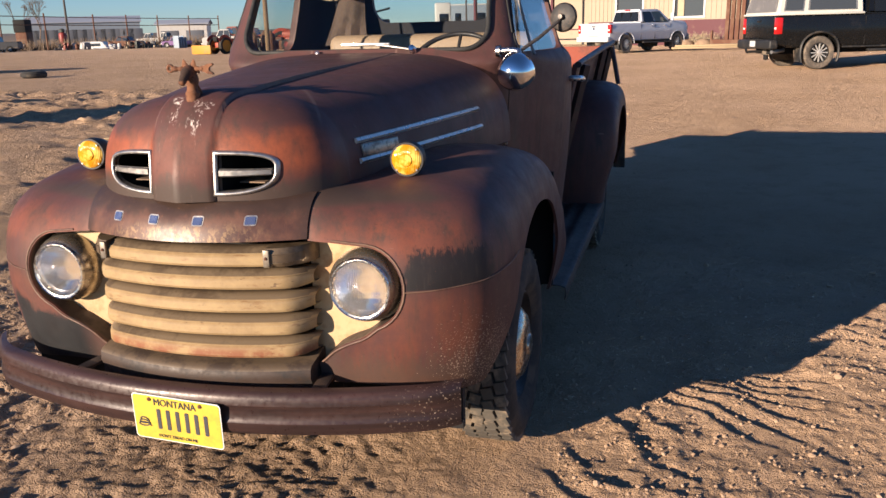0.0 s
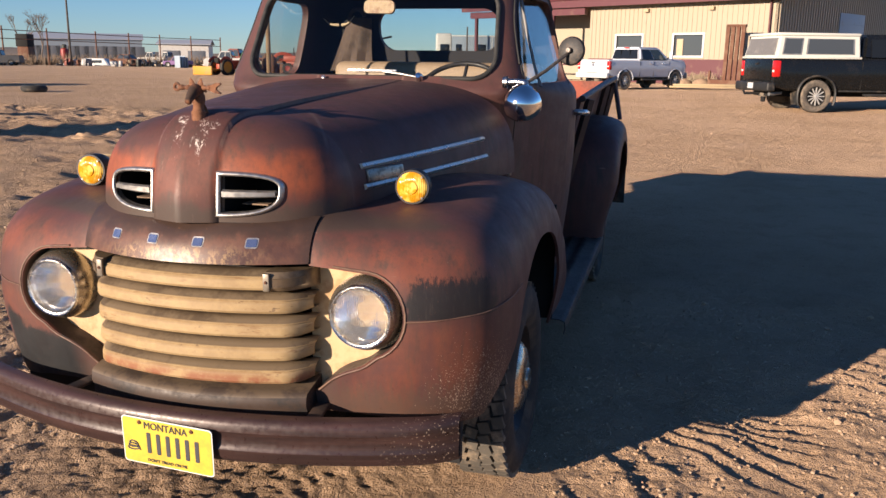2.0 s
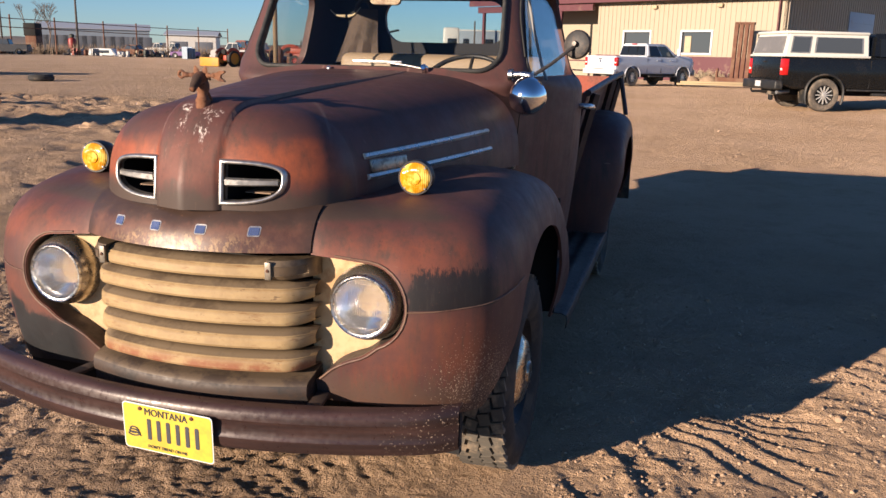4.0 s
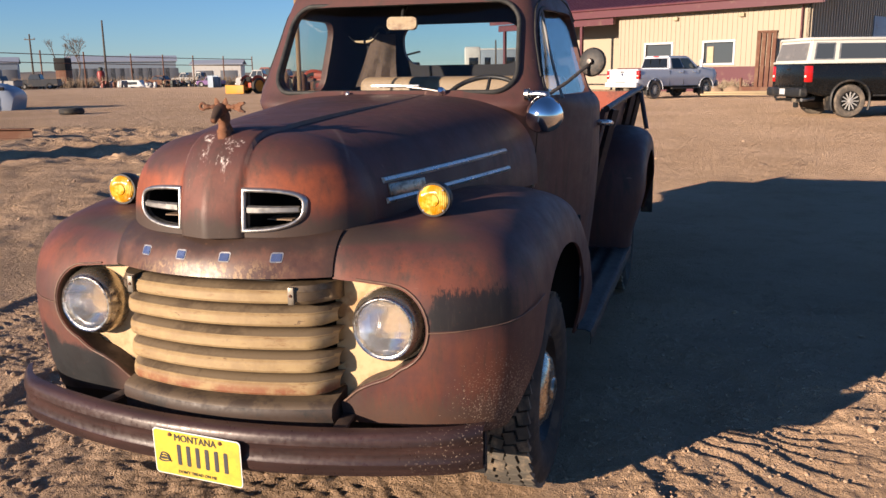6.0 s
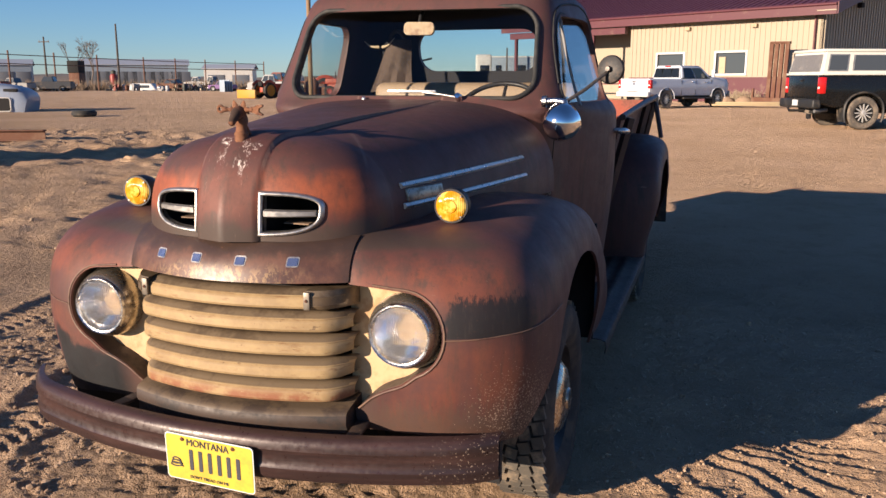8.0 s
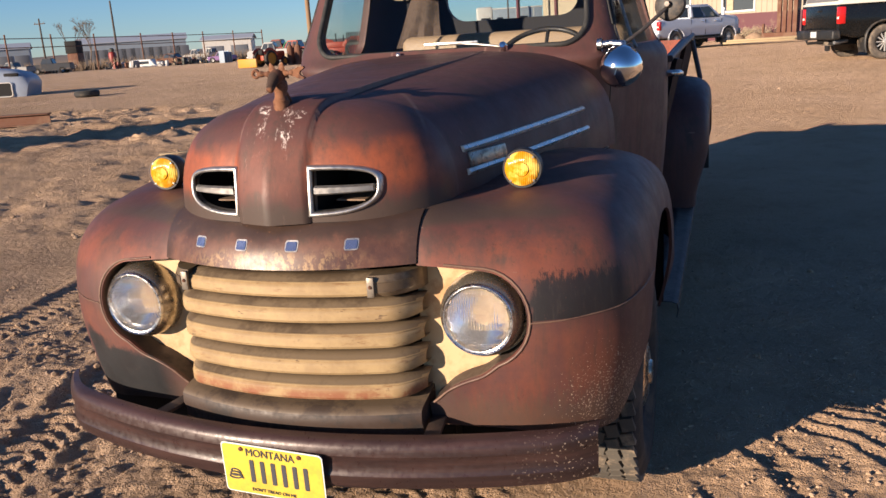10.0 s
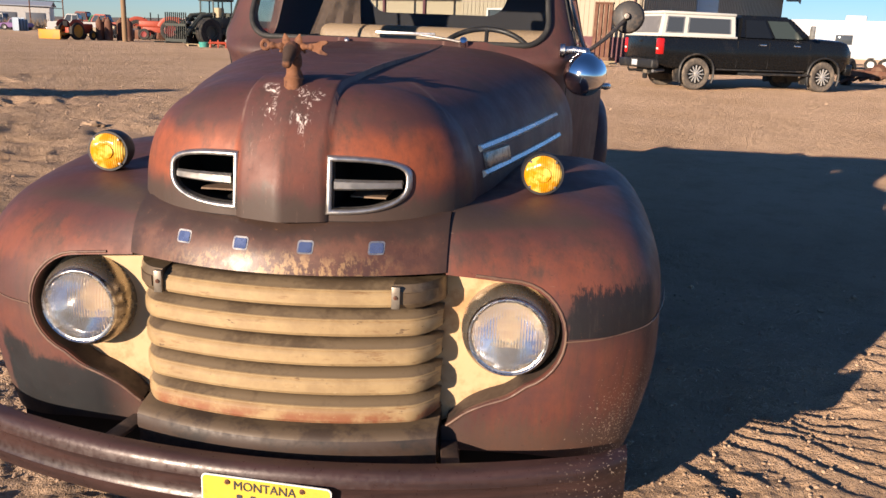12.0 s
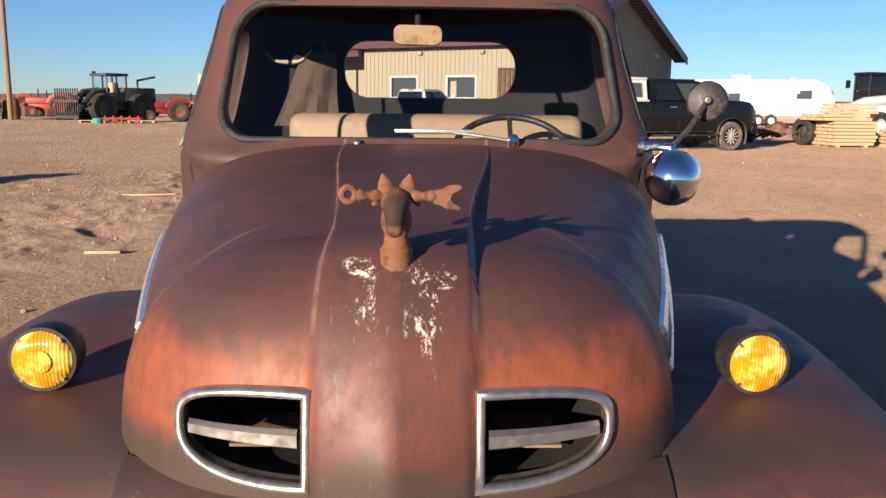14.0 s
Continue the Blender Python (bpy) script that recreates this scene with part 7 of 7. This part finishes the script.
def build_old_vehicle(m, paint, label, kind, length=4.8, height=1.5, second=None, bed=True):
    """An older saloon or pickup seen far off."""
    t = thing("old_car" if not bed else "old_pickup", m, label, kind)
    h, L = height, length
    out = [(0, 0.42), (0, h * 0.60), (0.1, h * 0.64), (L * 0.40, h * 0.64), (L * 0.70, h * 0.64), (L - 0.1, h * 0.60), (L, h * 0.5), (L, 0.42), (L - 0.3, 0.34), (0.3, 0.34)]
    body_shell(t, "body", out, 0.88, paint, (L * 0.2, L * 0.8), 0.42, 0.05)
    xs = ((L * 0.40, L * 0.72), (L * 0.44, L * 0.64)) if bed else ((L * 0.20, L * 0.70), (L * 0.30, L * 0.60))
    cab_glass(t, xs, h * 0.62, h, 0.82, 0.12, second or paint, "grey_glass", pillars=(0.5,))
    for x in (L * 0.2, L * 0.8):
        for sd in (-1, 1):
            wheel_at(t, x, sd * 0.76, 0.36, 0.2, sd, 0, 0.55, "grey_steel")
    part("front_bumper", block(L - 0.02, L + 0.1, -0.85, 0.85, 0.45, 0.6, 0.03), "alloy", t)
    part("grille", block(L - 0.02, L + 0.03, -0.7, 0.7, 0.65, h * 0.55, 0.02), "grey_steel", t)
    for sd in (-1, 1):
        part("headlamp", lathe(((0.1, -0.03), (0.09, 0.03), (0.01, 0.05)), 12, "x"), "white_paint", t).location = (L, sd * 0.65, 0.78)
    if bed:
        part("bed_floor", block(0.1, L * 0.38, -0.75, 0.75, h * 0.63, h * 0.66), "dark", t)
    return t


plain("dark_faded", (0.035, 0.038, 0.045), 0.5, amount=0.4)
plain("faded_red", (0.20, 0.045, 0.03), 0.6, amount=0.45)
plain("faded_grey", (0.20, 0.20, 0.20), 0.6, amount=0.4)
plain("white_dusty", (0.46, 0.45, 0.43), 0.55, amount=0.35)
build_old_vehicle(place(-76.8, 102.8, 8), "brown_rust", "rusty brown old saloon car by the fence", "car", 4.8, 1.65, bed=False)
build_old_vehicle(place(-79.8, 88.8, 205), "dark_faded", "dark old pickup with a pale front", "pickup", 5.3, 1.95)
build_old_vehicle(place(-78.4, 76.4, 190), "faded_red", "faded red old truck by the fence", "truck", 5, 1.9)
build_old_vehicle(place(-80.6, 82.6, 188), "faded_grey", "grey old flatbed truck by the fence", "truck", 4.6, 1.7)
build_old_vehicle(place(-81.3, 123.0, 195), "white_dusty", "white old truck behind the fence", "truck", 4.6, 2.2)
build_old_vehicle(place(-80.6, 125.7, 175), "white_dusty", "white old van behind the fence", "truck", 4.2, 2.3)
build_old_vehicle(place(-62.1, 99.6, 190), "purple_paint", "purple old car in the row", "car", 3.6, 1.4, bed=False)
build_old_vehicle(place(-39.9, 75.4, 196), "white_dusty", "white old pickup with a green hood", "pickup", 4.8, 1.9)
build_old_vehicle(place(-40.2, 79.8, 200), "green_paint", "green old truck in the row", "truck", 4.4, 1.9)
build_old_vehicle(place(-41.1, 79.3, 190), "faded_red", "faded red old truck in the row", "truck", 5, 2.2)
build_old_vehicle(place(-38.6, 78.4, 185), "orange_red", "orange-red old truck in the row", "truck", 5.2, 2)
build_old_vehicle(place(-25.5, 68.0, 185), "white_dusty", "white old pickup behind the tractors", "pickup", 5.0, 1.8)
build_old_vehicle(place(-13.5, 62.0, 180), "dark_faded", "dark old car behind the tractors", "car", 4.8, 1.6, bed=False)
build_old_vehicle(place(-9.0, 60.0, 180), "faded_red", "faded red old car behind the tractors", "car", 4.8, 1.5, bed=False)


def build_house_trailer():
    """A tall white-fronted house trailer with a drab box behind it."""
    t = thing("house_trailer", place(-22.05, 79.5, 15), "white-fronted house trailer with a drab grey box body", "trailer")
    nose = part("nose_cap", block(0, 1.62, 0, 2.4, 0.7, 3.90, 0.22, 4), "white_dusty", t, "white rounded nose cap")
    part("window", block(0.45, 1.38, -0.02, 0.03, 2.1, 2.85, 0.04), "dark_glass", nose)
    box = part("box_body", block(1.6, 6.4, 0.05, 2.4, 0.7, 3.62, 0.05), "shed_wall", t, "drab grey box body")
    part("roof_edge", block(1.55, 6.5, 0.0, 2.45, 3.60, 3.72, 0.03), "white_dusty", box)
    for x0, x1 in ((2.0, 2.6), (4.05, 5.0)):
        part("window", block(x0, x1, 0.02, 0.07, 2.1, 2.85, 0.03), "dark_glass", box)
    for x in (1.5, 3.9, 5.6):
        part("stud", block(x - 0.03, x + 0.03, 0.025, 0.06, 0.75, 3.58), "white_dusty", box)
    part("skirt", block(0.3, 6.2, 0.25, 2.2, 0.35, 0.72), "dark", t)
    for x in (3.4, 4.4):
        for y in (0.25, 2.2):
            part("wheel", lathe(((0.02, -0.12), (0.30, -0.11), (0.40, -0.06), (0.40, 0.06), (0.30, 0.11), (0.02, 0.12)), 20), "rubber", t).location = (x, y, 0.40)




def build_scrap():
    t = thing("gas_tank", place(-86.7, 105.2) @ Matrix.Diagonal((0.62, 0.62, 0.74, 1)), "upright red painted steel tank", "tank")
    part("shell", lathe(((0.01, 0.25), (0.75, 0.3), (0.9, 0.6), (0.9, 2.9), (0.75, 3.25), (0.25, 3.4), (0.01, 3.42)), 24, "z"), "red_paint", t)
    part("valve", lathe(((0.01, 3.35), (0.55, 3.4), (0.6, 3.9), (0.3, 4.1), (0.01, 4.1)), 14, "z"), "olive", t)
    for a in (0, 2.1, 4.2):
        part("leg", tube([(0.7 * math.cos(a), 0.7 * math.sin(a), 0), (0.7 * math.cos(a), 0.7 * math.sin(a), 0.5)], 0.08, 6), "brown_rust", t)
    w = thing("truck_topper", place(-82.8, 104.5, 12), "white truck topper lying on the ground", "topper")
    body_shell(w, "shell", [(0, 0), (0.25, 1.05), (3.3, 1.05), (4.1, 0.0)], 0.85, "white_paint", (), 0.4, 0.1)
    part("side_window", block(0.8, 3.0, -0.87, -0.84, 0.4, 0.8, 0.02), "grey_glass", w)
    d = thing("door_panels", place(-59.3, 92.0, 60), "pale blue car doors leaning in a pile", "car door")
    for k in range(4):
        part("panel", block(0.35 * k, 0.35 * k + 0.08, -0.7, 0.7, 0, 1.5 - 0.2 * (k % 2), 0.03), "pale_blue", d)
    # cylinders stood on end beside the pole
    for k, (x, y, r, h) in enumerate(((-26.9, 50.0, 0.22, 1.35), (-26.9, 50.6, 0.26, 1.30), (-26.3, 50.0, 0.24, 1.35), (-24.9, 49.8, 0.26, 1.3), (-26.0, 51.0, 0.28, 1.35), (-25.3, 50.6, 0.3, 1.3))):
        b = thing("steel_cylinder", place(x, y), "rusty steel cylinder standing on end", "cylinder", "cylinders by the pole")
        part("shell", lathe(((0.01, 0.0), (r, 0.02), (r, h - 0.25), (r * 0.7, h - 0.08), (r * 0.25, h), (0.01, h)), 16, "z"), "brown_rust", b)
        part("collar", lathe(((r * 0.3, h - 0.04), (r * 0.3, h + 0.1), (0.01, h + 0.1)), 10, "z"), "brown_rust", b)
    rnd = random.Random(11)
    kinds = ("brown_rust", "grey_steel", "dark_faded", "white_dusty", "faded_red", "brown_rust", "olive", "tan_canvas", "brown_rust", "dark_faded")
    # heaps along the fence line
    spots = []
    for k in range(34):
        u = (k + rnd.uniform(0.1, 0.9)) / 34
        spots.append((-97 + 49 * u + rnd.uniform(-2, 2), 86 + 26 * u + rnd.uniform(-2, 16)))
    spots += [(-40 + 2.2 * k, 62 + rnd.uniform(0, 8)) for k in range(9)]
    for k, (x, y) in enumerate(spots):
        h = thing("scrap_heap", place(x, y, rnd.uniform(0, 90)), "heap of rusty machine parts and scrap", "scrap", "scrap along the fence")
        for q in range(8):
            c = rnd.choice(kinds)
            px0, py0, w0, z0 = rnd.uniform(-1.6, 1.6), rnd.uniform(-0.8, 0.8), rnd.uniform(0.12, 0.55), rnd.uniform(0.2, 1.0)
            ob = part("piece", block(-w0, w0, -w0 * 0.5, w0 * 0.5, 0, z0, 0.05), c, h)
            ob.location, ob.rotation_euler = (px0, py0, 0), (rnd.uniform(-0.15, 0.15), rnd.uniform(-0.15, 0.15), rnd.uniform(0, 3))
        part("bar", tube([(-1.2, 0, 0.1), (0.2, 0.3, 0.9), (1.3, -0.2, 0.4)], 0.06, 6), "brown_rust", h)
        if k % 3 == 0:
            part("tyre", lathe(((0.25, -0.1), (0.4, -0.13), (0.48, -0.08), (0.48, 0.08), (0.4, 0.13), (0.25, 0.1)), 18, "x"), "rubber", h).location = (0.6, -0.9, 0.48)


build_scrap()


def build_fence():
    t = thing("pipe_fence", pose(0, 0, 0), "rusty pipe fence with tall posts", "fence")
    pts = []
    for x, y in ((-81.6, 72.9), (-82.3, 81.0), (-82.7, 89.0), (-82.7, 97.1), (-82.8, 107.4), (-82.0, 114.2), (-81.0, 121.0), (-80.1, 128.8), (-78.9, 136.5)):
        z = float(rise(np.array(y)))
        pts.append((x, y, z))
        part("post", tube([(x, y, z), (x, y, z + 5.0)], 0.10, 8), "brown_rust", t)
    for dz in (3.4, 4.5):
        part("rail", tube([(x, y, z + dz) for x, y, z in pts], 0.06, 6), "brown_rust", t)


build_fence()


def build_weeds():
    """Dry brush along the fence."""
    rnd = random.Random(17)
    V, F = [], []
    for k in range(2600):
        u = rnd.random()
        c = rnd.choice((0.06, 0.2, 0.33, 0.36, 0.52, 0.66, 0.7, 0.86, rnd.random()))
        u = 0.7 * c + 0.3 * u if rnd.random() < 0.7 else u
        x, y = -100 + 46 * u + rnd.uniform(-1, 1), 88 + 52 * u + rnd.uniform(-3, 3)
        z, h, r = float(rise(np.array(y))), rnd.uniform(0.4, 1.9), rnd.uniform(0.04, 0.12)
        dx, dy = rnd.uniform(-0.5, 0.5), rnd.uniform(-0.5, 0.5)
        b = len(V)
        V += [(x - r, y, z), (x + r, y, z), (x, y + r, z), (x + dx, y + dy, z + h)]
        F += [(b, b + 1, b + 3), (b + 1, b + 2, b + 3), (b + 2, b, b + 3)]
    me = bpy.data.meshes.new("dry_weeds")
    me.from_pydata(V, [], F)
    me.materials.append(M["weed"])
    tagged(new("dry_weeds", me), "dry grey-brown weeds and brush along the fence", "weeds", kind="stuff")


M["weed"] = worn("dry_stems", (0.15, 0.105, 0.07), (0.075, 0.055, 0.04), 0.6, 0.9, amount=0.5, grain=5, bump=0)
build_weeds()


def build_shed(x, y, turn, L, W, H, wall_mat, label, openings=0):
    t = thing("long_shed", pose(x, y, float(rise(np.array(y))) - 0.3, 0, 0, turn), label, "shed")
    part("wall", block(-L / 2, L / 2, 0, W, 0, H), wall_mat, t)
    q = [(-L / 2 - 0.4, -0.4, H), (L / 2 + 0.4, -0.4, H), (L / 2 + 0.4, W / 2, H + W * 0.12), (-L / 2 - 0.4, W / 2, H + W * 0.12)]
    slab(t, "roof", q, 0.15, "shed_roof")
    q = [(-L / 2 - 0.4, W / 2, H + W * 0.12), (L / 2 + 0.4, W / 2, H + W * 0.12), (L / 2 + 0.4, W + 0.4, H), (-L / 2 - 0.4, W + 0.4, H)]
    slab(t, "roof", q, 0.15, "shed_roof")
    V = [(0, 0, H), (0, W, H), (0, W / 2, H + W * 0.12)]
    for xx in (-L / 2, L / 2 - 0.1):
        part("gable", mesh_from([(xx + d, y2, z2) for d in (0, 0.1) for _, y2, z2 in V], [(0, 1, 2), (5, 4, 3), (0, 3, 4, 1), (1, 4, 5, 2), (2, 5, 3, 0)], smooth=False), wall_mat, t)
    for k in range(openings):
        xx = -L / 2 + L * (k + 0.5) / openings
        part("door", block(xx - 1.6, xx + 1.6, -0.12, 0.02, 0, H * 0.72, 0.02), "shed_door", t)


build_house_trailer()
build_shed(-137.5, 175.0, 36, 25.5, 12, 5.6, "shed_wall", "long pale shed with many doors far off", 12)
build_shed(-174.0, 158.0, 42, 30, 12, 5.6, "shed_wall", "long pale shed far off", 8)
build_shed(-91.6, 144.6, 24, 9.4, 7, 4.1, "white_dusty", "white metal shed far off", 2)
build_shed(-2.0, 118, 0, 22, 12, 5.0, "white_dusty", "white metal shed far off", 4)
box = thing("rusty_container", place(-92.3, 101.7, 15), "rusty steel container with a dark hood", "container")
part("lower_box", block(0.3, 1.9, 0, 2.0, 0, 2.6, 0.04), "brown_rust", box)
part("hood_box", block(0.2, 1.9, -0.1, 2.0, 2.6, 4.4, 0.03), "dark", box)


def build_poles():
    for x, y, h, r, name, label in ((-24.6, 48.7, 14.0, 0.16, "utility_pole", "tall weathered wooden utility pole"), (-80.45, 98.75, 9.3, 0.16, "utility_pole", "bare wooden pole behind the fence"), (-114.8, 121.7, 9.3, 0.18, "utility_pole", "far wooden utility pole with a crossarm"), (-18.6, 78.5, 4.45, 0.10, "utility_pole", "bare far wooden pole"), (-9.0, 92.0, 6.0, 0.12, "utility_pole", "bare far wooden pole")):
        t = thing(name, place(x, y), label, "pole")
        part("shaft", tube([(0, 0, -0.2), (0, 0, h * 0.5), (0, 0, h)], (r, r * 0.9, r * 0.7), 10), "pole_wood" if y < 60 else "far_wood", t)
        if 119 < y < 140 or y < 60:
            part("crossarm", block(-1.2, 1.2, -0.08, 0.08, h - 1.0, h - 0.85), "far_wood", t)
            for k in (-1.0, 0, 1.0):
                part("insulator", lathe(((0.07, 0), (0.09, 0.12), (0.03, 0.25)), 8, "z"), "grey_steel", t).location = (k, 0, h - 0.85)
        if y < 60:
            part("transformer", lathe(((0.01, 0), (0.24, 0.02), (0.24, 0.8), (0.01, 0.9)), 14, "z"), "grey_steel", t).location = (0.42, 0, h - 3.2)


build_poles()


M["twig"] = worn("grey_bark", (0.20, 0.15, 0.11), (0.12, 0.09, 0.07), 8, 0.9)


def build_tree(m, h, label, seed, name="bare_tree"):
    rnd = random.Random(seed)
    t = thing(name, m, label, "tree")
    limbs = []

    def grow(p, d, ln, r, depth):
        q = p + d * ln * 0.5 + Vector((rnd.uniform(-1, 1), rnd.uniform(-1, 1), 0)) * ln * 0.06
        e = q + (d + Vector((rnd.uniform(-1, 1), rnd.uniform(-1, 1), rnd.uniform(0, 0.5))) * 0.18).normalized() * ln * 0.5
        limbs.append((depth, tube([tuple(p), tuple(q), tuple(e)], (r, r * 0.85, r * 0.65), 6 if depth < 3 else 4)))
        if depth < 5:
            for _ in range(3 if depth < 4 else 4):
                nd = (d + Vector((rnd.uniform(-1, 1), rnd.uniform(-1, 1), rnd.uniform(-0.1, 0.7))) * 0.52).normalized()
                grow(e, nd, ln * rnd.uniform(0.58, 0.78), r * 0.6, depth + 1)

    grow(Vector((0, 0, -0.1)), Vector((0.05, 0, 1)), h * 0.3, h * 0.013, 0)
    part("trunk", joined(*[me for d, me in limbs if d < 2]), "twig", t)
    part("branches", joined(*[me for d, me in limbs if d >= 2]), "twig", t)
    return t


build_tree(place(-98.2, 110.0), 9.6, "leafless cottonwood tree behind the fence", 3)
build_tree(place(-97.5, 112.8), 9.4, "leafless tree behind the fence", 5)


def build_left_yard():
    c = thing("car_shell", place(-24.9, 22.9, 24), "pale blue cut-off car body lying on the dirt", "car body")
    P = []
    for x, zt, w in ((-2.2, 0.86, 0.70), (-1.6, 1.00, 0.76), (-0.8, 1.08, 0.80), (0.2, 1.06, 0.80), (0.9, 0.98, 0.79), (1.3, 0.88, 0.77), (1.52, 0.74, 0.74), (1.60, 0.60, 0.72)):
        side = ((1.0, 0.0), (1.02, 0.25), (1.0, 0.5), (0.95, 0.72), (0.86, 0.87), (0.70, 0.96), (0.4, 1.0))
        P.append([(x - 0.16 * (1 - h), -w * f, zt * h) for f, h in side] + [(x - 0.16 * (1 - h), w * f, zt * h) for f, h in side[::-1]])
    V, F = sheet(np.array(P), close_v=True)
    F += [tuple(range(14)), tuple(range(len(V) - 14, len(V)))]
    part("shell", mesh_from(V, F, angle=50), "shell_blue", c)
    part("window_opening", prism(rounded(-1.75, 0.98, 0.06, 0.50, 0.08, 4), -0.825, -0.78, "y"), "dark", c)
    ring = [(x, -0.83, z) for x, z in rounded(-1.78, 1.01, 0.03, 0.53, 0.09, 5)]
    part("window_frame", tube(ring, 0.022, 6, True), "alloy", c)
    part("slot", block(0.75, 1.25, -0.74, -0.60, 0.74, 0.86, 0.03), "dark", c)
    t = thing("loose_tyre", place(-18.75, 20.75, 10), "worn black tyre lying flat on the dirt", "tyre")
    part("tyre", lathe(((0.22, 0.0), (0.34, 0.0), (0.40, 0.06), (0.40, 0.15), (0.34, 0.21), (0.22, 0.21), (0.20, 0.1), (0.22, 0.0)), 28, "z"), "rubber", t)
    b = thing("steel_beam", place(-13.4, 12.4, 20), "rusty steel beam lying on the dirt", "beam")
    part("flange", block(-1.4, 0.7, -0.10, 0.10, 0.24, 0.27, 0.004), "brown_rust", b)
    part("flange", block(-1.4, 0.7, -0.10, 0.10, 0.02, 0.05, 0.004), "brown_rust", b)
    part("web", block(-1.4, 0.7, -0.012, 0.012, 0.05, 0.24), "brown_rust", b)
    rnd = random.Random(8)
    for x, y, r, label in ((-8.4, 10.05, 0.18, "pale heaped clod of dried mud"), (-12.6, 15.0, 0.13, "dark clod of dried mud"), (-5.4, 9.0, 0.12, "small clod of dried mud"), (2.2, 10.8, 0.07, "pale stone lying on the dirt")):
        k = thing("mud_clod", place(x, y, 0, -0.02), label, "clod")
        m = bmesh.new()
        bmesh.ops.create_icosphere(m, subdivisions=3, radius=1)
        for v in m.verts:
            n = noise.noise(v.co * 2.1 + Vector((x, y, 0))) * 0.45 + noise.noise(v.co * 5 + Vector((y, x, 0))) * 0.2
            v.co = (v.co.x * r * 1.35 * (1 + n), v.co.y * r * (1 + n), max(-0.02, v.co.z * r * 0.62 * (1 + n)))
        part("clod", m, "clod", k)
    for x, y, turn, ln in ((-4.1, 11.2, 15, 0.75), (-3.2, 7.1, 8, 0.34), (-6.5, 8.3, 40, 0.4), (-2.6, 5.2, 60, 0.2)):
        k = thing("wood_scrap", place(x, y, turn, 0.015), "splintered scrap of pale wood on the dirt", "wood scrap", "scraps of wood")
        part("splinter", block(-ln / 2, ln / 2, -0.03, 0.03, 0, 0.03, 0.008), "pale_lumber", k)
        part("splinter", block(-ln / 3, ln / 2.5, 0.03, 0.06, 0, 0.02, 0.006), "tan_canvas", k)
    # an unseen log on trestles, added only to throw the long shadow
    g = thing("shadow_log", pose(-12.5, 5.1, 0), "unseen log on trestles added to throw a long shadow", "log")
    part("log", tube(spline(((0, 0, 2.16), (-2.2, -2.0, 2.22), (-5.0, -4.5, 2.25), (-8.0, -7.2, 2.2)), 24), np.linspace(0.50, 0.78, 24), 14), "pole_wood", g)
    for k in range(7):
        part("broken_branch", tube([(-0.4 * k, -0.36 * k, 2.17), (0.7 - 0.4 * k, 0.5 + 0.2 * (k % 3) - 0.36 * k, 2.16 + 0.22 * (k % 3 - 1))], (0.035, 0.008), 6), "pole_wood", g)
    for u in (-5.0, -7.5):
        for dx in (-0.5, 0.5):
            part("trestle_leg", tube([(u + dx, u * 0.9 - dx, 0.0), (u, u * 0.9, 2.0)], 0.06, 6), "pole_wood", g)


plain("shell_blue", (0.27, 0.31, 0.38), 0.35, amount=0.2)
build_left_yard()


def build_ridge():
    """Low bare rise and scrub line closing the distance."""
    xs = np.linspace(-420, 420, 160)
    P = []
    for x in xs:
        h = 2.6 + 1.6 * noise.noise(Vector((x * 0.012, 3, 0))) + 0.9 * noise.noise(Vector((x * 0.08, 7, 0)))
        P.append([(x, 330 - abs(x) * 0.2, 0.0), (x, 345 - abs(x) * 0.2, 1.0 + h * 0.7), (x, 380 - abs(x) * 0.2, 1.0 + h), (x, 460 - abs(x) * 0.2, 0.0)])
    V, F = sheet(np.array(P))
    me = mesh_from(V, F)
    me.materials.append(M["scrub"])
    tagged(new("backdrop", me), "low brown scrub rise on the horizon", "hills", kind="structure")


M["scrub"] = worn("far_scrub", (0.20, 0.16, 0.125), (0.13, 0.115, 0.10), 0.05, 0.95, grain=0.6, bump=0)
build_ridge()


def build_cab_clutter():
    j = thing("hanging_jacket", pose(-0.415, 2.49, 1.665), "brown cloth jacket hung at the rear window", "jacket")
    P = []
    for u in np.linspace(0, 1, 14):
        w = 0.06 + 0.075 * u
        line = []
        for a in np.linspace(-1, 1, 12):
            fold = 0.012 * math.sin(a * 9 + u * 3) * u
            line.append((a * w - 0.06 * u, -0.03 - 0.03 * (1 - a * a) + fold, 0.14 - 0.30 * u))
        P.append(line)
    V, F = sheet(np.array(P))
    baked(part("cloth", mesh_from(V, F), "cloth", j), 0.012, 1)
    a = np.linspace(0.3, 3.3, 14)
    part("hood_loop", tube(np.stack([-0.02 + 0.045 * np.cos(a), -0.04 + 0 * a, 0.13 + 0.06 * np.sin(a)], 1), 0.012, 8), "cloth", j)
    h = thing("horn_pair", pose(-0.545, 2.44, 1.765), "pale curved horns hung on a hook", "horns")
    part("horn", tube(spline(((0, 0, 0), (-0.05, -0.01, 0.005), (-0.09, -0.01, 0.035)), 10), np.linspace(0.009, 0.002, 10), 8), "tan_canvas", h)
    part("horn", tube(spline(((0.02, 0, 0), (0.06, -0.01, 0.01), (0.10, -0.01, 0.05)), 10), np.linspace(0.009, 0.002, 10), 8), "tan_canvas", h)
    part("hook", tube([(0.01, 0.12, 0.0), (0.01, 0.0, 0.0)], 0.006, 6), "dark", h)


build_cab_clutter()
